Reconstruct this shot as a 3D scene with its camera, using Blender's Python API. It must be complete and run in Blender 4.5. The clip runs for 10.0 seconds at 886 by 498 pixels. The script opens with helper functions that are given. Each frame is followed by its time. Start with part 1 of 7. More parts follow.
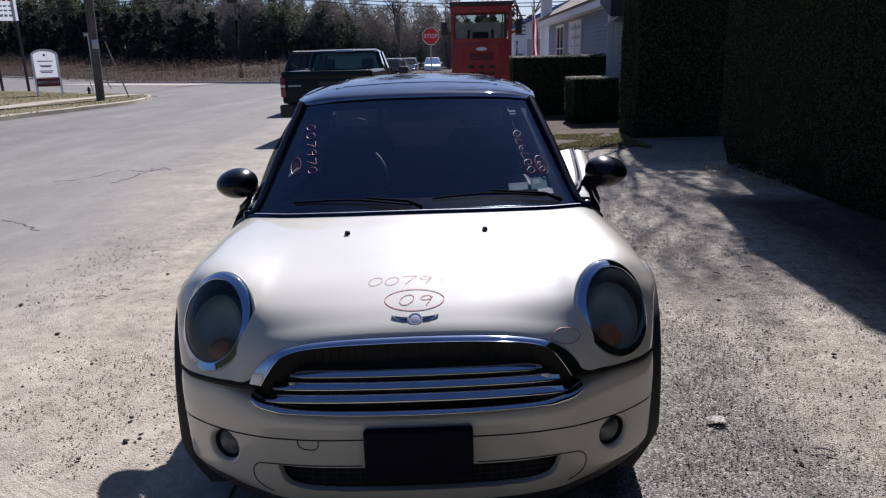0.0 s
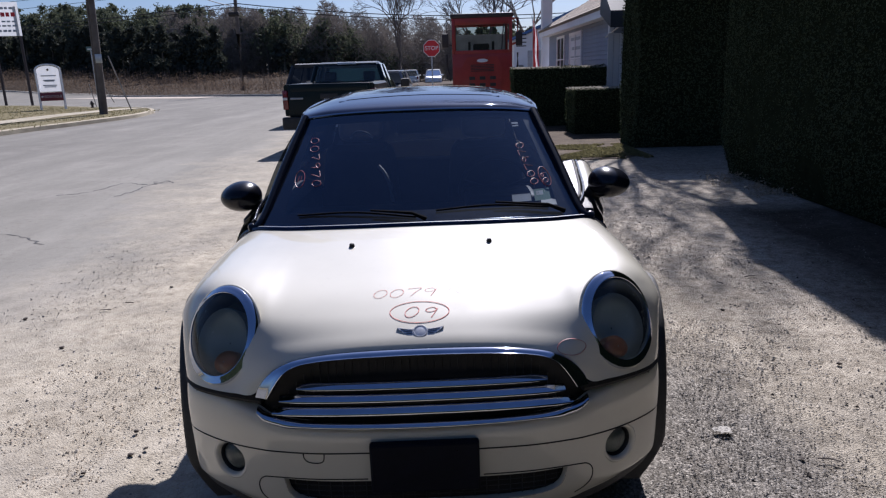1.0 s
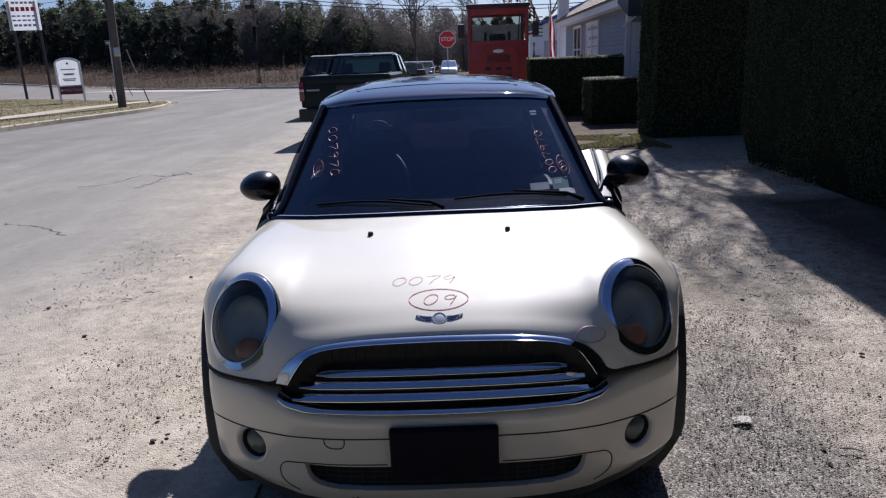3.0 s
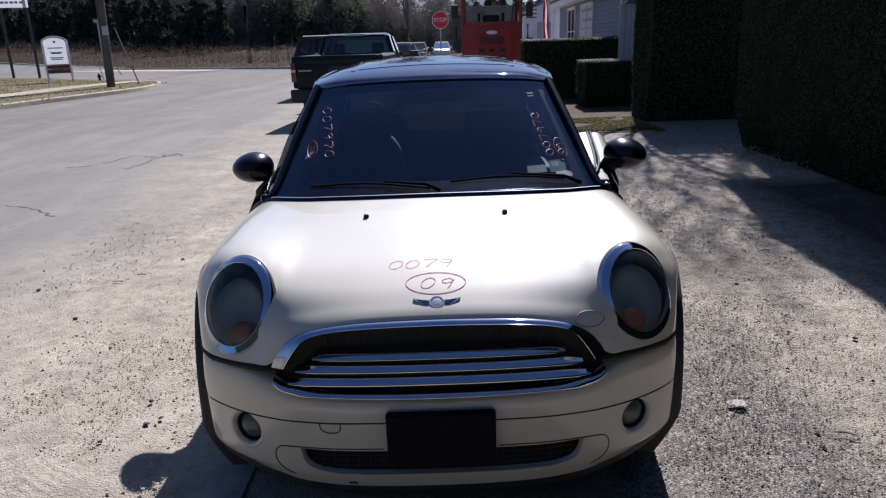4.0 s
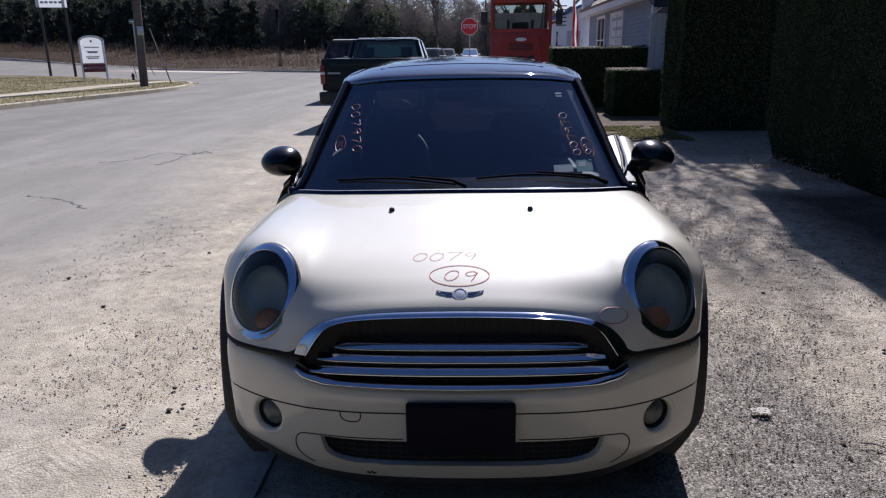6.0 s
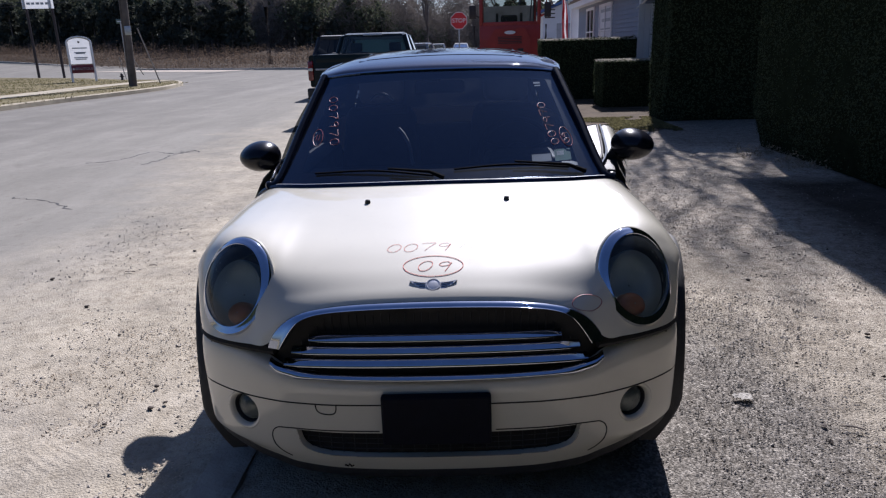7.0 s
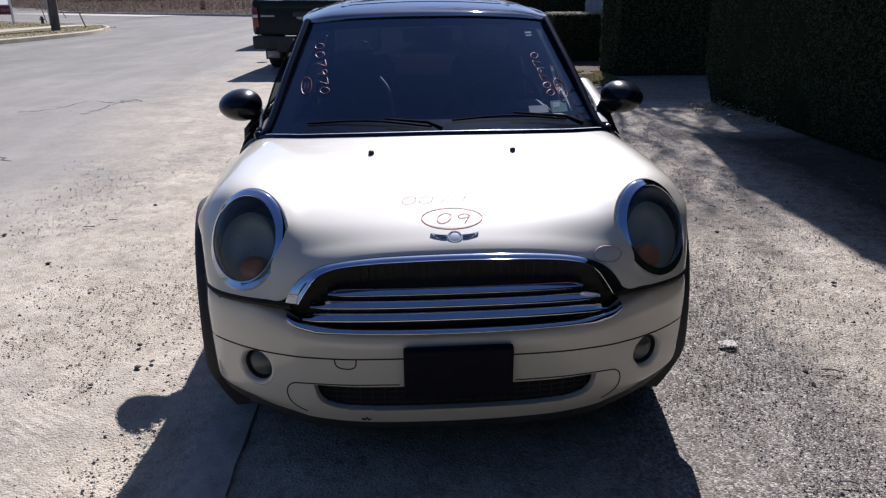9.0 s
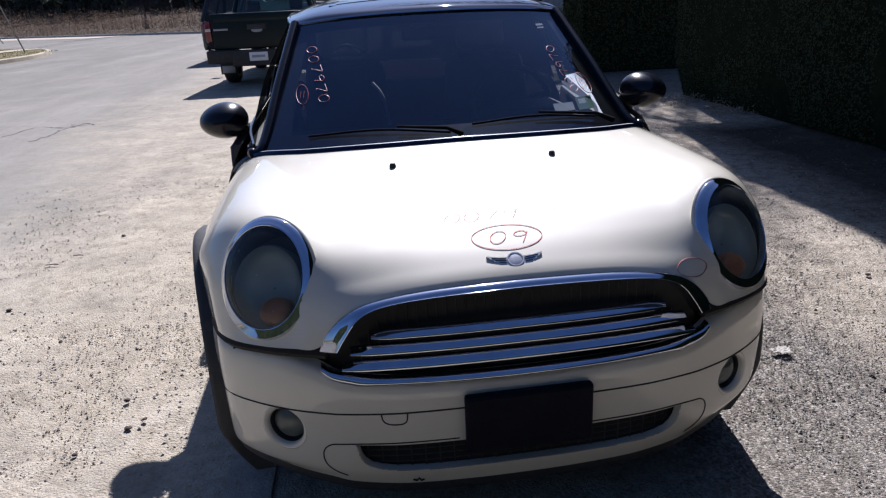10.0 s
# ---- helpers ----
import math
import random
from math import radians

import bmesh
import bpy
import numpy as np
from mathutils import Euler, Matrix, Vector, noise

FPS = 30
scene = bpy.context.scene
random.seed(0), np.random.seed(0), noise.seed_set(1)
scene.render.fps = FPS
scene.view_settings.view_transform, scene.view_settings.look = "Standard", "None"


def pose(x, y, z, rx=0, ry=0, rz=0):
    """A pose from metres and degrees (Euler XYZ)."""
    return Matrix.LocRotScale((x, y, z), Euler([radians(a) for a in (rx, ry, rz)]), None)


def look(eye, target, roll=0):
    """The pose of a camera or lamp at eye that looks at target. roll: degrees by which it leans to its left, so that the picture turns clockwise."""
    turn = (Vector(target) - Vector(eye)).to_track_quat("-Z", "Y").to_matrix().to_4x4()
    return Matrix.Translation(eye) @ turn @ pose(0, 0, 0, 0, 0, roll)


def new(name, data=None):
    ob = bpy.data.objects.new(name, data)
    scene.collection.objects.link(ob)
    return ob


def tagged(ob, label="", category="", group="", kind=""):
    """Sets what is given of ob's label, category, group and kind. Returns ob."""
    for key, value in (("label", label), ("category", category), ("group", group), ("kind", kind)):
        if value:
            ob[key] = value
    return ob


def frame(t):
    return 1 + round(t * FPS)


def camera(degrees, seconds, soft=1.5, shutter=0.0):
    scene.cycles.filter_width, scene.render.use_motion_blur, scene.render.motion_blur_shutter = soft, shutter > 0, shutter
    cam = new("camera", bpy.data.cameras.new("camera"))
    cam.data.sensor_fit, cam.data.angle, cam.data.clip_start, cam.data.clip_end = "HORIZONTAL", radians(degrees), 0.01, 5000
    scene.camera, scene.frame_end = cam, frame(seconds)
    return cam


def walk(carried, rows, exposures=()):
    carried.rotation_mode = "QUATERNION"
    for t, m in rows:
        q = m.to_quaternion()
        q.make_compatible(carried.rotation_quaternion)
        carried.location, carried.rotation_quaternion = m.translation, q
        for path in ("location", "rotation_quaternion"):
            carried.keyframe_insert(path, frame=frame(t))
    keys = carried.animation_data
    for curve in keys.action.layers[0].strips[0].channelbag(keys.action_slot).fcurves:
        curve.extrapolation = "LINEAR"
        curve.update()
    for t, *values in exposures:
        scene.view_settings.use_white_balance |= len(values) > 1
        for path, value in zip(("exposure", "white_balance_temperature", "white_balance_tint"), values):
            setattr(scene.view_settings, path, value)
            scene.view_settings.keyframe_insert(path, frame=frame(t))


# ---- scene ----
cam = camera(66.1, 10.0, soft=1.25)
PATH = [
    (0, (0.085, -1.687, 1.442), (0.085, 0.24, 0.907), -1.3),
    (0.5, (0.074, -1.686, 1.449), (0.055, 0.251, 0.95), -1.5),
    (1, (0.077, -1.691, 1.447), (0.072, 0.244, 0.943), -1.7),
    (1.5, (0.064, -1.686, 1.435), (0.036, 0.24, 0.898), -1.8),
    (2, (0.065, -1.681, 1.43), (0.014, 0.236, 0.862), -2.0),
    (2.2, (0.066, -1.688, 1.435), (0.028, 0.234, 0.884), -2.0),
    (3.3, (0.067, -1.696, 1.435), (0.008, 0.233, 0.91), -2.0),
    (3.5, (0.063, -1.681, 1.432), (0.005, 0.236, 0.867), -1.8),
    (4, (0.05, -1.672, 1.43), (0.021, 0.243, 0.855), -1.7),
    (4.5, (0.049, -1.68, 1.433), (0.015, 0.242, 0.88), -1.5),
    (5, (0.04, -1.69, 1.423), (-0.034, 0.226, 0.854), -0.7),
    (5.5, (0.038, -1.686, 1.41), (-0.026, 0.218, 0.801), -1.1),
    (5.7, (0.034, -1.687, 1.404), (-0.048, 0.222, 0.814), -0.6),
    (6.8, (0.099, -1.692, 1.372), (-0.022, 0.236, 0.853), -1.1),
    (7, (0.107, -1.681, 1.375), (0.026, 0.235, 0.806), -1.6),
    (7.5, (0.172, -1.64, 1.367), (0.089, 0.279, 0.811), -2.3),
    (8, (0.146, -1.595, 1.345), (0.058, 0.299, 0.709), -0.9),
    (8.5, (0.013, -1.657, 1.368), (-0.002, 0.233, 0.715), -0.6),
    (9, (-0.118, -1.655, 1.362), (-0.027, 0.217, 0.665), -0.2),
    (9.5, (-0.208, -1.535, 1.329), (-0.049, 0.321, 0.6), -1.7),
    (9.6, (-0.23, -1.509, 1.313), (-0.069, 0.358, 0.615), -2.8),
    (9.7, (-0.258, -1.448, 1.311), (0.071, 0.393, 0.602), -1.5),
    (9.8, (-0.303, -1.405, 1.322), (-0.008, 0.455, 0.649), -1.7),
    (10, (-0.327, -1.344, 1.31), (-0.124, 0.526, 0.629), -2.7),
]
walk(cam, [(t, look(eye, target, roll)) for t, eye, target, roll in PATH], exposures=((0.0, 0.20, 5480, 18), (7.6, 0.20, 5480, 18), (8.5, 0.33, 5480, 18), (10.0, 0.40, 5480, 18)))
# ---- light ----
SUN_EL, SUN_AZ = 41.0, 10.8          # degrees above the horizon; from +y towards +x
world = bpy.data.worlds.new("sky")
scene.world = world
world.use_nodes = True
wt = world.node_tree
sky = wt.nodes.new("ShaderNodeTexSky")
sky.sky_type = "NISHITA"
sky.sun_disc = False
sky.sun_elevation, sky.sun_rotation = radians(SUN_EL), radians(SUN_AZ)
sky.air_density, sky.dust_density, sky.ozone_density = 1.0, 1.3, 4.5
tint = wt.nodes.new("ShaderNodeMix")
tint.data_type, tint.blend_type = "RGBA", "MULTIPLY"
tint.inputs[0].default_value, tint.inputs[7].default_value = 1.0, (0.96, 1.0, 1.08, 1)
wt.links.new(sky.outputs[0], tint.inputs[6])
wt.links.new(tint.outputs[2], wt.nodes["Background"].inputs[0])
wt.nodes["Background"].inputs[1].default_value = 0.060
sun = new("sun", bpy.data.lights.new("sun", "SUN"))
sun.data.energy, sun.data.angle, sun.data.color = 7.1, radians(0.55), (1.0, 0.90, 0.77)
sun_dir = Vector((math.sin(radians(SUN_AZ)) * math.cos(radians(SUN_EL)), math.cos(radians(SUN_AZ)) * math.cos(radians(SUN_EL)), math.sin(radians(SUN_EL))))
sun.matrix_world = look(sun_dir * 60, (0, 0, 0))


# ---- materials ----
def nodes_of(m):
    m.use_nodes = True
    nt = m.node_tree
    return nt, nt.nodes["Principled BSDF"]


def noise_tex(nt, scale, detail=4.0, rough=0.55, coord="Object", offset=0.0):
    tc = nt.nodes.new("ShaderNodeTexCoord")
    n = nt.nodes.new("ShaderNodeTexNoise")
    n.inputs["Scale"].default_value, n.inputs["Detail"].default_value, n.inputs["Roughness"].default_value = scale, detail, rough
    if offset:
        mp = nt.nodes.new("ShaderNodeMapping")
        mp.inputs["Location"].default_value = (offset, offset * 0.7, offset * 0.3)
        nt.links.new(tc.outputs[coord], mp.inputs[0])
        nt.links.new(mp.outputs[0], n.inputs["Vector"])
    else:
        nt.links.new(tc.outputs[coord], n.inputs["Vector"])
    return n.outputs["Fac"]


def ramp(nt, fac, stops):
    r = nt.nodes.new("ShaderNodeValToRGB")
    el = r.color_ramp.elements
    while len(el) < len(stops):
        el.new(0.5)
    for e, (p, c) in zip(el, stops):
        e.position = p
        e.color = (*c, 1) if len(c) == 3 else c
    nt.links.new(fac, r.inputs[0])
    return r.outputs[0]


def mixc(nt, fac, a, b, mode="MIX"):
    n = nt.nodes.new("ShaderNodeMix")
    n.data_type, n.blend_type = "RGBA", mode
    for sock, v in ((n.inputs[0], fac), (n.inputs[6], a), (n.inputs[7], b)):
        if isinstance(v, (int, float)):
            sock.default_value = v
        elif isinstance(v, tuple):
            sock.default_value = (*v, 1)
        else:
            nt.links.new(v, sock)
    return n.outputs[2]


def mathn(nt, op, a, b=0.0):
    n = nt.nodes.new("ShaderNodeMath")
    n.operation = op
    for sock, v in ((n.inputs[0], a), (n.inputs[1], b)):
        if isinstance(v, (int, float)):
            sock.default_value = v
        else:
            nt.links.new(v, sock)
    return n.outputs[0]


def bump(nt, bsdf, height, strength, distance):
    b = nt.nodes.new("ShaderNodeBump")
    b.inputs["Strength"].default_value, b.inputs["Distance"].default_value = strength, distance
    nt.links.new(height, b.inputs["Height"])
    nt.links.new(b.outputs[0], bsdf.inputs["Normal"])


def pbr(name, col, rough=0.6, metal=0.0, var=0.15, scale=9.0, bumpy=0.0, bump_scale=120.0, coat=0.0, wear=None, random_part=0.0, spec=0.5):
    m = bpy.data.materials.new(name)
    nt, b = nodes_of(m)
    lo = tuple(max(0.0, c * (1 - var)) for c in col)
    hi = tuple(min(1.0, c * (1 + var)) for c in col)
    c = ramp(nt, noise_tex(nt, scale), [(0.3, lo), (0.7, hi)])
    fine = noise_tex(nt, scale * 11, 3.0, 0.6, offset=3.1)
    c = mixc(nt, mathn(nt, "MULTIPLY", fine, var * 0.8), c, tuple(v * 0.6 for v in col))
    if wear:
        wcol, amount, wscale = wear
        w = ramp(nt, noise_tex(nt, wscale, 6.0, 0.7, offset=7.7), [(0.62 - 0.25 * amount, (0, 0, 0)), (0.78 - 0.2 * amount, (1, 1, 1))])
        c = mixc(nt, mathn(nt, "MULTIPLY", w, min(1.0, amount + 0.25)), c, wcol)
    if random_part:
        oi = nt.nodes.new("ShaderNodeObjectInfo")
        c = mixc(nt, mathn(nt, "MULTIPLY", oi.outputs["Random"], random_part), c, tuple(v * 0.45 for v in col))
    nt.links.new(c, b.inputs["Base Color"])
    r = nt.nodes.new("ShaderNodeMapRange")
    nt.links.new(noise_tex(nt, scale * 3, offset=1.3), r.inputs[0])
    r.inputs[3].default_value, r.inputs[4].default_value = max(0.02, rough * 0.8), min(1.0, rough * 1.2)
    nt.links.new(r.outputs[0], b.inputs["Roughness"])
    b.inputs["Metallic"].default_value = metal
    b.inputs["Specular IOR Level"].default_value = spec
    b.inputs["Coat Weight"].default_value = coat
    b.inputs["Coat Roughness"].default_value = 0.03
    if bumpy:
        bump(nt, b, noise_tex(nt, bump_scale, 5.0, 0.65), bumpy, 0.01)
    return m


def glass(name, tint, haze=0.0, haze_col=(0.5, 0.52, 0.5), rough=0.0, ior=1.5, sheen=(1.0, 1.0, 1.0)):
    """A thin pane: clear, tinted, with a mirror gloss that grows at grazing angles, and a film of dirt."""
    m = bpy.data.materials.new(name)
    m.use_nodes = True
    nt = m.node_tree
    nt.nodes.remove(nt.nodes["Principled BSDF"])
    tr = nt.nodes.new("ShaderNodeBsdfTransparent")
    tr.inputs[0].default_value = (*tint, 1)
    df = nt.nodes.new("ShaderNodeBsdfDiffuse")
    df.inputs[0].default_value = (*haze_col, 1)
    gl = nt.nodes.new("ShaderNodeBsdfGlossy")
    gl.inputs["Roughness"].default_value = rough
    gl.inputs[0].default_value = (*sheen, 1)
    fr = nt.nodes.new("ShaderNodeFresnel")
    fr.inputs[0].default_value = ior
    m1, m2 = nt.nodes.new("ShaderNodeMixShader"), nt.nodes.new("ShaderNodeMixShader")
    film = mathn(nt, "MULTIPLY", noise_tex(nt, 14.0, 6.0, 0.7), 2 * haze)
    nt.links.new(film, m1.inputs[0])
    nt.links.new(tr.outputs[0], m1.inputs[1])
    nt.links.new(df.outputs[0], m1.inputs[2])
    nt.links.new(fr.outputs[0], m2.inputs[0])
    nt.links.new(m1.outputs[0], m2.inputs[1])
    nt.links.new(gl.outputs[0], m2.inputs[2])
    nt.links.new(m2.outputs[0], nt.nodes["Material Output"].inputs[0])
    return m


def ground_material():
    """Worn asphalt that runs out into sandy dirt and loose gravel, in metres of the plan."""
    m = bpy.data.materials.new("road_and_dirt")
    nt, b = nodes_of(m)
    tc = nt.nodes.new("ShaderNodeTexCoord")
    sep = nt.nodes.new("ShaderNodeSeparateXYZ")
    nt.links.new(tc.outputs["Object"], sep.inputs[0])
    x, y = sep.outputs[0], sep.outputs[1]

    def span(v, a, b_, lo=0.0, hi=1.0):
        r = nt.nodes.new("ShaderNodeMapRange")
        nt.links.new(v, r.inputs[0])
        for i, k in enumerate((a, b_, lo, hi)):
            r.inputs[i + 1].default_value = k
        return r.outputs[0]

    big, mid = noise_tex(nt, 0.35, 5.0), noise_tex(nt, 2.2, 6.0, 0.65)
    lump, fine, grit = noise_tex(nt, 13.0, 7.0, 0.72, offset=4.0), noise_tex(nt, 42.0, 8.0, 0.78), noise_tex(nt, 150.0, 4.0, 0.75)
    speck = nt.nodes.new("ShaderNodeTexVoronoi")
    speck.inputs["Scale"].default_value = 120.0
    nt.links.new(tc.outputs["Object"], speck.inputs["Vector"])
    wob = mathn(nt, "ADD", mathn(nt, "MULTIPLY", mathn(nt, "SUBTRACT", big, 0.5), 3.2), mathn(nt, "MULTIPLY", mathn(nt, "SUBTRACT", mid, 0.5), 1.6))
    dots = ramp(nt, fine, [(0.38, (1, 1, 1)), (0.52, (0, 0, 0))])
    pits = ramp(nt, grit, [(0.38, (1, 1, 1)), (0.50, (0, 0, 0))])
    dots = mathn(nt, "MAXIMUM", dots, mathn(nt, "MULTIPLY", pits, 0.8))
    mp = nt.nodes.new("ShaderNodeMapping")
    mp.inputs["Scale"].default_value = (1.0, 0.16, 1.0)
    nt.links.new(tc.outputs["Object"], mp.inputs[0])
    worn = nt.nodes.new("ShaderNodeTexNoise")
    worn.inputs["Scale"].default_value, worn.inputs["Detail"].default_value, worn.inputs["Roughness"].default_value = 1.1, 6.0, 0.62
    nt.links.new(mp.outputs[0], worn.inputs["Vector"])
    asphalt = ramp(nt, worn.outputs["Fac"], [(0.25, (0.172, 0.164, 0.141)), (0.5, (0.220, 0.209, 0.181)), (0.75, (0.285, 0.271, 0.236))])
    asphalt = mixc(nt, mathn(nt, "MULTIPLY", dots, 0.30), asphalt, (0.19, 0.187, 0.178))
    sand = ramp(nt, mid, [(0.25, (0.315, 0.283, 0.226)), (0.5, (0.435, 0.389, 0.304)), (0.8, (0.545, 0.49, 0.388))])
    sand = mixc(nt, mathn(nt, "MULTIPLY", dots, span(x, -0.7, 0.9, 0.40, 0.62)), sand, (0.19, 0.16, 0.125))
    gravel = ramp(nt, speck.outputs["Color"], [(0.15, (0.075, 0.069, 0.062)), (0.5, (0.185, 0.171, 0.153)), (0.9, (0.44, 0.41, 0.365))])
    soil = ramp(nt, lump, [(0.25, (0.30, 0.26, 0.21)), (0.5, (0.52, 0.465, 0.39)), (0.8, (0.68, 0.615, 0.52))])
    soil = mixc(nt, mathn(nt, "MULTIPLY", dots, 0.65), soil, (0.10, 0.082, 0.062))
    shaded_mulch = ramp(nt, fine, [(0.3, (0.018, 0.014, 0.010)), (0.6, (0.046, 0.035, 0.025)), (0.8, (0.085, 0.065, 0.045))])
    # dirt lies east of a ragged line that leans away from the car
    edge = mathn(nt, "ADD", mathn(nt, "ADD", x, 2.55), wob)
    edge = mathn(nt, "ADD", edge, mathn(nt, "MULTIPLY", y, 0.06))
    col = mixc(nt, span(edge, -0.9, 1.0), asphalt, sand)
    col = mixc(nt, span(x, -5.0, -9.0, 0.0, 0.75), col, mixc(nt, 1.0, col, (0.76, 0.76, 0.77), "MULTIPLY"))
    # packed gravel and leaf litter of the drive beside the hedge
    drive = mathn(nt, "ADD", mathn(nt, "SUBTRACT", x, 1.35), mathn(nt, "MULTIPLY", wob, 0.35))
    nearby = mathn(nt, "MULTIPLY", mathn(nt, "MULTIPLY", span(drive, -0.35, 0.45), span(y, 24.0, 18.0)), span(mathn(nt, "ADD", y, wob), 0.6, 3.6, 0.30, 1.0))
    col = mixc(nt, mathn(nt, "MULTIPLY", nearby, 0.8), col, soil)
    # mulch blackened to deepen the hedges' shadow; the sunny gap between stays pale
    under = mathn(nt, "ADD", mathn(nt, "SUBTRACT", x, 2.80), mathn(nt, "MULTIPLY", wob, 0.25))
    col = mixc(nt, mathn(nt, "MULTIPLY", mathn(nt, "MULTIPLY", span(under, -0.3, 0.3), span(y, 5.6, 5.0)), 0.9), col, shaded_mulch)
    col = mixc(nt, mathn(nt, "MULTIPLY", mathn(nt, "MULTIPLY", span(under, -0.3, 0.3), span(y, 7.2, 8.0)), 0.55), col, shaded_mulch)
    # grey stone chippings beside the car and under it
    gx = mathn(nt, "ABSOLUTE", mathn(nt, "SUBTRACT", x, 1.02))
    gy = mathn(nt, "ABSOLUTE", mathn(nt, "SUBTRACT", y, 0.45))
    far = mathn(nt, "MAXIMUM", gx, mathn(nt, "MULTIPLY", gy, 0.42))
    patch = span(mathn(nt, "ADD", far, mathn(nt, "MULTIPLY", wob, 0.22)), 0.26, 0.60, 0.85, 0.0)
    col = mixc(nt, patch, col, gravel)
    # scattered chips everywhere, dark and light
    chips = ramp(nt, speck.outputs["Distance"], [(0.10, (1, 1, 1)), (0.22, (0, 0, 0))])
    chips = mathn(nt, "MULTIPLY", chips, ramp(nt, speck.outputs["Color"], [(0.5, (0, 0, 0)), (0.6, (1, 1, 1))]))
    col = mixc(nt, mathn(nt, "MULTIPLY", chips, 0.6), col, gravel)
    dark = mathn(nt, "MULTIPLY", ramp(nt, speck.outputs["Distance"], [(0.16, (1, 1, 1)), (0.30, (0, 0, 0))]), ramp(nt, speck.outputs["Color"], [(0.20, (1, 1, 1)), (0.24, (0, 0, 0))]))
    col = mixc(nt, mathn(nt, "MULTIPLY", dark, span(edge, -0.9, 1.0, 0.25, 0.75)), col, (0.10, 0.085, 0.068))
    grain = ramp(nt, speck.outputs["Color"], [(0.1, (0.70, 0.70, 0.69)), (0.5, (1.0, 1.0, 1.0)), (0.9, (1.26, 1.25, 1.23))])
    loose = mathn(nt, "MULTIPLY", span(edge, -0.9, 1.0, 0.4, 0.72), span(noise_tex(nt, 1.6, 5.0, offset=41.0), 0.35, 0.65, 0.35, 1.0))
    loose = mathn(nt, "MULTIPLY", loose, span(x, -0.7, 0.9, 0.50, 1.0))
    col = mixc(nt, loose, col, mixc(nt, 1.0, col, grain, "MULTIPLY"))
    # crumbs of damp soil in loose drifts, pale dust and oil-dark stains
    crumb = mathn(nt, "MULTIPLY", ramp(nt, lump, [(0.33, (1, 1, 1)), (0.43, (0, 0, 0))]), ramp(nt, noise_tex(nt, 1.3, 5.0, offset=31.0), [(0.42, (0, 0, 0)), (0.62, (1, 1, 1))]))
    col = mixc(nt, mathn(nt, "MULTIPLY", crumb, 0.55), col, (0.13, 0.108, 0.082))
    dust = ramp(nt, noise_tex(nt, 0.9, 6.0, 0.7, offset=11.0), [(0.5, (0, 0, 0)), (0.72, (1, 1, 1))])
    col = mixc(nt, mathn(nt, "MULTIPLY", dust, 0.28), col, (0.36, 0.335, 0.30))
    clump = ramp(nt, lump, [(0.40, (1, 1, 1)), (0.56, (0, 0, 0))])
    col = mixc(nt, mathn(nt, "MULTIPLY", clump, span(edge, -0.9, 1.0, 0.10, 0.34)), col, mixc(nt, 1.0, col, (0.42, 0.39, 0.35), "MULTIPLY"))
    stain = ramp(nt, noise_tex(nt, 1.7, 6.0, 0.7, offset=23.0), [(0.6, (0, 0, 0)), (0.75, (1, 1, 1))])
    col = mixc(nt, mathn(nt, "MULTIPLY", stain, 0.35), col, (0.125, 0.115, 0.10))
    nt.links.new(col, b.inputs["Base Color"])
    b.inputs["Roughness"].default_value = 0.95
    b.inputs["Specular IOR Level"].default_value = 0.15
    # relief is strong on the loose dirt and weak on the rolled asphalt
    h = mathn(nt, "ADD", mathn(nt, "MULTIPLY", fine, 1.0), mathn(nt, "MULTIPLY", grit, 0.5))
    h = mathn(nt, "ADD", h, mathn(nt, "MULTIPLY", lump, 1.1))
    h = mathn(nt, "ADD", h, mathn(nt, "MULTIPLY", speck.outputs["Distance"], -0.8))
    h = mathn(nt, "MULTIPLY", h, span(edge, -0.9, 1.0, 0.30, 1.0))
    h = mathn(nt, "MULTIPLY", h, span(x, -0.7, 0.9, 0.62, 1.1))
    # tyre tread pressed into the sand in front of the kerbside wheel
    track = nt.nodes.new("ShaderNodeMath")
    track.operation = "SINE"
    across = mathn(nt, "ABSOLUTE", mathn(nt, "ADD", x, 1.50))
    nt.links.new(mathn(nt, "MULTIPLY", mathn(nt, "ADD", mathn(nt, "ADD", y, mathn(nt, "MULTIPLY", across, 0.7)), mathn(nt, "MULTIPLY", mid, 0.05)), 150.0), track.inputs[0])
    tread = mathn(nt, "MULTIPLY", mathn(nt, "MULTIPLY", span(across, 0.24, 0.14), span(y, 0.62, 0.42)), span(noise_tex(nt, 3.0, 3.0, offset=51.0), 0.40, 0.55))
    h = mathn(nt, "ADD", h, mathn(nt, "MULTIPLY", mathn(nt, "MULTIPLY", track.outputs[0], tread), 0.16))
    bump(nt, b, h, 1.0, 0.0068)
    return m


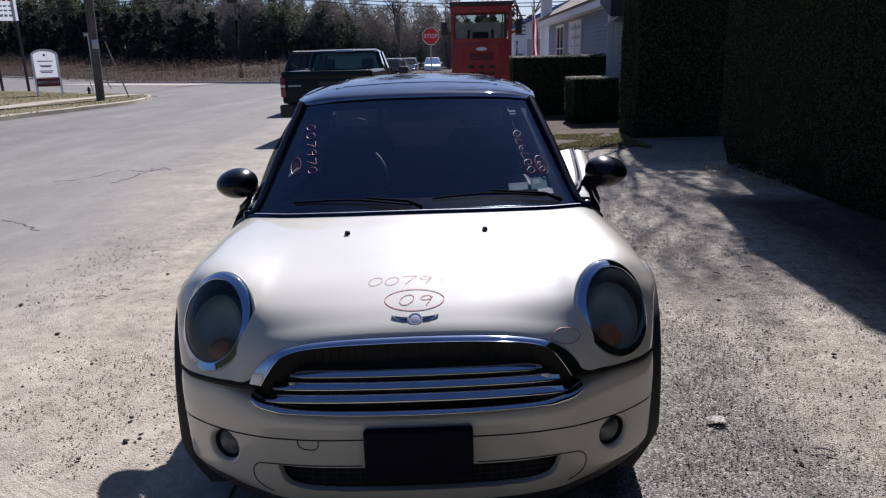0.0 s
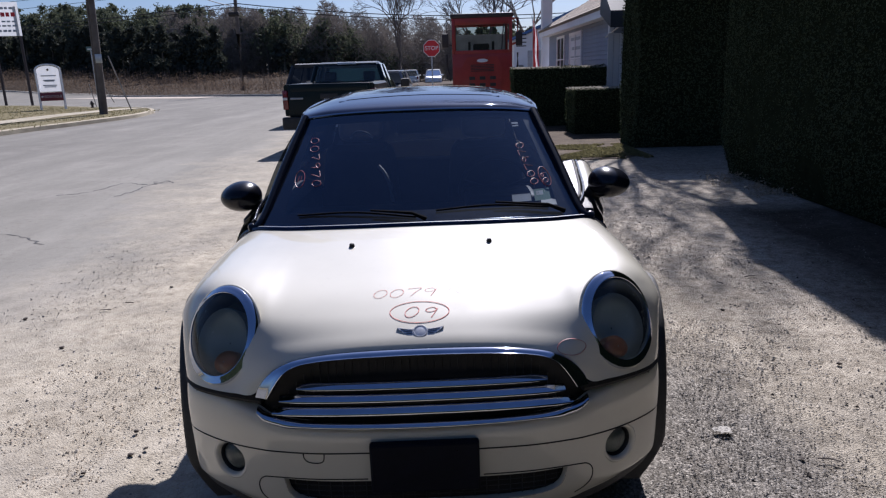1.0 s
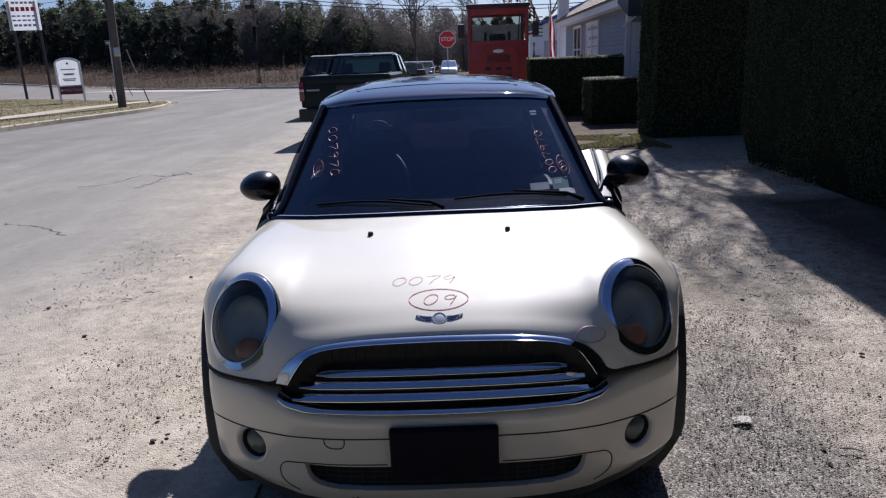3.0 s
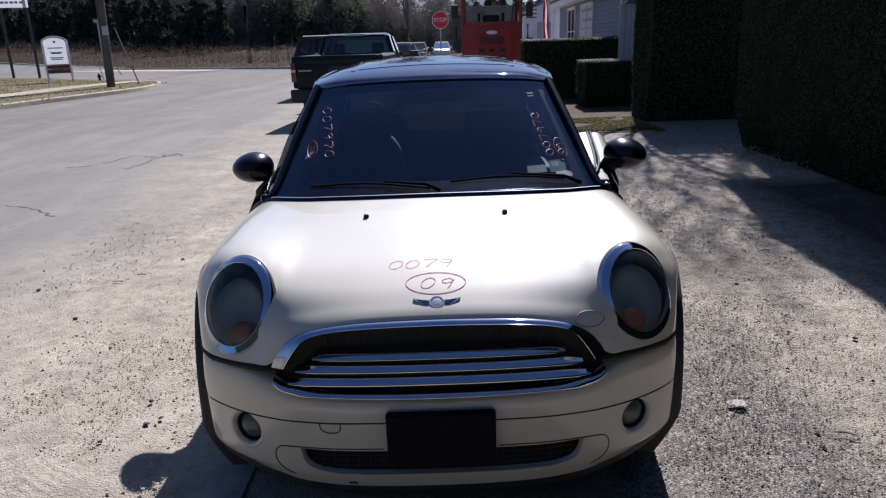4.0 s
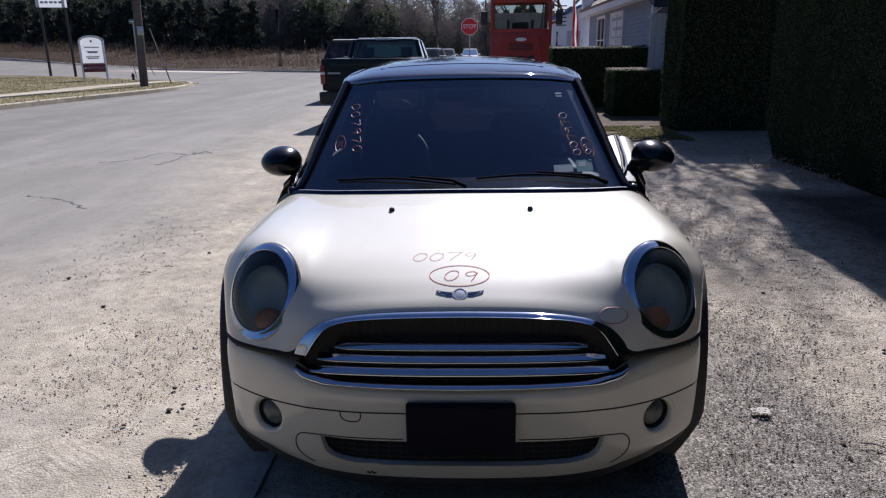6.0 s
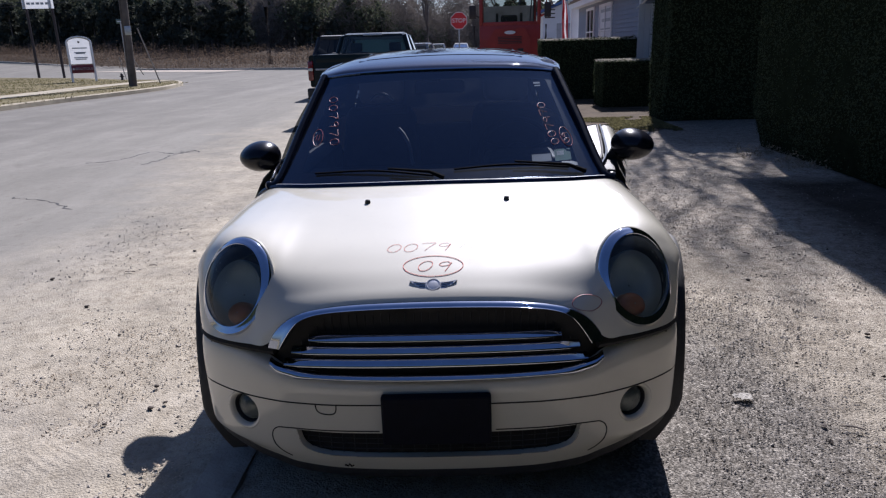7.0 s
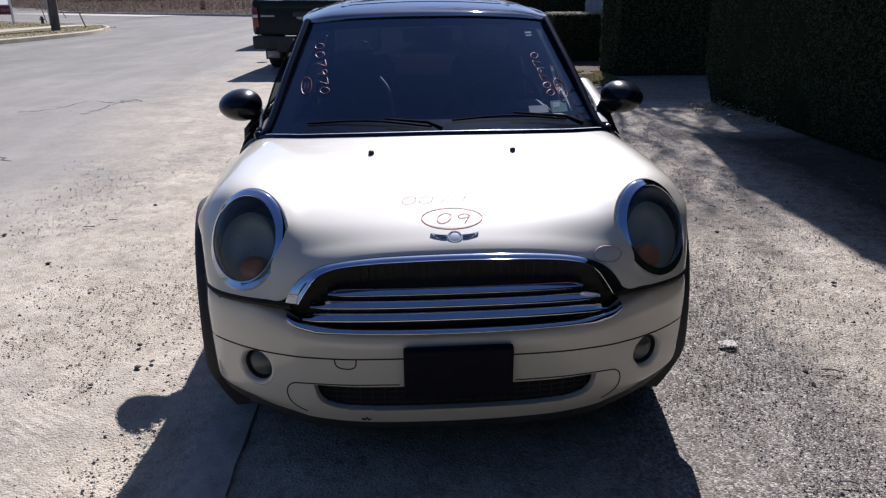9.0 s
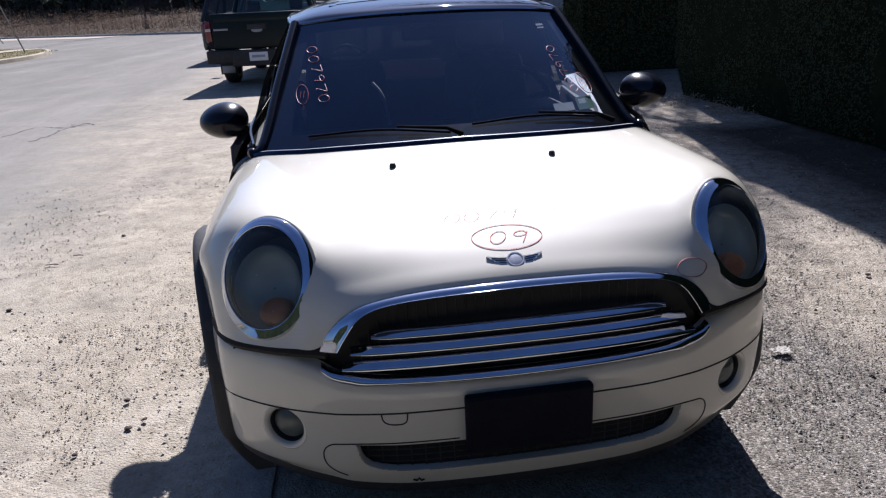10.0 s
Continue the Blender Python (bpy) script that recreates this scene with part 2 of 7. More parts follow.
def leaf_material(name, dark, light, trans=0.25):
    m = bpy.data.materials.new(name)
    nt, b = nodes_of(m)
    geo = nt.nodes.new("ShaderNodeNewGeometry")
    c = ramp(nt, geo.outputs["Random Per Island"], [(0.0, dark), (1.0, light)])
    c = mixc(nt, mathn(nt, "MULTIPLY", noise_tex(nt, 1.1), 0.5), c, tuple(v * 0.5 for v in dark))
    nt.links.new(c, b.inputs["Base Color"])
    b.inputs["Roughness"].default_value = 0.9
    b.inputs["Specular IOR Level"].default_value = 0.08
    if trans:
        tl = nt.nodes.new("ShaderNodeBsdfTranslucent")
        nt.links.new(c, tl.inputs[0])
        mx = nt.nodes.new("ShaderNodeMixShader")
        mx.inputs[0].default_value = trans
        nt.links.new(b.outputs[0], mx.inputs[1])
        nt.links.new(tl.outputs[0], mx.inputs[2])
        nt.links.new(mx.outputs[0], nt.nodes["Material Output"].inputs[0])
    return m


M_GROUND = ground_material()
M_PAINT = pbr("cream_paint", (0.56, 0.535, 0.445), 0.5, var=0.04, scale=3.0, spec=0.3, coat=1.0, wear=((0.45, 0.42, 0.35), 0.08, 30.0))
M_BLACKPAINT = pbr("black_paint", (0.003, 0.007, 0.028), 0.025, var=0.2)
# blue tint on the gloss, standing in for a bluer sky mirrored in the roof
M_BLACKPAINT.node_tree.nodes["Principled BSDF"].inputs["Specular Tint"].default_value = (0.62, 0.74, 1.0, 1)
M_MIRRORCAP = pbr("black_mirror_paint", (0.005, 0.006, 0.012), 0.22, var=0.2, spec=0.35)
M_CHROME = pbr("chrome", (0.52, 0.545, 0.62), 0.045, 1.0, var=0.06, scale=25.0, wear=((0.3, 0.3, 0.32), 0.1, 60.0))
M_BADGE = pbr("worn_silver", (0.55, 0.56, 0.59), 0.38, 0.75, var=0.15, scale=60.0)
M_CHROME_DARK = pbr("dark_chrome", (0.33, 0.34, 0.38), 0.16, 1.0, var=0.06)
M_PLASTIC = pbr("black_plastic", (0.022, 0.022, 0.023), 0.62, var=0.25, scale=14.0, bumpy=0.25, bump_scale=220.0, wear=((0.10, 0.095, 0.085), 0.12, 20.0))
M_RUBBER = pbr("rubber", (0.018, 0.018, 0.018), 0.78, var=0.25, bumpy=0.2)
M_SEAM = pbr("panel_gap", (0.012, 0.012, 0.012), 0.9, var=0.1)
M_PLATE = pbr("plate_holder", (0.004, 0.005, 0.011), 0.6, spec=0.12, var=0.2, scale=20.0, bumpy=0.15, bump_scale=300.0)
M_MESH = pbr("grille_mesh", (0.009, 0.009, 0.010), 0.55, var=0.2)
M_RIM = pbr("alloy", (0.42, 0.43, 0.44), 0.35, 0.9, var=0.1)
M_REFLECTOR = pbr("lamp_reflector", (0.33, 0.38, 0.38), 0.5, 0.1, var=0.2, scale=6.0)
M_SILVERTRIM = pbr("pale_grey_trim", (0.33, 0.33, 0.37), 0.5, var=0.1)
M_FOGLENS = pbr("fog_lens", (0.20, 0.205, 0.185), 0.35, 0.2, var=0.3, scale=30.0)
M_WIPER = pbr("wiper_black", (0.010, 0.010, 0.011), 0.9, var=0.2, spec=0.03)
M_FRIT = pbr("black_glass_border", (0.003, 0.004, 0.010), 0.35, var=0.1, spec=0.3)
M_COWLTRIM = pbr("dusty_grey_strip", (0.32, 0.33, 0.35), 0.55, 0.3, var=0.2, scale=20.0, wear=((0.12, 0.12, 0.12), 0.3, 25.0))
M_LAMPBLACK = pbr("lamp_bezel", (0.012, 0.012, 0.013), 0.4, var=0.1)
M_AMBER = pbr("amber_plastic", (0.36, 0.13, 0.065), 0.3, var=0.12, scale=40.0, coat=0.4)
M_REDLAMP = pbr("red_lens", (0.15, 0.008, 0.012), 0.25, var=0.1, coat=0.6)
# bluish film and blue sheen colour in the sky's reflection on the windscreen
M_GLASS = glass("windscreen_glass", (0.34, 0.38, 0.42), haze=0.015, haze_col=(0.34, 0.40, 0.48), ior=1.78, sheen=(0.56, 0.72, 1.0))
M_FILMGLASS = glass("film_tinted_window", (0.10, 0.11, 0.12), haze=0.01, ior=1.0002)
M_SIDEGLASS = glass("window_glass", (0.62, 0.66, 0.66), haze=0.02)
M_QUARTERGLASS = glass("dark_quarter_glass", (0.02, 0.022, 0.025), haze=0.004, ior=1.0002)
M_REARGLASS = glass("dark_rear_glass", (0.02, 0.022, 0.025), haze=0.004)
M_HEADGLASS = glass("headlamp_cover", (0.72, 0.75, 0.74), haze=0.06, haze_col=(0.42, 0.48, 0.50), rough=0.02, ior=1.32)
# far paler than the seats: sunlight on the head restraints, put into their colour
M_HEADREST = pbr("sunlit_grey_headrest", (0.30, 0.30, 0.31), 0.8, var=0.15)
M_SEAT = pbr("seat_cloth", (0.02, 0.02, 0.022), 0.85, var=0.2, bumpy=0.2)
M_DASH = pbr("dashboard_plastic", (0.03, 0.03, 0.032), 0.6, var=0.2, bumpy=0.2)
M_INTERIOR = pbr("interior_trim", (0.03, 0.03, 0.033), 0.7, var=0.15)
M_PAPER = pbr("paper", (0.70, 0.70, 0.68), 0.8, var=0.06)
M_STICKER = pbr("sticker_green", (0.16, 0.30, 0.24), 0.6, var=0.2)
M_MARKER = pbr("red_paint_marker", (0.70, 0.22, 0.19), 0.7, var=0.2, scale=60.0, spec=0.1)
M_MARKERFAINT = pbr("glare_washed_marker", (0.58, 0.525, 0.435), 0.7, var=0.1, scale=60.0, spec=0.1)
M_MARKER2 = pbr("orange_paint_marker", (0.34, 0.065, 0.07), 0.5, var=0.2, scale=60.0)
M_DARKLINE = pbr("dark_pen_line", (0.05, 0.03, 0.04), 0.6, var=0.2)
# ---- building helpers ----
def finish(name, bm, mat, parent=None, label="", smooth=True, angle=40.0):
    me = bpy.data.meshes.new(name)
    bmesh.ops.recalc_face_normals(bm, faces=bm.faces[:]) if len(bm.faces) < 60000 else None
    if smooth:
        for f in bm.faces:
            f.smooth = True
        for e in bm.edges:
            if len(e.link_faces) == 2 and e.calc_face_angle(0) > radians(angle):
                e.smooth = False
    bm.to_mesh(me)
    bm.free()
    for mm in (mat if isinstance(mat, (list, tuple)) else [mat]):
        me.materials.append(mm)
    ob = new(name, me)
    if parent:
        ob.parent = parent
    if label:
        ob["label"] = label
    return ob


def part(name, bm, mat, parent, label="", smooth=True, angle=40.0):
    return finish(name, bm, mat, parent, label, smooth, angle)


def thing(name, label, category, m=None, group="", kind=""):
    ob = new(name)
    if m is not None:
        ob.matrix_basis = m
    ob.empty_display_size = 0.1
    return tagged(ob, label, category, group, kind)


def cr(pts, n):
    """Points along a Catmull-Rom curve through pts, n to each span."""
    P = np.array(pts, float)
    Q = np.vstack([2 * P[0] - P[1], P, 2 * P[-1] - P[-2]])
    out = []
    for i in range(len(P) - 1):
        a, b, c, d = Q[i:i + 4]
        for k in range(n):
            t = k / n
            out.append(0.5 * (2 * b + (c - a) * t + (2 * a - 5 * b + 4 * c - d) * t * t + (3 * b - a - 3 * c + d) * t ** 3))
    out.append(P[-1])
    return np.array(out)


def net(rows, nu, nv):
    """A smooth grid through a control net (rows x columns x 3)."""
    rows = np.array(rows, float)
    a = np.array([cr(r, nu) for r in rows])
    return np.array([cr(a[:, j], nv) for j in range(a.shape[1])]).transpose(1, 0, 2)


def mirror_cols(rows):
    return [[(-p[0], p[1], p[2]) for p in reversed(r[1:])] + list(r) for r in rows]


def grid_mesh(bm, pts, keep=None, close=False):
    """Quads over a grid of points; keep(centre) decides which stay."""
    R, C = pts.shape[:2]
    vs = [[bm.verts.new(p) for p in row] for row in pts]
    for i in range(R - 1):
        for j in range(C if close else C - 1):
            q = [vs[i][j], vs[i][(j + 1) % C], vs[i + 1][(j + 1) % C], vs[i + 1][j]]
            if keep is None or keep(sum((v.co for v in q), Vector()) / 4):
                try:
                    bm.faces.new(q)
                except ValueError:
                    pass
    loose = [v for v in bm.verts if not v.link_faces]
    bmesh.ops.delete(bm, geom=loose, context="VERTS")


def thicken(bm, d):
    bmesh.ops.recalc_face_normals(bm, faces=bm.faces[:])
    bmesh.ops.solidify(bm, geom=bm.faces[:], thickness=d)


def box(bm, x0, x1, y0, y1, z0, z1, bev=0.0, seg=2):
    b2 = bmesh.new()
    bmesh.ops.create_cube(b2, size=1)
    for v in b2.verts:
        v.co = ((x0 + x1) / 2 + v.co.x * (x1 - x0), (y0 + y1) / 2 + v.co.y * (y1 - y0), (z0 + z1) / 2 + v.co.z * (z1 - z0))
    if bev:
        bmesh.ops.bevel(b2, geom=b2.edges[:], offset=bev, segments=seg, affect="EDGES", profile=0.5)
    add(bm, b2)


def add(bm, b2, m=None):
    if m is not None:
        bmesh.ops.transform(b2, matrix=m, verts=b2.verts[:])
    me = bpy.data.meshes.new("tmp")
    b2.to_mesh(me)
    b2.free()
    bm.from_mesh(me)
    bpy.data.meshes.remove(me)


def tube(bm, pts, r, n=8, closed=False, flat=1.0, up=(0, 0, 1), caps=True):
    """A round or flattened bar along points. r: one radius or one for each point."""
    P = [Vector(p) for p in pts]
    rs = r if isinstance(r, (list, tuple, np.ndarray)) else [r] * len(P)
    rings = []
    for i, p in enumerate(P):
        a = P[i - 1] if i or closed else p
        b = P[(i + 1) % len(P)] if i < len(P) - 1 or closed else p
        d = (b - a).normalized()
        s = d.cross(Vector(up))
        if s.length < 1e-4:
            s = d.cross(Vector((1, 0, 0)))
        s.normalize()
        u = s.cross(d)
        rings.append([bm.verts.new(p + (s * math.cos(2 * math.pi * k / n) + u * math.sin(2 * math.pi * k / n) * flat) * rs[i]) for k in range(n)])
    for i in range(len(P) - (0 if closed else 1)):
        A, B = rings[i], rings[(i + 1) % len(P)]
        for k in range(n):
            bm.faces.new((A[k], A[(k + 1) % n], B[(k + 1) % n], B[k]))
    if caps and not closed:
        bm.faces.new(rings[0][::-1])
        bm.faces.new(rings[-1])


def lathe(bm, prof, n=24, m=None, caps=True):
    """Turns (radius, height) about z; m places it."""
    b2 = bmesh.new()
    rings = [[b2.verts.new((r * math.cos(2 * math.pi * k / n), r * math.sin(2 * math.pi * k / n), h)) for k in range(n)] for r, h in prof]
    for A, B in zip(rings, rings[1:]):
        for k in range(n):
            b2.faces.new((A[k], A[(k + 1) % n], B[(k + 1) % n], B[k]))
    if caps:
        b2.faces.new(rings[0][::-1])
        b2.faces.new(rings[-1])
    add(bm, b2, m)


def ball(bm, c, rx, ry, rz, m=None, seg=20):
    b2 = bmesh.new()
    bmesh.ops.create_uvsphere(b2, u_segments=seg, v_segments=seg // 2 + 2, radius=1)
    bmesh.ops.transform(b2, matrix=Matrix.Translation(c) @ (m or Matrix()) @ Matrix.Diagonal((rx, ry, rz, 1)), verts=b2.verts[:])
    add(bm, b2)


def text_mesh(body, size, depth, mat, parent, name, m, label="", align="CENTER"):
    cu = bpy.data.curves.new(name, "FONT")
    cu.body, cu.size, cu.extrude, cu.align_x, cu.align_y = body, size, depth, align, "CENTER"
    tmp = new("tmp_text", cu)
    me = bpy.data.meshes.new_from_object(tmp)
    bpy.data.objects.remove(tmp)
    me.name = name
    me.materials.clear()
    me.materials.append(mat)
    ob = new(name, me)
    ob.matrix_basis = m
    ob.parent = parent
    if label:
        ob["label"] = label
    return ob


def poly_prism(bm, pts2, y0, y1, axis="y"):
    """An outline of (a, b) extruded along an axis; axis y: (x, z)."""
    f = {"y": lambda p, d: (p[0], d, p[1]), "x": lambda p, d: (d, p[0], p[1]), "z": lambda p, d: (p[0], p[1], d)}[axis]
    A = [bm.verts.new(f(p, y0)) for p in pts2]
    B = [bm.verts.new(f(p, y1)) for p in pts2]
    n = len(A)
    bm.faces.new(A[::-1])
    bm.faces.new(B)
    for i in range(n):
        bm.faces.new((A[i], A[(i + 1) % n], B[(i + 1) % n], B[i]))
# ---- the parked hatchback: nose towards -y, its own metres from the bumper's front ----
from mathutils.bvhtree import BVHTree

CAR = pose(0.007, 0, 0, 0, -0.3, 0.9)
car = thing("hatchback_car", "cream-white small hatchback with black roof and chrome grille, on gravel", "car", CAR)

# the clamshell bonnet, row by row from its lower front edge back to the windscreen: (x, y, z)
NX = (0, 0.24, 0.40, 0.47, 0.53, 0.60, 0.67, 0.73, 0.775, 0.805, 0.82)
BONNET_Y = [
    (0.070, 0.068, 0.060, 0.058, 0.082, 0.118, 0.170, 0.235, 0.300, 0.355, 0.385),
    (0.080, 0.079, 0.072, 0.075, 0.100, 0.138, 0.190, 0.255, 0.320, 0.375, 0.405),
    (0.115, 0.114, 0.108, 0.114, 0.138, 0.175, 0.227, 0.290, 0.355, 0.405, 0.435),
    (0.200, 0.198, 0.192, 0.198, 0.220, 0.250, 0.295, 0.350, 0.410, 0.455, 0.480),
    (0.350, 0.350, 0.350, 0.350, 0.355, 0.370, 0.400, 0.445, 0.500, 0.540, 0.560),
    (0.640, 0.640, 0.640, 0.640, 0.640, 0.645, 0.655, 0.670, 0.700, 0.730, 0.745),
    (0.830, 0.840, 0.870, 0.890, 0.914, 0.953, 1.015, 1.068, 1.105, 1.125, 1.130)]
BONNET_Z = [
    (0.704, 0.697, 0.662, 0.594, 0.586, 0.582, 0.578, 0.574, 0.571, 0.568, 0.566),
    (0.716, 0.710, 0.682, 0.640, 0.622, 0.616, 0.616, 0.616, 0.612, 0.604, 0.592),
    (0.735, 0.730, 0.714, 0.704, 0.702, 0.702, 0.700, 0.694, 0.684, 0.658, 0.622),
    (0.768, 0.766, 0.768, 0.778, 0.788, 0.790, 0.780, 0.758, 0.722, 0.678, 0.635),
    (0.810, 0.808, 0.814, 0.824, 0.834, 0.840, 0.832, 0.798, 0.746, 0.694, 0.650),
    (0.866, 0.860, 0.855, 0.853, 0.852, 0.851, 0.845, 0.818, 0.770, 0.716, 0.672),
    (0.884, 0.881, 0.875, 0.871, 0.867, 0.862, 0.850, 0.824, 0.778, 0.715, 0.662)]


def nose_w(y):
    """Half the nose's width in plan."""
    return float(np.interp(y, [0.2, 0.235, 0.30, 0.385, 0.5, 0.7, 1.1], [0.705, 0.719, 0.740, 0.768, 0.802, 0.830, 0.836]))


bonnet_net = mirror_cols([[(min(x, nose_w(y)) if x > 0.7 else x, y, z) for x, y, z in zip(NX, ys, zs)] for ys, zs in zip(BONNET_Y, BONNET_Z)])
bonnet_pts = net(bonnet_net, 6, 10)

# headlamp frames: centre, outward, up along the lens, forward
LAMP_C, LAMP_A, LAMP_B = Vector((0.577, 0.202, 0.717)), 0.1135, 0.1385


def lamp_frame(side):
    v = Vector((0.065 * side, 0.54, 0.84)).normalized()
    h = Vector((0.93 * side, 0.42, 0))
    h = (h - h.dot(v) * v).normalized()
    n = h.cross(v) * side
    return Vector((LAMP_C.x * side, LAMP_C.y, LAMP_C.z)), h, v, n


def off_lamps(c):
    for s in (-1, 1):
        o, h, v, n = lamp_frame(s)
        d = c - o
        if abs(d.dot(n)) < 0.12 and (d.dot(h) / LAMP_A) ** 2 + (d.dot(v) / LAMP_B) ** 2 < 0.84:
            return False
    return True


bm = bmesh.new()
grid_mesh(bm, bonnet_pts, off_lamps)
bonnet_tree = BVHTree.FromBMesh(bm)
bonnet = part("bonnet", bm, M_PAINT, car, "cream-white clamshell bonnet with red paint-marker numbers", angle=60)


def on(tree, o, d, lift):
    """The point where a ray meets a panel, lifted off it."""
    hit, nrm, _, _ = tree.ray_cast(Vector(o), Vector(d))
    if hit is None:
        return None
    if nrm.dot(Vector(d)) > 0:
        nrm = -nrm
    return hit + nrm * lift


def seam(name, pts, r, mat, parent, tree=None, d=(0, 1, 0), back=1.0, lift=0.0005, n=6, closed=False, flat=1.0):
    if tree is not None:
        dv = Vector(d)
        pts = [p for p in (on(tree, Vector(q) - dv * back, dv, lift) for q in pts) if p is not None]
    b2 = bmesh.new()
    tube(b2, pts, r, n, closed=closed, flat=flat)
    return part(name, b2, mat, parent)


# rubber strip along the bonnet's rear edge
back_edge = [Vector(p) + Vector((0, 0.008, 0.003)) for p in bonnet_pts[-1][12:-12]]
seam("rubber_seal", back_edge, 0.009, M_BLACKPAINT, bonnet)

# bumper
BX = (0, 0.15, 0.30, 0.42, 0.48, 0.56, 0.65, 0.724, 0.752, 0.778)
BY = (0.014, 0.016, 0.026, 0.050, 0.070, 0.107, 0.165, 0.234, 0.310, 0.39)
BUMPER_ROWS = [
    ((0.492, 0.493, 0.496, 0.506, 0.534, 0.556, 0.556, 0.553, 0.549, 0.546), 0.046),
    ((0.480, 0.481, 0.484, 0.494, 0.514, 0.534, 0.535, 0.531, 0.526, 0.522), 0.014),
    ((0.462, 0.462, 0.463, 0.468, 0.476, 0.486, 0.486, 0.480, 0.474, 0.468), 0.001),
    ((0.418, 0.418, 0.418, 0.418, 0.418, 0.418, 0.418, 0.414, 0.408, 0.402), 0.002),
    ((0.320, 0.320, 0.320, 0.320, 0.318, 0.314, 0.306, 0.308, 0.310, 0.310), 0.010),
    ((0.244, 0.244, 0.244, 0.245, 0.246, 0.247, 0.245, 0.250, 0.252, 0.254), 0.022),
    ((0.176, 0.177, 0.180, 0.186, 0.196, 0.206, 0.218, 0.228, 0.234, 0.236), 0.052)]
bumper_net = mirror_cols([[(x, y + dy, z) for x, y, z in zip(BX, BY, zs)] for zs, dy in BUMPER_ROWS])
bumper_pts = net(bumper_net, 6, 6)


def intake_half(z):
    """Half the lower intake's width at a height: upright above, rounded in below."""
    return float(np.interp(z, [0.236, 0.240, 0.247, 0.256, 0.268, 0.285, 0.324], [0.22, 0.325, 0.362, 0.383, 0.396, 0.404, 0.412]))


def off_intake(c):
    inside = 0.236 < c.z < 0.324 and abs(c.x) < intake_half(c.z)
    fog = ((abs(c.x) - 0.582) / 0.055) ** 2 + ((c.z - 0.352) / 0.060) ** 2 < 1
    return not (inside or fog)


bm = bmesh.new()
grid_mesh(bm, bumper_pts)
bumper_tree = BVHTree.FromBMesh(bm)
bm.free()
bm = bmesh.new()
grid_mesh(bm, net(bumper_net, 36, 24), off_intake)
bumper = part("front_bumper", bm, M_PAINT, car, "cream-white front bumper with a scuffed lower lip", angle=60)


def bumper_at(x, z, lift=0.0):
    p = on(bumper_tree, (x, -1, z), (0, 1, 0), lift)
    return p if p is not None else Vector((x, 0.1, z))


seam("seam_line", [bumper_at(x, 0.418 - 0.012 * (abs(x) / 0.78) ** 2, 0.0004) for x in np.linspace(-0.758, 0.758, 60)], 0.0022, M_SEAM, bumper)
for s in (-1, 1):
    seam("intake_seam", [bumper_at(s * x, z, 0.0004) for x, z in cr([(0.165, 0.331), (0.30, 0.330), (0.44, 0.326), (0.476, 0.318), (0.492, 0.293), (0.488, 0.258), (0.466, 0.232), (0.440, 0.216)], 6)], 0.0018, M_SEAM, bumper)
seam("tow_cover_seam", [bumper_at(x, z, 0.0004) for x, z in cr([(-0.345, 0.416), (-0.342, 0.397), (-0.328, 0.386), (-0.300, 0.385), (-0.287, 0.394), (-0.284, 0.416)], 5)], 0.0018, M_SEAM, bumper)
# scuff under the intake
seam("scuff", [bumper_at(x, z, 0.001) for x, z in ((-0.280, 0.198), (-0.270, 0.192), (-0.266, 0.203), (-0.260, 0.191), (-0.254, 0.196))], 0.003, M_SEAM, bumper)

# black lower valance, running round to the wheel arches
bm = bmesh.new()
low = [[(x, y + dy, z - dz) for x, y, z in [(p[0], p[1], p[2]) for p in bumper_net[-1]]] for dy, dz in ((0.002, 0.002), (0.012, 0.03), (0.05, 0.055), (0.16, 0.062))]
grid_mesh(bm, net(low, 4, 4))
part("lower_valance", bm, M_PLASTIC, car, "dusty black plastic lower valance")

# dark gap between bonnet and bumper
for s in (-1, 1):
    seam("bonnet_gap", [(s * x, y + 0.014, z) for x, y, z in cr([(0.455, 0.066, 0.566), (0.53, 0.090, 0.569), (0.60, 0.125, 0.568), (0.67, 0.172, 0.566), (0.712, 0.228, 0.564), (0.734, 0.290, 0.561), (0.748, 0.335, 0.559)], 6)], 0.014, M_SEAM, car, flat=1.0)

# lower intake
bm = bmesh.new()
grid_mesh(bm, np.array([[tuple(bumper_at(x, 0.28) + Vector((0, 0.034, z - 0.28))) for x in np.linspace(-0.43, 0.43, 21)] for z in (0.215, 0.28, 0.345)]))
part("intake_recess", bm, M_SEAM, car, smooth=False)
edge = [(-0.412, 0.324)] + [(-intake_half(z), z) for z in (0.31, 0.285, 0.268, 0.256, 0.247, 0.240, 0.237)] + [(x, 0.2365) for x in np.linspace(-0.20, 0.20, 9)] + [(intake_half(z), z) for z in (0.237, 0.240, 0.247, 0.256, 0.268, 0.285, 0.31)] + [(0.412, 0.324)] + [(x, 0.3245) for x in np.linspace(0.38, -0.38, 13)]
bm = bmesh.new()
lip = [bumper_at(x, z) for x, z in edge]
grid_mesh(bm, np.array([[tuple(p) for p in lip], [tuple(p + Vector((-p.x * 0.012, 0.012, (0.281 - p.z) * 0.05))) for p in lip], [tuple(p + Vector((-p.x * 0.014, 0.020, (0.281 - p.z) * 0.06))) for p in lip]]), close=True)
part("intake_lip", bm, M_PAINT, car, "cream-white turned-in edge of the lower intake", angle=70)
bm = bmesh.new()
for i in range(25):
    x = -0.42 + 0.035 * i
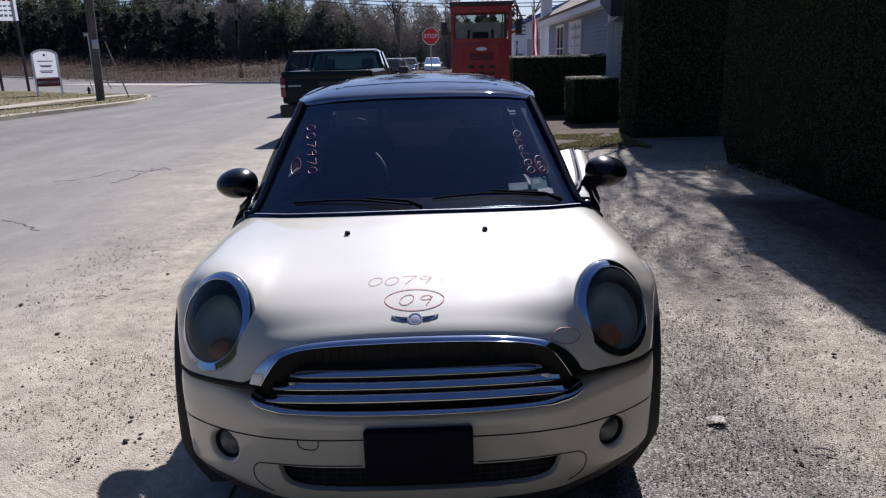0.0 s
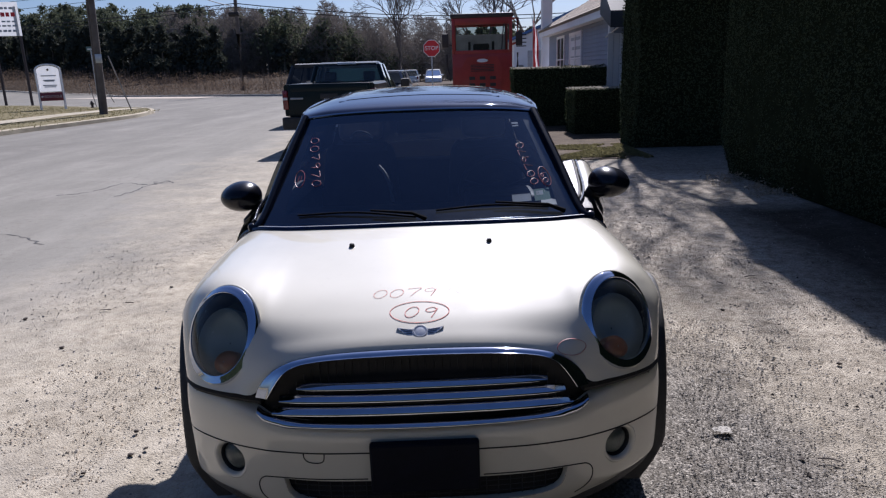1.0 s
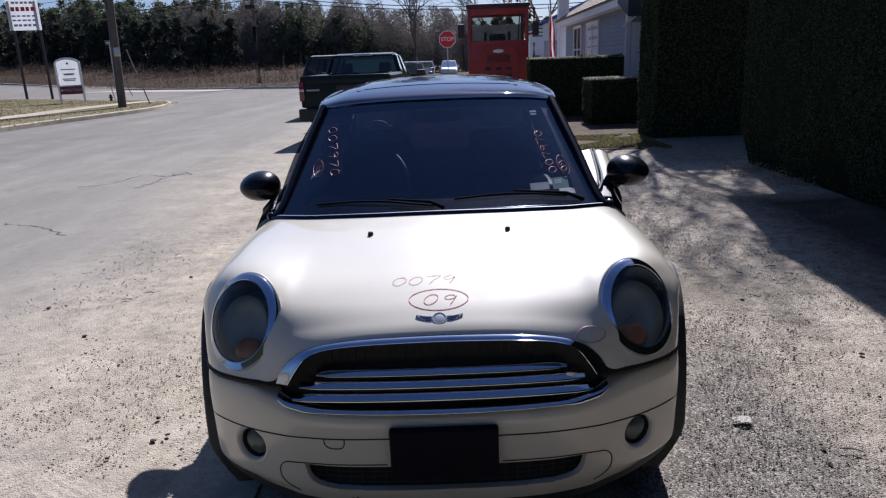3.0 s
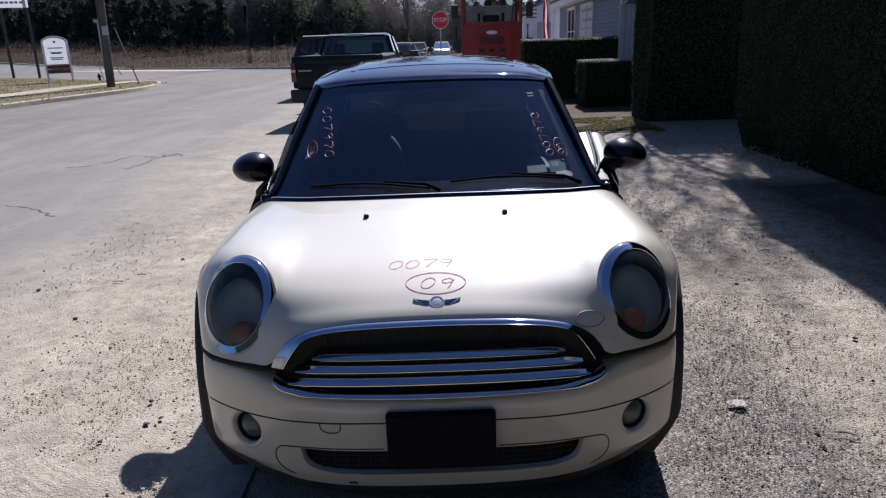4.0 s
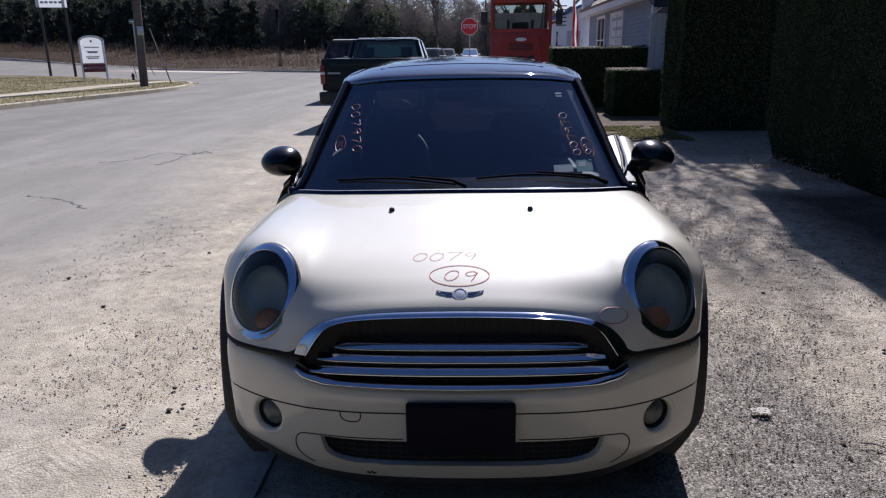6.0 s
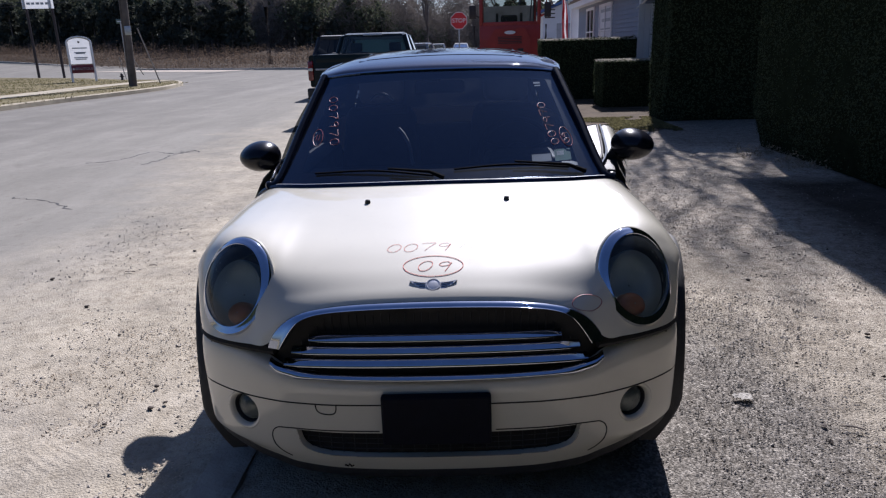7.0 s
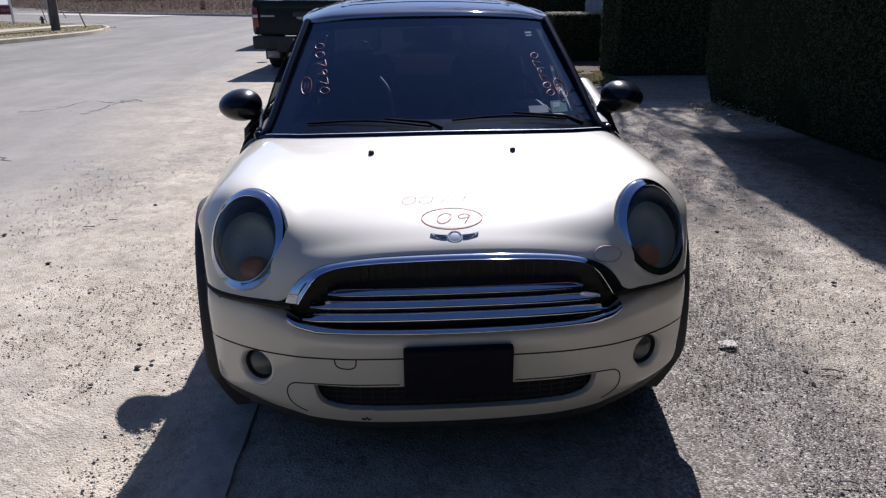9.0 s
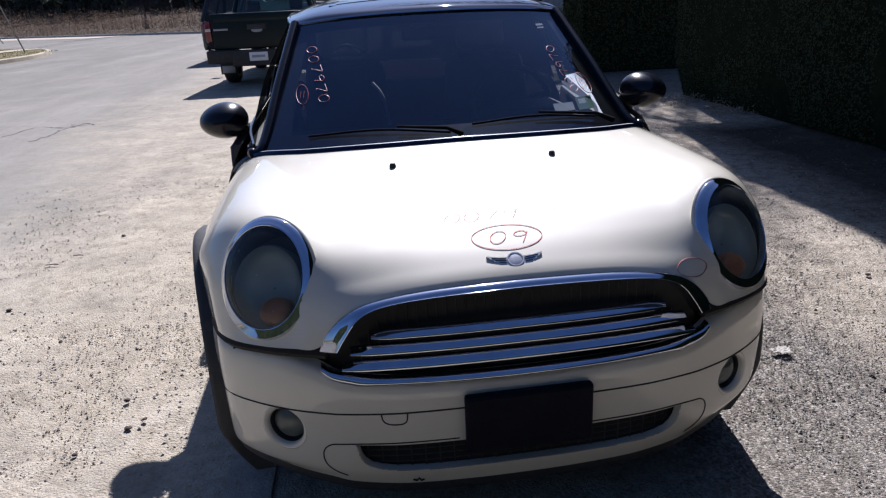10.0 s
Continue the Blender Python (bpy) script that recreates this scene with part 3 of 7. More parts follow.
    tube(bm, [bumper_at(x, 0.28) + Vector((0, 0.027, -0.040)), bumper_at(x, 0.28) + Vector((0, 0.027, 0.042))], 0.0018, 4)
for k in range(4):
    tube(bm, [bumper_at(x, 0.28) + Vector((0, 0.025, -0.024 + 0.017 * k)) for x in np.linspace(-0.41, 0.41, 15)], 0.0018, 4)
part("intake_mesh", bm, M_MESH, car)

# number-plate holder
bm = bmesh.new()
box(bm, -0.1525, 0.1525, -0.014, 0.012, 0.307, 0.459, 0.007, 3)
box(bm, -0.147, 0.147, -0.0165, -0.012, 0.3125, 0.4535, 0.0012, 1)
for sx in (-0.09, 0.09):
    for sz in (0.335, 0.432):
        lathe(bm, [(0.004, 0), (0.004, 0.0025)], 8, pose(sx, -0.0165, sz, 90))
part("plate_holder", bm, M_PLATE, car, "blank dark plastic number-plate holder")

# grille: dark backing, chrome surround, three bars, lower strip
def resample(pts, n):
    """n points at even steps along a polyline."""
    P = np.array(pts, float)
    d = np.concatenate([[0], np.cumsum(np.linalg.norm(np.diff(P, axis=0), axis=1))])
    return np.stack([np.interp(np.linspace(0, d[-1], n), d, P[:, k]) for k in range(P.shape[1])], 1)


def both_sides(half):
    """A curve from its end on +x to the middle, mirrored into a whole one."""
    return [(-x, *r) for x, *r in half[:-1]] + [tuple(p) for p in half[::-1]]


rim_out = both_sides([(0.474, 0.066, 0.580), (0.460, 0.063, 0.610), (0.437, 0.061, 0.639), (0.410, 0.060, 0.662), (0.370, 0.060, 0.682), (0.320, 0.062, 0.693), (0.25, 0.065, 0.700), (0.16, 0.067, 0.704), (0, 0.068, 0.706)])
rim_in = both_sides([(0.430, 0.036, 0.586), (0.410, 0.036, 0.618), (0.382, 0.038, 0.655), (0.351, 0.041, 0.674), (0.303, 0.043, 0.685), (0.22, 0.045, 0.691), (0.10, 0.046, 0.694), (0, 0.047, 0.6945)])
rim_out, rim_in = resample(cr(rim_out, 8), 81), resample(cr(rim_in, 8), 81)
strip = both_sides([(0.472, 0.072, 0.531), (0.448, 0.058, 0.518), (0.41, 0.046, 0.510), (0.36, 0.035, 0.504), (0.20, 0.018, 0.501), (0.0, 0.010, 0.501)])
strip_pts = cr(strip, 8)
grille = new("grille")
grille.parent = car
bm = bmesh.new()
top = rim_in + np.array((0, 0.050, 0.0))
bot = resample(strip_pts, 81) + np.array((0, 0.060, -0.01))
grid_mesh(bm, np.array([top * (1 - t) + bot * t for t in np.linspace(-0.06, 1.06, 6)]))
part("backing", bm, M_SEAM, grille)
bm = bmesh.new()
for k in range(34):
    x = -0.38 + 0.76 * k / 33
    z1 = 0.676 - 0.10 * max(0, abs(x) - 0.3) / 0.1
    tube(bm, [(x, 0.093, 0.50 + 0.16 * max(0.0, abs(x) - 0.25)), (x, 0.090, max(0.52, z1 - 0.012))], 0.0022, 4)
part("mesh_insert", bm, M_MESH, grille)
# the surround: a broad flattened band, wider towards its lower ends, with a fine raised inner lip
bm = bmesh.new()
fwd = np.array((0, -1.0, 0.55))
rows_ = [rim_out + np.array((0, 0.020, -0.004)), rim_out + np.array((0, 0.004, 0.0))]
for t, k in ((0.06, 0.0030), (0.2, 0.0050), (0.45, 0.0058), (0.7, 0.0052), (0.9, 0.0040), (0.97, 0.0050), (1.0, 0.0040)):
    rows_.append(rim_out * (1 - t) + rim_in * t + fwd * k)
rows_ += [rim_in + np.array((0, 0.006, 0.0)), rim_in * np.array((0.985, 1, 1)) + np.array((0, 0.045, -0.004))]
grid_mesh(bm, np.array(rows_))
part("chrome_surround", bm, M_CHROME, grille, "polished chrome grille surround", angle=50)
# each bar: a face that leans to the sky over a rounded lower lip
for ends, mid, hh in (((0.352, 0.066, 0.606), (0.046, 0.609), 0.0098), ((0.402, 0.060, 0.574), (0.036, 0.576), 0.0105), ((0.424, 0.052, 0.541), (0.024, 0.543), 0.0110)):
    half = [(ends[0] * u, mid[0] + (ends[1] - mid[0]) * u ** 2.4, mid[1] + (ends[2] - mid[1]) * u ** 2) for u in (1, 0.9, 0.72, 0.5, 0.25, 0)]
    path = cr(both_sides(half), 6)
    bm = bmesh.new()
    ring_rows = []
    for dy, dz in ((0.016, 0.92), (0.012, 1.0), (0.008, 0.95), (0.000, 0.35), (-0.0055, -0.10), (-0.0080, -0.32), (-0.0092, -0.55), (-0.0096, -0.85), (-0.0080, -1.0), (-0.002, -1.0), (0.012, -0.86)):
        ring_rows.append([(p[0], p[1] + dy, p[2] + dz * hh * (0.62 + 0.38 * min(1.0, (1 - abs(p[0]) / ends[0]) * 9))) for p in path])
    R_ = np.array(ring_rows).transpose(1, 0, 2)
    grid_mesh(bm, R_, close=True)
    for e in (R_[0], R_[-1]):
        bm.faces.new([bm.verts.new(p) for p in e])
    part("chrome_bar", bm, M_CHROME, grille, "chrome grille bar", angle=50)
bm = bmesh.new()
ring_rows = []
for dy, dz in ((0.020, 0.9), (0.010, 1.0), (0.003, 0.8), (-0.004, 0.3), (-0.007, -0.2), (-0.007, -0.6), (-0.003, -1.0), (0.012, -1.1)):
    ring_rows.append([(p[0], p[1] + dy, p[2] + dz * 0.0085 * (1 + 0.9 * max(0.0, abs(p[0]) / 0.472 - 0.72) * (1 - abs(p[0]) / 0.472) * 25)) for p in strip_pts])
R_ = np.array(ring_rows).transpose(1, 0, 2)
grid_mesh(bm, R_, close=True)
for e in (R_[0], R_[-1]):
    bm.faces.new([bm.verts.new(p) for p in e])
part("chrome_strip", bm, M_CHROME, grille, "chrome strip along the grille's lower edge", angle=50)


# headlamps
def headlamp(s):
    o, h, v, n = lamp_frame(s)
    hl = new("headlamp")
    hl.parent = car
    hl["label"] = "oval headlamp with a hazed lens and amber indicator"

    def at(a, b, c):
        return o + h * a + v * b + n * c

    ang = np.linspace(0, 2 * math.pi, 49)[:-1]
    bm = bmesh.new()
    prof = ((1.075, 0.000), (1.068, 0.010), (1.045, 0.0155), (0.99, 0.0205), (0.93, 0.0265), (0.905, 0.0295), (0.893, 0.0300), (0.883, 0.0290), (0.878, 0.026), (0.874, 0.012))
    grid_mesh(bm, np.array([[at(LAMP_A * r * math.cos(t), LAMP_B * r * math.sin(t), c + (0.031 - c) * 0.85 * max(0.0, -math.sin(t)) * (0.89 < r < 1.06)) for t in ang] for r, c in prof]), close=True)
    part("chrome_ring", bm, M_CHROME, hl, "polished chrome headlamp ring")
    bm = bmesh.new()
    tube(bm, [at(LAMP_A * 1.055 * math.cos(t), LAMP_B * 1.055 * math.sin(t), 0.003) for t in ang], 0.0075, 10, closed=True, flat=0.8, up=n)
    part("lamp_collar", bm, M_PAINT, hl)
    # deep dark bowl
    bm = bmesh.new()
    prof = ((0.885, 0.020), (0.875, 0.005), (0.86, -0.03), (0.80, -0.06), (0.5, -0.075), (0.02, -0.08))
    grid_mesh(bm, np.array([[at(LAMP_A * r * math.cos(t), LAMP_B * r * math.sin(t), c) for t in ang] for r, c in prof]), close=True)
    part("lamp_bowl", bm, M_LAMPBLACK, hl)
    # grey reflector disc, set low and inwards, with a stepped rim
    bm = bmesh.new()
    prof = ((0.80, -0.040), (0.815, 0.000), (0.79, 0.006), (0.76, 0.002), (0.70, -0.010), (0.5, -0.022), (0.25, -0.028), (0.02, -0.030))
    grid_mesh(bm, np.array([[at(LAMP_A * (r * 0.97 * math.cos(t) + 0.03), LAMP_B * (r * 0.90 * math.sin(t) - 0.155), c + 0.004) for t in ang] for r, c in prof]), close=True)
    part("reflector", bm, M_REFLECTOR, hl, "grey hazed headlamp reflector")
    bm = bmesh.new()
    prof = ((0.041, -0.02), (0.041, 0.012), (0.036, 0.019), (0.020, 0.024), (0.002, 0.025))
    grid_mesh(bm, np.array([[at(-0.012 + r * 1.02 * math.cos(t), -0.084 + r * 0.80 * math.sin(t), c) for t in ang] for r, c in prof]), close=True)
    part("indicator", bm, M_AMBER, hl, "amber indicator lens")
    # clear cover
    bm = bmesh.new()
    prof = ((0.878, 0.029), (0.80, 0.034), (0.60, 0.046), (0.35, 0.053), (0.02, 0.056))
    grid_mesh(bm, np.array([[at(LAMP_A * r * math.cos(t), LAMP_B * r * math.sin(t), c) for t in ang] for r, c in prof]), close=True)
    cover = part("lamp_cover", bm, M_HEADGLASS, hl, "slightly hazed clear lamp cover")
    cover.visible_shadow = False


for s in (-1, 1):
    headlamp(s)

# fog lamps in round pockets
for s in (-1, 1):
    c = bumper_at(s * 0.582, 0.352)
    fwd = Vector((s * 0.42, -0.9, 0.02)).normalized()
    mt = Matrix.Translation(c) @ fwd.to_track_quat("Z", "Y").to_matrix().to_4x4()
    fl = new("fog_lamp")
    fl.parent = car
    bm = bmesh.new()
    lathe(bm, [(0.050, -0.045), (0.0485, -0.012), (0.046, -0.018), (0.045, -0.04), (0.001, -0.043)], 32, mt, caps=False)
    part("pocket", bm, M_PLASTIC, fl)
    bm = bmesh.new()
    lathe(bm, [(0.068, -0.012), (0.064, -0.0045), (0.059, -0.0005), (0.054, -0.001), (0.049, -0.006), (0.047, -0.018)], 36, mt, caps=False)
    part("bezel", bm, M_PAINT, fl)
    bm = bmesh.new()
    lathe(bm, [(0.044, -0.036), (0.041, -0.024), (0.029, -0.016), (0.012, -0.012), (0.001, -0.0115)], 28, mt, caps=False)
    part("fog_lens", bm, M_FOGLENS, fl, "dull grey fog-lamp lens")
    bm = bmesh.new()
    lathe(bm, [(0.0455, -0.030), (0.038, -0.018), (0.021, -0.010), (0.001, -0.008)], 28, mt, caps=False)
    part("fog_cover", bm, M_HEADGLASS, fl).visible_shadow = False

# winged badge, plain shapes
badge = new("badge")
badge.parent = car
bc = on(bonnet_tree, (0, 0.118, 2), (0, 0, -1), 0.002)
bfwd = Vector((0, -0.55, 0.83)).normalized()
bmtx = Matrix.Translation(bc) @ bfwd.to_track_quat("Z", "Y").to_matrix().to_4x4()
bm = bmesh.new()
lathe(bm, [(0.0205, -0.006), (0.0208, 0.0005), (0.0198, 0.0018), (0.0172, 0.0018), (0.0166, 0.0006), (0.012, 0.0012), (0.002, 0.0015)], 32, bmtx)
part("badge_disc", bm, M_BADGE, badge, "round silver bonnet badge")
for s in (-1, 1):
    bm = bmesh.new()
    b2 = bmesh.new()
    poly_prism(b2, [(s * 0.018, 0.008), (s * 0.040, 0.009), (s * 0.067, 0.015), (s * 0.058, 0.004), (s * 0.048, -0.004), (s * 0.034, -0.012), (s * 0.014, -0.018)][::s], -0.005, 0.0003, "z")
    add(bm, b2, bmtx)
    part("badge_wing", bm, M_BADGE, badge, "silver badge wing")
    bm = bmesh.new()
    for k in range(3):
        tube(bm, [bmtx @ Vector((s * 0.022, 0.003 - 0.006 * k, 0.0006)), bmtx @ Vector((s * (0.056 - 0.008 * k), 0.008 - 0.0068 * k, 0.0006))], 0.0010, 4)
    part("feather_line", bm, M_SEAM, badge)

# washer nozzles
for s in (-1, 1):
    p = on(bonnet_tree, (s * 0.242, 0.640, 2), (0, 0, -1), 0.0)
    bm = bmesh.new()
    lathe(bm, [(0.010, -0.004), (0.010, 0.004), (0.008, 0.011), (0.004, 0.013)], 14, Matrix.Translation(p) @ pose(0, 0, 0, -8))
    part("washer_nozzle", bm, M_PLASTIC, bonnet)

# ---- glasshouse ----
WS = [[(0, 0.926, 0.872), (0.25, 0.937, 0.870), (0.48, 0.977, 0.865), (0.655, 1.045, 0.856)],
      [(0, 1.250, 1.092), (0.25, 1.260, 1.090), (0.45, 1.290, 1.080), (0.602, 1.335, 1.060)],
      [(0, 1.530, 1.276), (0.20, 1.540, 1.274), (0.40, 1.565, 1.265), (0.535, 1.598, 1.252)]]
ws_pts = net(mirror_cols(WS), 8, 10)
bm = bmesh.new()
grid_mesh(bm, ws_pts)
ws_tree = BVHTree.FromBMesh(bm)
windscreen = part("windscreen", bm, M_GLASS, car, "dusty windscreen with orange paint-marker writing", angle=80)
windscreen.visible_shadow = False
# black band round the glass
bm = bmesh.new()
n_c = ws_pts.shape[1]
ctr = np.array((0, 0.006, -0.003))
tube(bm, [Vector(p + ctr) for p in ws_pts[0]], 0.016, 6, flat=0.4, up=(0, -0.6, 0.8))
tube(bm, [Vector(p + ctr) for p in ws_pts[-1]], 0.022, 6, flat=0.3, up=(0, -0.6, 0.8))
part("glass_surround", bm, M_BLACKPAINT, car)
for name, r0, r1 in (("lower_border", 0, 3), ("upper_border", len(ws_pts) - 3, len(ws_pts))):
    bm = bmesh.new()
    grid_mesh(bm, ws_pts[r0:r1] + np.array((0, 0.003, -0.004)))
    part(name, bm, M_FRIT, windscreen, "black border printed on the glass")
for cs in (slice(0, 5), slice(n_c - 5, n_c)):
    bm = bmesh.new()
    grid_mesh(bm, ws_pts[2:-2, cs] + np.array((0, 0.003, -0.004)))
    part("side_border", bm, M_FRIT, windscreen, "black border printed on the glass")
bm = bmesh.new()
tube(bm, [Vector(p) + Vector((0, 0.024, 0.004)) for p in bonnet_pts[-1][13:-13]], 0.010, 6, flat=0.5, up=(0, -0.4, 0.9))
part("cowl_trim", bm, M_COWLTRIM, car, "dusty grey strip under the windscreen")
# cowl panel under the wipers
bm = bmesh.new()
ce = np.array([p + np.array((0, 0.002, -0.012)) for p in bonnet_pts[-1]])
m0, m1 = 14, len(ce) - 14
front = ce[m0:m1]
back = np.array([ws_pts[1][min(n_c - 1, round(i * (n_c - 1) / (len(front) - 1)))] for i in range(len(front))]) + np.array((0, 0.004, -0.03))
grid_mesh(bm, np.array([front * (1 - t) + back * t + np.array((0, 0, -0.012 * math.sin(math.pi * t))) for t in np.linspace(0, 1, 5)]))
part("cowl_panel", bm, M_PLASTIC, car, "dusty black cowl panel")
for s in (-1, 1):
    bm = bmesh.new()
    a = cr([(s * 0.715, 1.055, 0.846), (s * 0.662, 1.085, 0.872), (s * 0.604, 1.335, 1.062), (s * 0.541, 1.598, 1.254)], 8)
    tube(bm, a, [0.008] + [0.024] * (len(a) - 1), 10, flat=0.75, up=(s * 0.8, -0.4, 0.3))
    part("windscreen_pillar", bm, M_MIRRORCAP, car)

ROOF_Y = [(1.532, 1.542, 1.568, 1.600), (1.585, 1.595, 1.62, 1.652), (1.72, 1.73, 1.75, 1.77), (2.0, 2.0, 2.0, 2.0), (2.5, 2.5, 2.5, 2.5), (3.1, 3.1, 3.1, 3.08), (3.44, 3.43, 3.41, 3.36)]
ROOF_Z = [(1.281, 1.279, 1.270, 1.255), (1.303, 1.300, 1.289, 1.266), (1.325, 1.321, 1.307, 1.275), (1.350, 1.345, 1.327, 1.287), (1.369, 1.363, 1.342, 1.294), (1.350, 1.343, 1.322, 1.276), (1.315, 1.31, 1.29, 1.25)]
ROOF_X = [(0, 0.2, 0.4, 0.535), (0, 0.2, 0.42, 0.556), (0, 0.21, 0.43, 0.572), (0, 0.22, 0.44, 0.583), (0, 0.22, 0.44, 0.588), (0, 0.22, 0.43, 0.578), (0, 0.21, 0.41, 0.552)]
roof_pts = net(mirror_cols([list(zip(xs, ys, zs)) for xs, ys, zs in zip(ROOF_X, ROOF_Y, ROOF_Z)]), 8, 8)
bm = bmesh.new()
grid_mesh(bm, roof_pts)
roof_tree = BVHTree.FromBMesh(bm)
bm.free()
bm = bmesh.new()
# slot cut through the roof so that sun reaches the pale seat curves
grid_mesh(bm, roof_pts, lambda c: not (2.43 < c.y < 2.51 and abs(c.x) < 0.40))
roof = part("roof", bm, M_BLACKPAINT, car, "glossy black roof", angle=70)
seam("roof_trim", [Vector(p) + Vector((0, -0.004, -0.002)) for p in roof_pts[0]], 0.006, M_CHROME, roof)
seam("sunroof_edge", [on(roof_tree, (x, y, 3), (0, 0, -1), 0.0005) for x, y in [(-0.40, 2.35), (-0.40, 1.80), (0.40, 1.80), (0.40, 2.35)]], 0.003, M_CHROME_DARK, roof)
bm = bmesh.new()
sr = np.array([[on(roof_tree, (x, y, 3), (0, 0, -1), 0.002) for x in np.linspace(-0.37, 0.37, 15)] for y in np.linspace(1.83, 2.35, 9)])
grid_mesh(bm, sr)
part("sunroof", bm, M_BLACKPAINT, roof, "dark glass sunroof panel")
# pane over the added slot; it casts no shadow
bm = bmesh.new()
grid_mesh(bm, np.array([[on(roof_tree, (x, y, 3), (0, 0, -1), 0.002) for x in np.linspace(-0.41, 0.41, 15)] for y in np.linspace(2.42, 2.52, 4)]))
part("sun_slot_pane", bm, M_REARGLASS, roof, "dark glass strip over a slot added to let sunlight in").visible_shadow = False
bm = bmesh.new()
tube(bm, [on(roof_tree, (-0.03, 3.28, 3), (0, 0, -1), 0.0), on(roof_tree, (-0.03, 3.28, 3), (0, 0, -1), 0.02) + Vector((0, 0.01, 0)), (-0.03, 3.32, 1.37)], [0.012, 0.008, 0.0025], 8)
part("aerial", bm, M_PLASTIC, roof)
# headlining, left open below the added sun slot
bm = bmesh.new()
grid_mesh(bm, roof_pts[4:] - np.array((0, 0, 0.035)), lambda c: not (2.30 < c.y < 2.52 and abs(c.x) < 0.42))
part("headlining", bm, M_INTERIOR, car)

SIDE_B = [(0.695, 1.11, 0.864), (0.742, 1.45, 0.876), (0.75, 2.0, 0.892), (0.75, 2.6, 0.906), (0.742, 3.1, 0.922), (0.69, 3.44, 0.935)]
SIDE_T = [(0.552, 1.61, 1.250), (0.574, 1.85, 1.270), (0.584, 2.2, 1.284), (0.588, 2.6, 1.288), (0.578, 3.05, 1.272), (0.553, 3.36, 1.248)]


def side_glass(s, c0, c1):
    rows = [SIDE_B, [tuple((np.array(a) + np.array(b)) / 2 + np.array((0.022, 0, 0))) for a, b in zip(SIDE_B, SIDE_T)], SIDE_T]
    g = net([[(s * x, y, z) for x, y, z in r] for r in rows], 8, 6)
    return g[:, c0:c1]


def strip_between(bm, s, c0, c1, out=0.0):
    g = side_glass(s, c0, c1) + np.array((s * out, 0, 0))
    grid_mesh(bm, g)


for s in (-1, 1):
    bm = bmesh.new()
    strip_between(bm, s, 20, 41)
    part("side_window", bm, M_QUARTERGLASS, car, "darkened rear side window").visible_shadow = False
    if s < 0:
        bm = bmesh.new()
        strip_between(bm, s, 0, 18)
        part("side_window", bm, M_FILMGLASS, car).visible_shadow = False
    bm = bmesh.new()
    strip_between(bm, s, 17, 20, 0.003)
    part("door_pillar", bm, M_BLACKPAINT, car)
    bm = bmesh.new()
    strip_between(bm, s, 34, 41, 0.003)
    part("rear_pillar", bm, M_BLACKPAINT, car)
    bm = bmesh.new()
    tube(bm, cr([(s * x, y, z) for x, y, z in SIDE_T], 5), 0.014, 8)
    part("roof_rail", bm, M_BLACKPAINT, car)
bm = bmesh.new()
RG = [[(0, 3.45, 1.305), (0.25, 3.43, 1.297), (0.45, 3.39, 1.275), (0.55, 3.36, 1.248)], [(0, 3.56, 1.12), (0.28, 3.545, 1.115), (0.50, 3.49, 1.10), (0.63, 3.41, 1.09)], [(0, 3.655, 0.915), (0.3, 3.63, 0.914), (0.55, 3.56, 0.91), (0.70, 3.45, 0.905)]]
grid_mesh(bm, net(mirror_cols(RG), 6, 6))
part("rear_window", bm, M_REARGLASS, car)


# ---- flanks, doors and tail ----
def flank_w(y):
    k = [(0.35, 0.757), (0.5, 0.802), (0.7, 0.83), (0.9, 0.836), (1.6, 0.838), (2.4, 0.838), (3.0, 0.836), (3.3, 0.805)]
    return float(np.interp(y, [a for a, _ in k], [b for _, b in k]))


FLANK = ((0.0, 0.955), (0.2, 0.985), (0.42, 1.0), (0.62, 0.994), (0.8, 0.968), (0.93, 0.925), (1.0, 0.893))


def flank(s, y0, y1, keep=None, n=16):
    rows = []
    for t, f in FLANK:
        rows.append([(s * flank_w(y) * f, y, 0.2 + t * (float(np.interp(y, [1.1, 3.4], [0.864, 0.934])) - 0.2)) for y in np.linspace(y0, y1, n)])
    b2 = bmesh.new()
    grid_mesh(b2, net(rows, 3, 4), keep)
    return b2


def off_arch(yc, top=9.0):
    return lambda c: (c.y - yc) ** 2 + (c.z - 0.30) ** 2 > 0.352 ** 2 and c.z < top


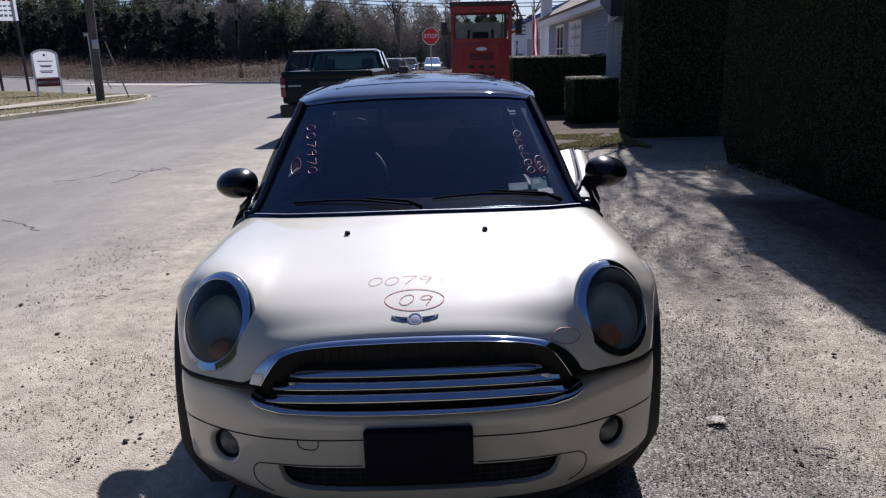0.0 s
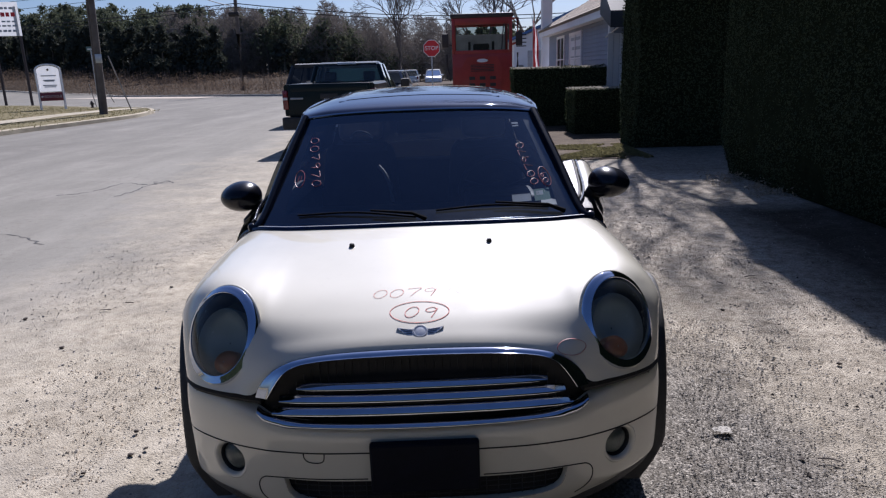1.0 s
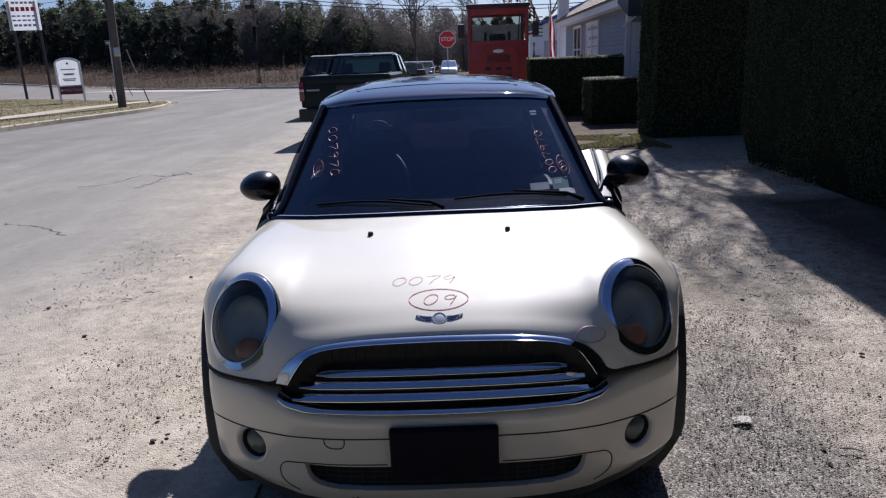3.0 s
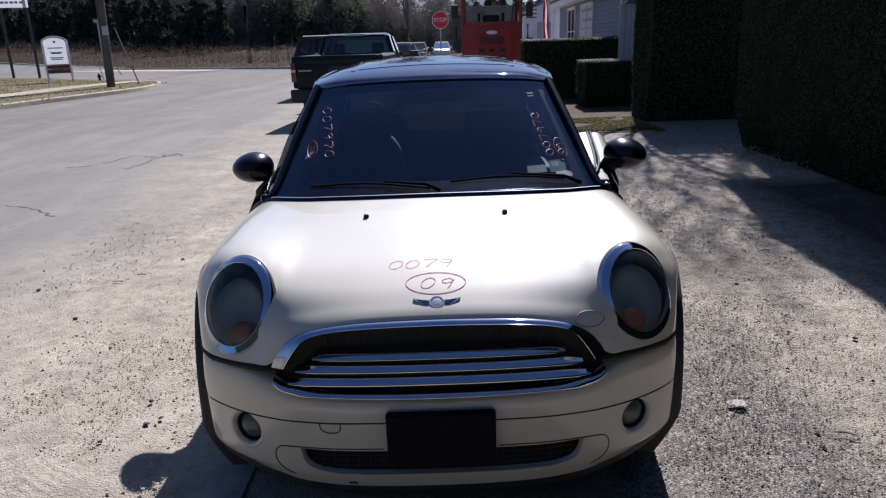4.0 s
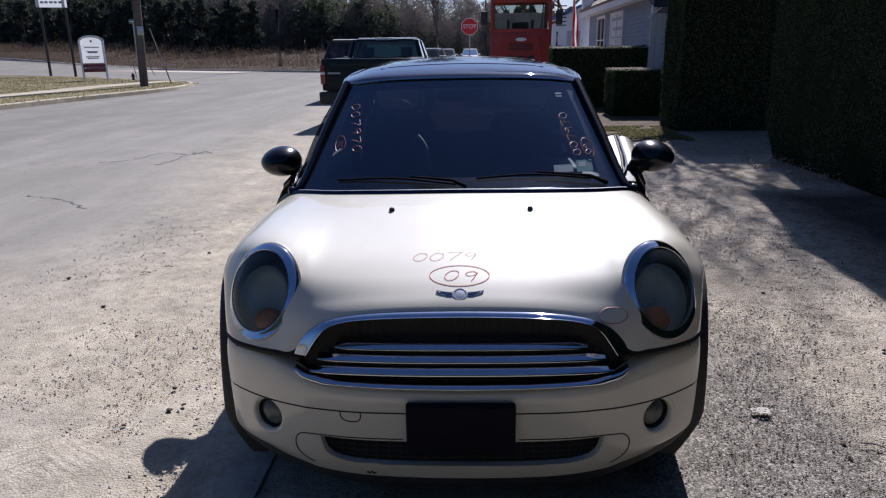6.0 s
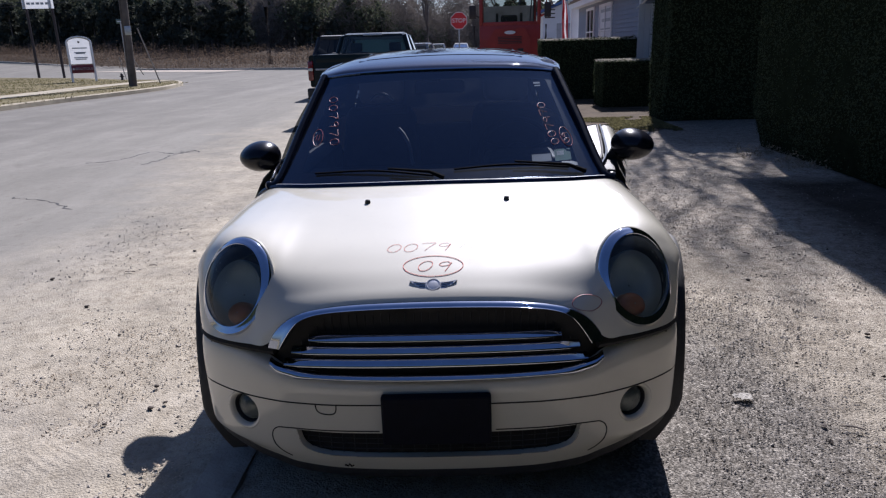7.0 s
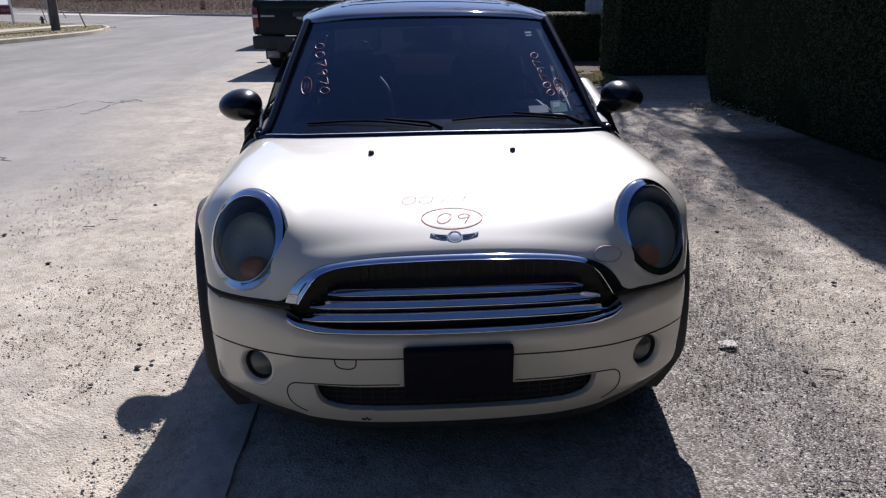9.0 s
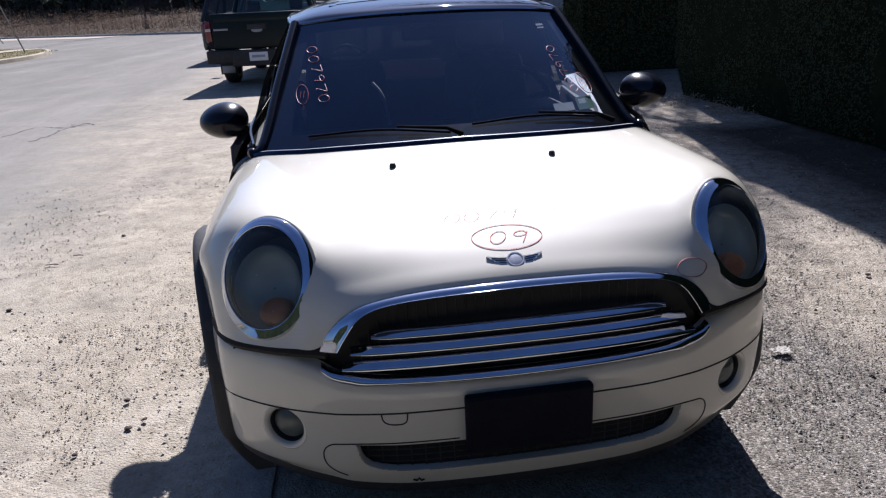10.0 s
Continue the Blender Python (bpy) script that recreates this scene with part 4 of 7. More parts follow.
for s in (-1, 1):
    fender = part("front_fender", flank(s, 0.37, 1.135, lambda c: off_arch(0.70)(c) and c.z < float(np.interp(c.y, [0.38, 0.55, 0.74, 1.12], [0.57, 0.675, 0.69, 0.72]))), M_PAINT, car)
    hinge = Vector((s * 0.80, 1.14, 0))
    door = part("door", flank(s, 1.14, 2.36), M_PAINT, car, "cream-white door standing slightly ajar" if s > 0 else "")
    if s > 0:
        door.matrix_basis = Matrix.Translation(hinge) @ pose(0, 0, 0, 0, 0, -9.0) @ Matrix.Translation(-hinge)
    b2 = bmesh.new()
    belt = [(s * (x + (0.004 if s < 0 else -0.034)), min(y, 2.35), z + 0.006) for x, y, z in cr(SIDE_B[:4], 6)]
    tube(b2, belt, 0.007, 6)
    part("belt_trim", b2, M_MIRRORCAP, door)
    if s > 0:
        b2 = bmesh.new()
        tube(b2, [(x - 0.017, y, z + 0.002) for x, y, z in belt], 0.006, 6)
        part("inner_seal", b2, M_RUBBER, door)
        b2 = bmesh.new()
        grid_mesh(b2, np.array([[(x - d, y, z - dz) for x, y, z in belt] for d, dz in ((0.020, 0.0), (0.028, -0.004), (0.080, 0.006), (0.100, 0.04))]))
        b3 = bmesh.new()
        grid_mesh(b3, np.array([[(x + d, y, z - dz) for x, y, z in belt[6:]] for d, dz in ((0.008, 0.002), (0.022, -0.002), (0.050, 0.004), (0.078, 0.025), (0.100, 0.075))]))
        part("door_shoulder", b3, M_PAINT, door)
        part("door_top_lining", b2, M_SILVERTRIM, door, "pale grey lining along the door's top edge")
    b2 = bmesh.new()
    tube(b2, [(s * 0.825, 2.08, 0.77), (s * 0.852, 2.10, 0.775), (s * 0.852, 2.22, 0.778), (s * 0.825, 2.24, 0.775)], 0.012, 8)
    part("door_handle", b2, M_CHROME, door, "chrome door handle")
    b2 = bmesh.new()
    box(b2, min(s * 0.60, s * 0.74), max(s * 0.60, s * 0.74), 1.18, 2.30, 0.30, 0.86, 0.02)
    part("door_lining", b2, M_DASH, door)
    b2 = bmesh.new()
    box(b2, min(s * 0.74, s * 0.835), max(s * 0.74, s * 0.835), 1.02, 2.80, 0.15, 0.235, 0.02)
    part("sill", b2, M_PLASTIC, car)
    for yc in (0.70, 3.167):
        b2 = bmesh.new()
        ang = np.linspace(radians(-14), radians(208 if yc < 1 else 194), 50)
        prof = ((0.775, 0.398), (0.838, 0.400), (0.850, 0.392), (0.853, 0.368), (0.846, 0.345), (0.80, 0.334), (0.70, 0.334))
        tuck = 1.0 if yc < 1 else 0.99
        grid_mesh(b2, np.array([[(s * px * tuck * (1 - 0.078 * max(0.0, -math.cos(min(a, math.pi))) ** 1.3 - 0.31 * max(0.0, a - math.pi - 0.1) ** 1.35 if yc < 1 else 1), yc + pr * math.cos(min(a, math.pi)), 0.30 + pr * math.sin(a)) for a in ang] for px, pr in prof]))
        part("wheel_arch_trim", b2, M_PLASTIC, car, "dusty black plastic wheel-arch trim")
        b2 = bmesh.new()
        grid_mesh(b2, np.array([[(s * px, yc + 0.36 * math.cos(a), 0.30 + 0.36 * math.sin(a)) for a in ang if a < 3.4] for px in (0.70 if yc < 1 else 0.80, 0.46)]))
        part("wheel_well", b2, M_SEAM, car)
QP = [(0.838, 2.365), (0.838, 2.75), (0.836, 3.05), (0.812, 3.32), (0.735, 3.53), (0.50, 3.645), (0, 3.69)]
rows = []
for t, f in FLANK:
    rows.append([(x * f, 2.365 + (y - 2.365) * (1 - (1 - f) * 0.35), 0.2 + t * (0.934 - 0.03 * (3.69 - y) / 1.3 - 0.2)) for x, y in QP])
rows = [[(-x, y, z) for x, y, z in r[:-1]] + r[::-1] for r in rows]
bm = bmesh.new()
grid_mesh(bm, net(rows, 8, 4), off_arch(3.167))
part("rear_body", bm, M_PAINT, car)
for s in (-1, 1):
    bm = bmesh.new()
    ball(bm, (s * 0.70, 3.54, 0.76), 0.075, 0.05, 0.12, pose(0, 0, 0, 0, 0, -s * 35))
    part("tail_lamp", bm, M_REDLAMP, car, "red tail lamp")
bm = bmesh.new()
box(bm, -0.62, 0.62, 0.26, 3.5, 0.17, 0.30, 0.03)
part("underbody", bm, M_SEAM, car)
bm = bmesh.new()
box(bm, -0.70, 0.70, 0.20, 1.15, 0.30, 0.60, 0.04)
part("engine_bay", bm, M_SEAM, car)


def wheel(parent, x, y, r=0.305, w=0.19, rim_r=0.205, s=1, spokes=8, name="wheel"):
    wh = new(name)
    wh.parent = parent
    wh.matrix_basis = pose(x, y, r, 0, 90 * s, 0)
    bm = bmesh.new()
    h = w / 2
    lathe(bm, [(rim_r, -h * 0.92), (r * 0.90, -h), (r * 0.975, -h * 0.8), (r, -h * 0.5), (r, h * 0.5), (r * 0.975, h * 0.8), (r * 0.90, h), (rim_r, h * 0.92), (rim_r * 0.96, 0)], 40, caps=False)
    part("tyre", bm, M_RUBBER, wh)
    bm = bmesh.new()
    lathe(bm, [(rim_r, h * 0.9), (rim_r * 0.95, h * 0.86), (rim_r * 0.9, h * 0.3), (rim_r * 0.88, -h * 0.8)], 32, caps=False)
    lathe(bm, [(0.045, h * 0.2), (0.045, h * 0.72), (0.03, h * 0.8)], 20)
    for k in range(spokes):
        a = 2 * math.pi * k / spokes
        tube(bm, [(0.03 * math.cos(a), 0.03 * math.sin(a), h * 0.62), (rim_r * 0.92 * math.cos(a), rim_r * 0.92 * math.sin(a), h * 0.7)], [0.022, 0.016], 6)
    part("rim", bm, M_RIM, wh)
    bm = bmesh.new()
    lathe(bm, [(rim_r * 0.85, -h * 0.2), (rim_r * 0.85, 0)], 24)
    part("brake_disc", bm, M_SEAM, wh)
    return wh


for y in (0.70, 3.167):
    for s in (-1, 1):
        wheel(car, s * 0.69, y, w=0.18, s=s)

# door mirrors
for s in (-1, 1):
    mir = new("door_mirror")
    mir.parent = car
    mir["label"] = "egg-shaped glossy black door mirror"
    base = pose(0.868, 1.435, 0.925, 0, 4, -8) if s > 0 else pose(-0.858, 1.520, 0.906, 0, -4, 8)
    bm = bmesh.new()
    b2 = bmesh.new()
    bmesh.ops.create_uvsphere(b2, u_segments=32, v_segments=20, radius=1)
    for v in b2.verts:
        k = 1 - 0.10 * v.co.x * s
        v.co = (v.co.x * 0.096, (v.co.y * 0.115 if v.co.y < 0 else v.co.y * 0.045), v.co.z * 0.071 * k)
    add(bm, b2, base)
    part("mirror_housing", bm, M_MIRRORCAP, mir)
    bm = bmesh.new()
    tube(bm, [base @ Vector((s * -0.055, 0.0, -0.045)), base @ Vector((s * -0.075, 0.01, -0.085)), (s * 0.806, 1.40 + (0.03 if s < 0 else 0), 0.80), (s * 0.822, 1.38 + (0.03 if s < 0 else 0), 0.735)], [0.044, 0.042, 0.032, 0.014], 12, flat=0.8, up=(0, 1, 0))
    part("mirror_arm", bm, M_PLASTIC, mir)
    bm = bmesh.new()
    lathe(bm, [(0.06, 0.040), (0.058, 0.0465), (0.001, 0.047)], 28, base @ pose(0, 0, 0, -90) @ Matrix.Diagonal((1.4, 1.0, 1, 1)))
    part("mirror_glass", bm, M_CHROME, mir)

# wipers lying on the glass
for s, piv, tip, mid in ((-1, (0.02, 0.012), (-0.50, 0.055), (-0.2, 0.055)), (1, (0.585, 0.020), (0.06, 0.060), (0.30, 0.075))):
    wp = new("wiper")
    wp.parent = car

    def on_ws(x, h, lift):
        y = float(np.interp(abs(x), [0, 0.25, 0.48, 0.652], [0.926, 0.937, 0.977, 1.045]))
        z = float(np.interp(abs(x), [0, 0.25, 0.48, 0.652], [0.872, 0.870, 0.865, 0.856]))
        return Vector((x, y + h * 0.80, z + h * 0.60)) + Vector((0, -0.6, 0.8)) * lift

    bm = bmesh.new()
    tube(bm, [on_ws(*piv, 0.012), on_ws(piv[0] * 0.75 + mid[0] * 0.25, piv[1] * 0.5 + mid[1] * 0.5, 0.026), on_ws(*mid, 0.026)], [0.010, 0.0065, 0.004], 8)
    part("wiper_arm", bm, M_WIPER, wp)
    bm = bmesh.new()
    a, b = (tip, (-0.02, 0.03)) if s < 0 else (tip, (0.52, 0.052))
    tube(bm, cr([on_ws(*a, 0.006), on_ws((a[0] + b[0]) / 2, (a[1] + b[1]) / 2 + 0.018, 0.010), on_ws(*b, 0.006)], 8), 0.0042, 6)
    part("wiper_blade", bm, M_WIPER, wp)

# ---- inside the car ----
bm = bmesh.new()
box(bm, -0.66, 0.66, 1.10, 1.55, 0.60, 0.845, 0.05, 3)
box(bm, 0.20, 0.54, 1.30, 1.62, 0.80, 0.90, 0.04, 3)
part("dashboard", bm, M_DASH, car)
bm = bmesh.new()
sw = pose(0.37, 1.68, 0.86, 62, 0, 0)
tube(bm, [sw @ Vector((0.18 * math.cos(a), 0.18 * math.sin(a), 0)) for a in np.linspace(0, 2 * math.pi, 37)[:-1]], 0.014, 8, closed=True)
for a in (0.3, math.pi - 0.3, 1.5 * math.pi):
    tube(bm, [sw @ Vector((0.03 * math.cos(a), 0.03 * math.sin(a), -0.01)), sw @ Vector((0.18 * math.cos(a), 0.18 * math.sin(a), 0))], 0.016, 6)
ball(bm, sw @ Vector((0, 0, 0)), 0.06, 0.06, 0.03, sw.to_3x3().to_4x4())
part("steering_wheel", bm, M_DASH, car)
for sx in (-0.36, 0.36):
    st = new("front_seat")
    st.parent = car
    bm = bmesh.new()
    box(bm, sx - 0.25, sx + 0.25, 1.72, 2.22, 0.32, 0.50, 0.06, 3)
    part("cushion", bm, M_SEAT, st)
    bm = bmesh.new()
    b2 = bmesh.new()
    box(b2, -0.245, 0.245, -0.07, 0.07, 0.0, 0.62, 0.07, 4)
    for v in b2.verts:
        v.co.x *= 1 - 0.22 * max(0.0, v.co.z - 0.3) / 0.3
        if v.co.y < 0 and abs(v.co.x) > 0.14:
            v.co.y -= 0.05
    add(bm, b2, pose(sx, 2.16, 0.46, -16))
    part("backrest", bm, M_SEAT, st)
    bm = bmesh.new()
    b2 = bmesh.new()
    box(b2, -0.13, 0.13, -0.045, 0.045, 0.0, 0.18, 0.042, 4)
    add(bm, b2, pose(sx, 2.36, 1.07, -14))
    part("head_restraint", bm, M_HEADREST, st, "cloth head restraint coloured pale grey as if sunlit")
# white curves modelled in place of the sun's rim highlights on the seat
for pts in ([(-0.405, 2.19, 1.105), (-0.365, 2.185, 1.132), (-0.315, 2.185, 1.128), (-0.275, 2.19, 1.10)], [(-0.238, 2.0, 0.965), (-0.205, 1.98, 0.925), (-0.180, 1.97, 0.86), (-0.168, 1.97, 0.77)]):
    bm = bmesh.new()
    tube(bm, cr(pts, 8), 0.0085, 6)
    part("seat_rim_light", bm, M_PAPER, car, "pale curve standing in for sunlight along the seat's edge")
bm = bmesh.new()
box(bm, -0.6, 0.6, 2.75, 3.2, 0.35, 0.52, 0.05, 3)
box(bm, -0.6, 0.6, 3.12, 3.28, 0.5, 0.86, 0.05, 3)
part("rear_bench", bm, M_SEAT, car)
bm = bmesh.new()
box(bm, -0.7, 0.7, 1.1, 3.5, 0.28, 0.34)
part("cabin_floor", bm, M_SEAT, car)
bm = bmesh.new()
box(bm, -0.115, 0.115, 1.60, 1.635, 1.165, 1.225, 0.015, 3)
tube(bm, [(0, 1.62, 1.21), (0, 1.58, 1.245)], 0.008, 6)
part("interior_mirror", bm, M_DASH, car)


def sheet(name, mat, x0, x1, z0, z1, label=""):
    """A paper or sticker on the inside of the windscreen."""
    b2 = bmesh.new()
    g = [[on(ws_tree, (x, -1, z), (0, 1, 0), -0.003) for x in np.linspace(x0, x1, 4)] for z in np.linspace(z0, z1, 4)]
    grid_mesh(b2, np.array([[tuple(p) for p in r] for r in g]))
    return part(name, b2, mat, windscreen, label)


sheet("paper_slip", M_PAPER, 0.375, 0.455, 0.924, 0.948, "white paper slips behind the glass")
sheet("sticker", M_STICKER, 0.470, 0.540, 0.922, 0.960, "green inspection stickers behind the glass")
sheet("paper_slip", M_PAPER, 0.48, 0.52, 0.940, 0.954)
sheet("toll_tag", M_PAPER, 0.425, 0.455, 1.205, 1.212)
sheet("toll_tag", M_PAPER, 0.427, 0.455, 1.195, 1.20)
# papers lying on the dashboard top
for x0, x1, y0, y1, rz in ((0.36, 0.52, 1.20, 1.32, 8), (-0.1, 0.02, 1.22, 1.28, -20)):
    bm = bmesh.new()
    b2 = bmesh.new()
    box(b2, -(x1 - x0) / 2, (x1 - x0) / 2, -(y1 - y0) / 2, (y1 - y0) / 2, 0, 0.002)
    add(bm, b2, pose((x0 + x1) / 2, (y0 + y1) / 2, 0.847, 0, 0, rz))
    part("paper", bm, M_PAPER, car)

# ---- marker writing ----
STROKES = {"0": [[(0.5 + 0.42 * math.cos(a), 0.5 + 0.48 * math.sin(a)) for a in np.linspace(1.2, 7.9, 22)]],
           "7": [[(0.05, 0.93), (0.5, 0.97), (0.95, 0.95), (0.7, 0.55), (0.45, 0.02)]],
           "9": [[(0.85, 0.72), (0.6, 0.95), (0.25, 0.88), (0.15, 0.68), (0.4, 0.52), (0.8, 0.62), (0.88, 0.85), (0.8, 0.4), (0.7, 0.0)]],
           "2": [[(0.1, 0.75), (0.35, 0.98), (0.8, 0.85), (0.7, 0.5), (0.1, 0.05), (0.9, 0.1)]]}


def write(chars, origin, across, upward, wide, tall, gap, tree, d, r, mat, parent, tilt=0.0):
    o, ax, up = Vector(origin), Vector(across), Vector(upward)
    rng = random.Random(len(chars) + int(tall * 1000))
    for i, ch in enumerate(chars):
        for st_ in STROKES.get(ch, []):
            dy = rng.uniform(-0.06, 0.06)
            pts = [o + ax * (i * gap + (u + tilt * w) * wide) + up * ((w + dy) * tall) for u, w in cr(st_, 4)]
            pts = [p for p in (on(tree, q - Vector(d) * 0.8, d, 0.0012) for q in pts) if p is not None]
            if len(pts) > 3:
                b2 = bmesh.new()
                tube(b2, pts, r, 5, flat=0.5)
                part("marker_digit", b2, mat, parent)


DOWN = Vector((0, 0.35, -1)).normalized()
# last two digits nearly paint-coloured, as washed out by glare on the bonnet
write("70", (0.052, 0.276, 0.80), (1, 0.03, 0), (0, 0.9, 0.4), 0.046, 0.046, 0.050, bonnet_tree, DOWN, 0.0004, M_MARKERFAINT, bonnet, 0.25)
write("0079", (-0.150, 0.268, 0.79), (1, 0.03, 0), (0, 0.9, 0.4), 0.046, 0.046, 0.050, bonnet_tree, DOWN, 0.0007, M_MARKER, bonnet, 0.25)
write("09", (-0.054, 0.168, 0.764), (1, 0.04, 0.01), (0, 0.9, 0.4), 0.046, 0.050, 0.054, bonnet_tree, DOWN, 0.0010, M_MARKER, bonnet, 0.3)
oval = [(-0.002 + 0.087 * math.cos(a), 0.195 + 0.046 * math.sin(a), 0.774 + 0.018 * math.sin(a)) for a in np.linspace(0, 2 * math.pi, 50)]
seam("marker_oval", oval, 0.0011, M_MARKER, bonnet, bonnet_tree, DOWN, 0.8, 0.0012, 5, flat=0.5)
pen = [(0.424 + 0.042 * math.cos(a) * (1 + 0.1 * math.sin(2 * a)), 0.075, 0.690 + 0.026 * math.sin(a)) for a in np.linspace(0, 2 * math.pi, 40)]
seam("pen_circle", pen, 0.0011, M_MARKER2, bonnet, bonnet_tree, Vector((0, 1, -0.5)).normalized(), 0.6, 0.0008, 5, flat=0.5)
INTO = Vector((0, 1, 0))
write("007970", (0.500, 1.3, 0.976), (-0.27, 0, 1), (-1, 0, -0.2), 0.023, 0.034, 0.0265, ws_tree, INTO, 0.0012, M_MARKER2, windscreen, 0.1)
ring = [(0.530 + 0.024 * math.cos(a) - 0.010 * math.sin(a), 1.3, 0.998 + 0.034 * math.sin(a)) for a in np.linspace(0, 2 * math.pi, 30)]
seam("marker_oval", ring, 0.0012, M_MARKER2, windscreen, ws_tree, INTO, 1.2, 0.0012, 5)
write("09", (0.545, 1.3, 0.978), (-0.25, 0, 1), (-1, 0, -0.2), 0.018, 0.026, 0.020, ws_tree, INTO, 0.0011, M_MARKER2, windscreen)
ring = [(-0.518 + 0.022 * math.cos(a), 1.3, 1.020 + 0.030 * math.sin(a)) for a in np.linspace(0, 2 * math.pi, 30)]
seam("marker_oval", ring, 0.0012, M_MARKER2, windscreen, ws_tree, INTO, 1.2, 0.0012, 5)
write("007970", (-0.500, 1.3, 1.172), (0.24, 0, -1), (1, 0, 0.1), 0.024, 0.040, 0.031, ws_tree, INTO, 0.0012, M_MARKER2, windscreen)
# unreadable writing inside the small oval: short bars
for i in range(2):
    seam("marker_bar", [(-0.526 + 0.012 * i, 1.3, 1.010), (-0.522 + 0.012 * i, 1.3, 1.030)], 0.0011, M_MARKER2, windscreen, ws_tree, INTO, 1.2, 0.0012, 5)
# ---- ground ----
M_LITTER = leaf_material("dry_litter", (0.22, 0.18, 0.125), (0.52, 0.46, 0.36), 0.2)
M_GRASS = leaf_material("winter_grass", (0.145, 0.135, 0.065), (0.20, 0.18, 0.09), 0.45)
M_MULCH = pbr("bark_mulch", (0.085, 0.065, 0.045), 0.98, var=0.4, scale=3.0, bumpy=0.8, bump_scale=40.0, wear=((0.18, 0.15, 0.11), 0.3, 2.0), spec=0.06)
M_VERGE = pbr("verge_soil", (0.165, 0.142, 0.078), 0.95, var=0.3, scale=1.6, bumpy=0.3, bump_scale=40.0, wear=((0.22, 0.175, 0.10), 0.35, 0.5), spec=0.06)
M_CONCRETE = pbr("weathered_concrete", (0.43, 0.41, 0.37), 0.9, var=0.18, scale=2.5, bumpy=0.3, bump_scale=60.0, wear=((0.25, 0.23, 0.2), 0.25, 3.0), spec=0.06)
M_PATH = pbr("sandy_footpath", (0.42, 0.375, 0.285), 0.95, var=0.2, scale=1.5, bumpy=0.3, bump_scale=60.0, wear=((0.28, 0.25, 0.18), 0.3, 2.0), spec=0.06)
M_EDGING = pbr("dirty_concrete", (0.40, 0.36, 0.30), 0.95, var=0.3, scale=6.0, bumpy=1.0, bump_scale=45.0, wear=((0.24, 0.20, 0.15), 0.4, 9.0), spec=0.06)
M_STONE = pbr("pebble", (0.36, 0.33, 0.29), 0.9, var=0.35, scale=9.0, bumpy=0.2)
M_STONE_DARK = pbr("grey_chipping", (0.25, 0.232, 0.208), 0.85, var=0.4, scale=9.0, bumpy=0.2)
M_BARK = pbr("bark", (0.13, 0.105, 0.085), 0.95, var=0.3, scale=6.0, bumpy=0.7, bump_scale=30.0)
M_TWIG = pbr("bare_twig", (0.12, 0.10, 0.09), 0.95, var=0.3, scale=2.0)
M_POLE = pbr("weathered_pole_wood", (0.11, 0.093, 0.08), 0.9, var=0.3, scale=3.0, bumpy=0.5, bump_scale=25.0, wear=((0.09, 0.075, 0.065), 0.3, 1.5))
M_GREYWOOD = pbr("grey_weathered_wood", (0.30, 0.275, 0.24), 0.9, var=0.25, scale=4.0, spec=0.1)
M_HEDGE = leaf_material("arborvitae_leaf", (0.050, 0.066, 0.036), (0.066, 0.084, 0.045), 0.12)
# near-black core colour stands in for the shade deep among the leaves
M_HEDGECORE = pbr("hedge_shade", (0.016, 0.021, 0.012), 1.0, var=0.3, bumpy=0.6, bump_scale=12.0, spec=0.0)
M_BOX = leaf_material("clipped_hedge_leaf", (0.034, 0.048, 0.026), (0.11, 0.13, 0.066), 0.2)
M_TIPS = leaf_material("clipped_twig_tips", (0.36, 0.33, 0.28), (0.60, 0.56, 0.48), 0.3)
M_PINE = leaf_material("pine_foliage", (0.10, 0.118, 0.078), (0.155, 0.165, 0.105), 0.3)
M_CEDAR = leaf_material("cedar_foliage", (0.048, 0.056, 0.047), (0.088, 0.095, 0.070), 0.2)
M_BRUSH = leaf_material("dry_brush", (0.11, 0.082, 0.060), (0.20, 0.150, 0.110), 0.4)
M_BAREWOOD = leaf_material("bare_twigs", (0.17, 0.15, 0.135), (0.26, 0.235, 0.21), 0.2)
M_FOREST = pbr("forest_floor", (0.065, 0.050, 0.037), 0.98, var=0.35, scale=0.8, bumpy=0.5, bump_scale=12.0, spec=0.06)
M_SIGNWHITE = pbr("sign_white", (0.74, 0.75, 0.76), 0.5, var=0.06, scale=3.0, wear=((0.5, 0.5, 0.48), 0.1, 4.0))
M_SIGNMAROON = pbr("sign_maroon", (0.16, 0.02, 0.035), 0.5, var=0.1)
M_SIGNRED = pbr("sign_red", (0.50, 0.02, 0.025), 0.4, var=0.08)
M_SIGNGREY = pbr("sign_lettering_grey", (0.30, 0.34, 0.38), 0.6, var=0.1)
M_SIGNGREEN = pbr("street_sign_green", (0.10, 0.16, 0.15), 0.5, var=0.1)
M_DARKSTEEL = pbr("dark_painted_steel", (0.035, 0.025, 0.025), 0.6, var=0.2)
M_STEEL = pbr("galvanised_steel", (0.42, 0.43, 0.44), 0.45, 0.8, var=0.15)
M_WIRE = pbr("cable_black", (0.015, 0.015, 0.015), 0.7, var=0.1)


def rise(x, y):
    """The land lifts gently beyond the crossing road."""
    k = min(1.0, max(0.0, (-7.0 - x) / 8.0))
    k = k * k * (3 - 2 * k)
    return k * min(1.6, max(0.0, y - 66.0) * 0.08)


def lines(a, b, da, c, d, n):
    """Grid lines: even ones from a to b, then wider and wider out to c and d."""
    mid = np.arange(a, b + 1e-6, da)
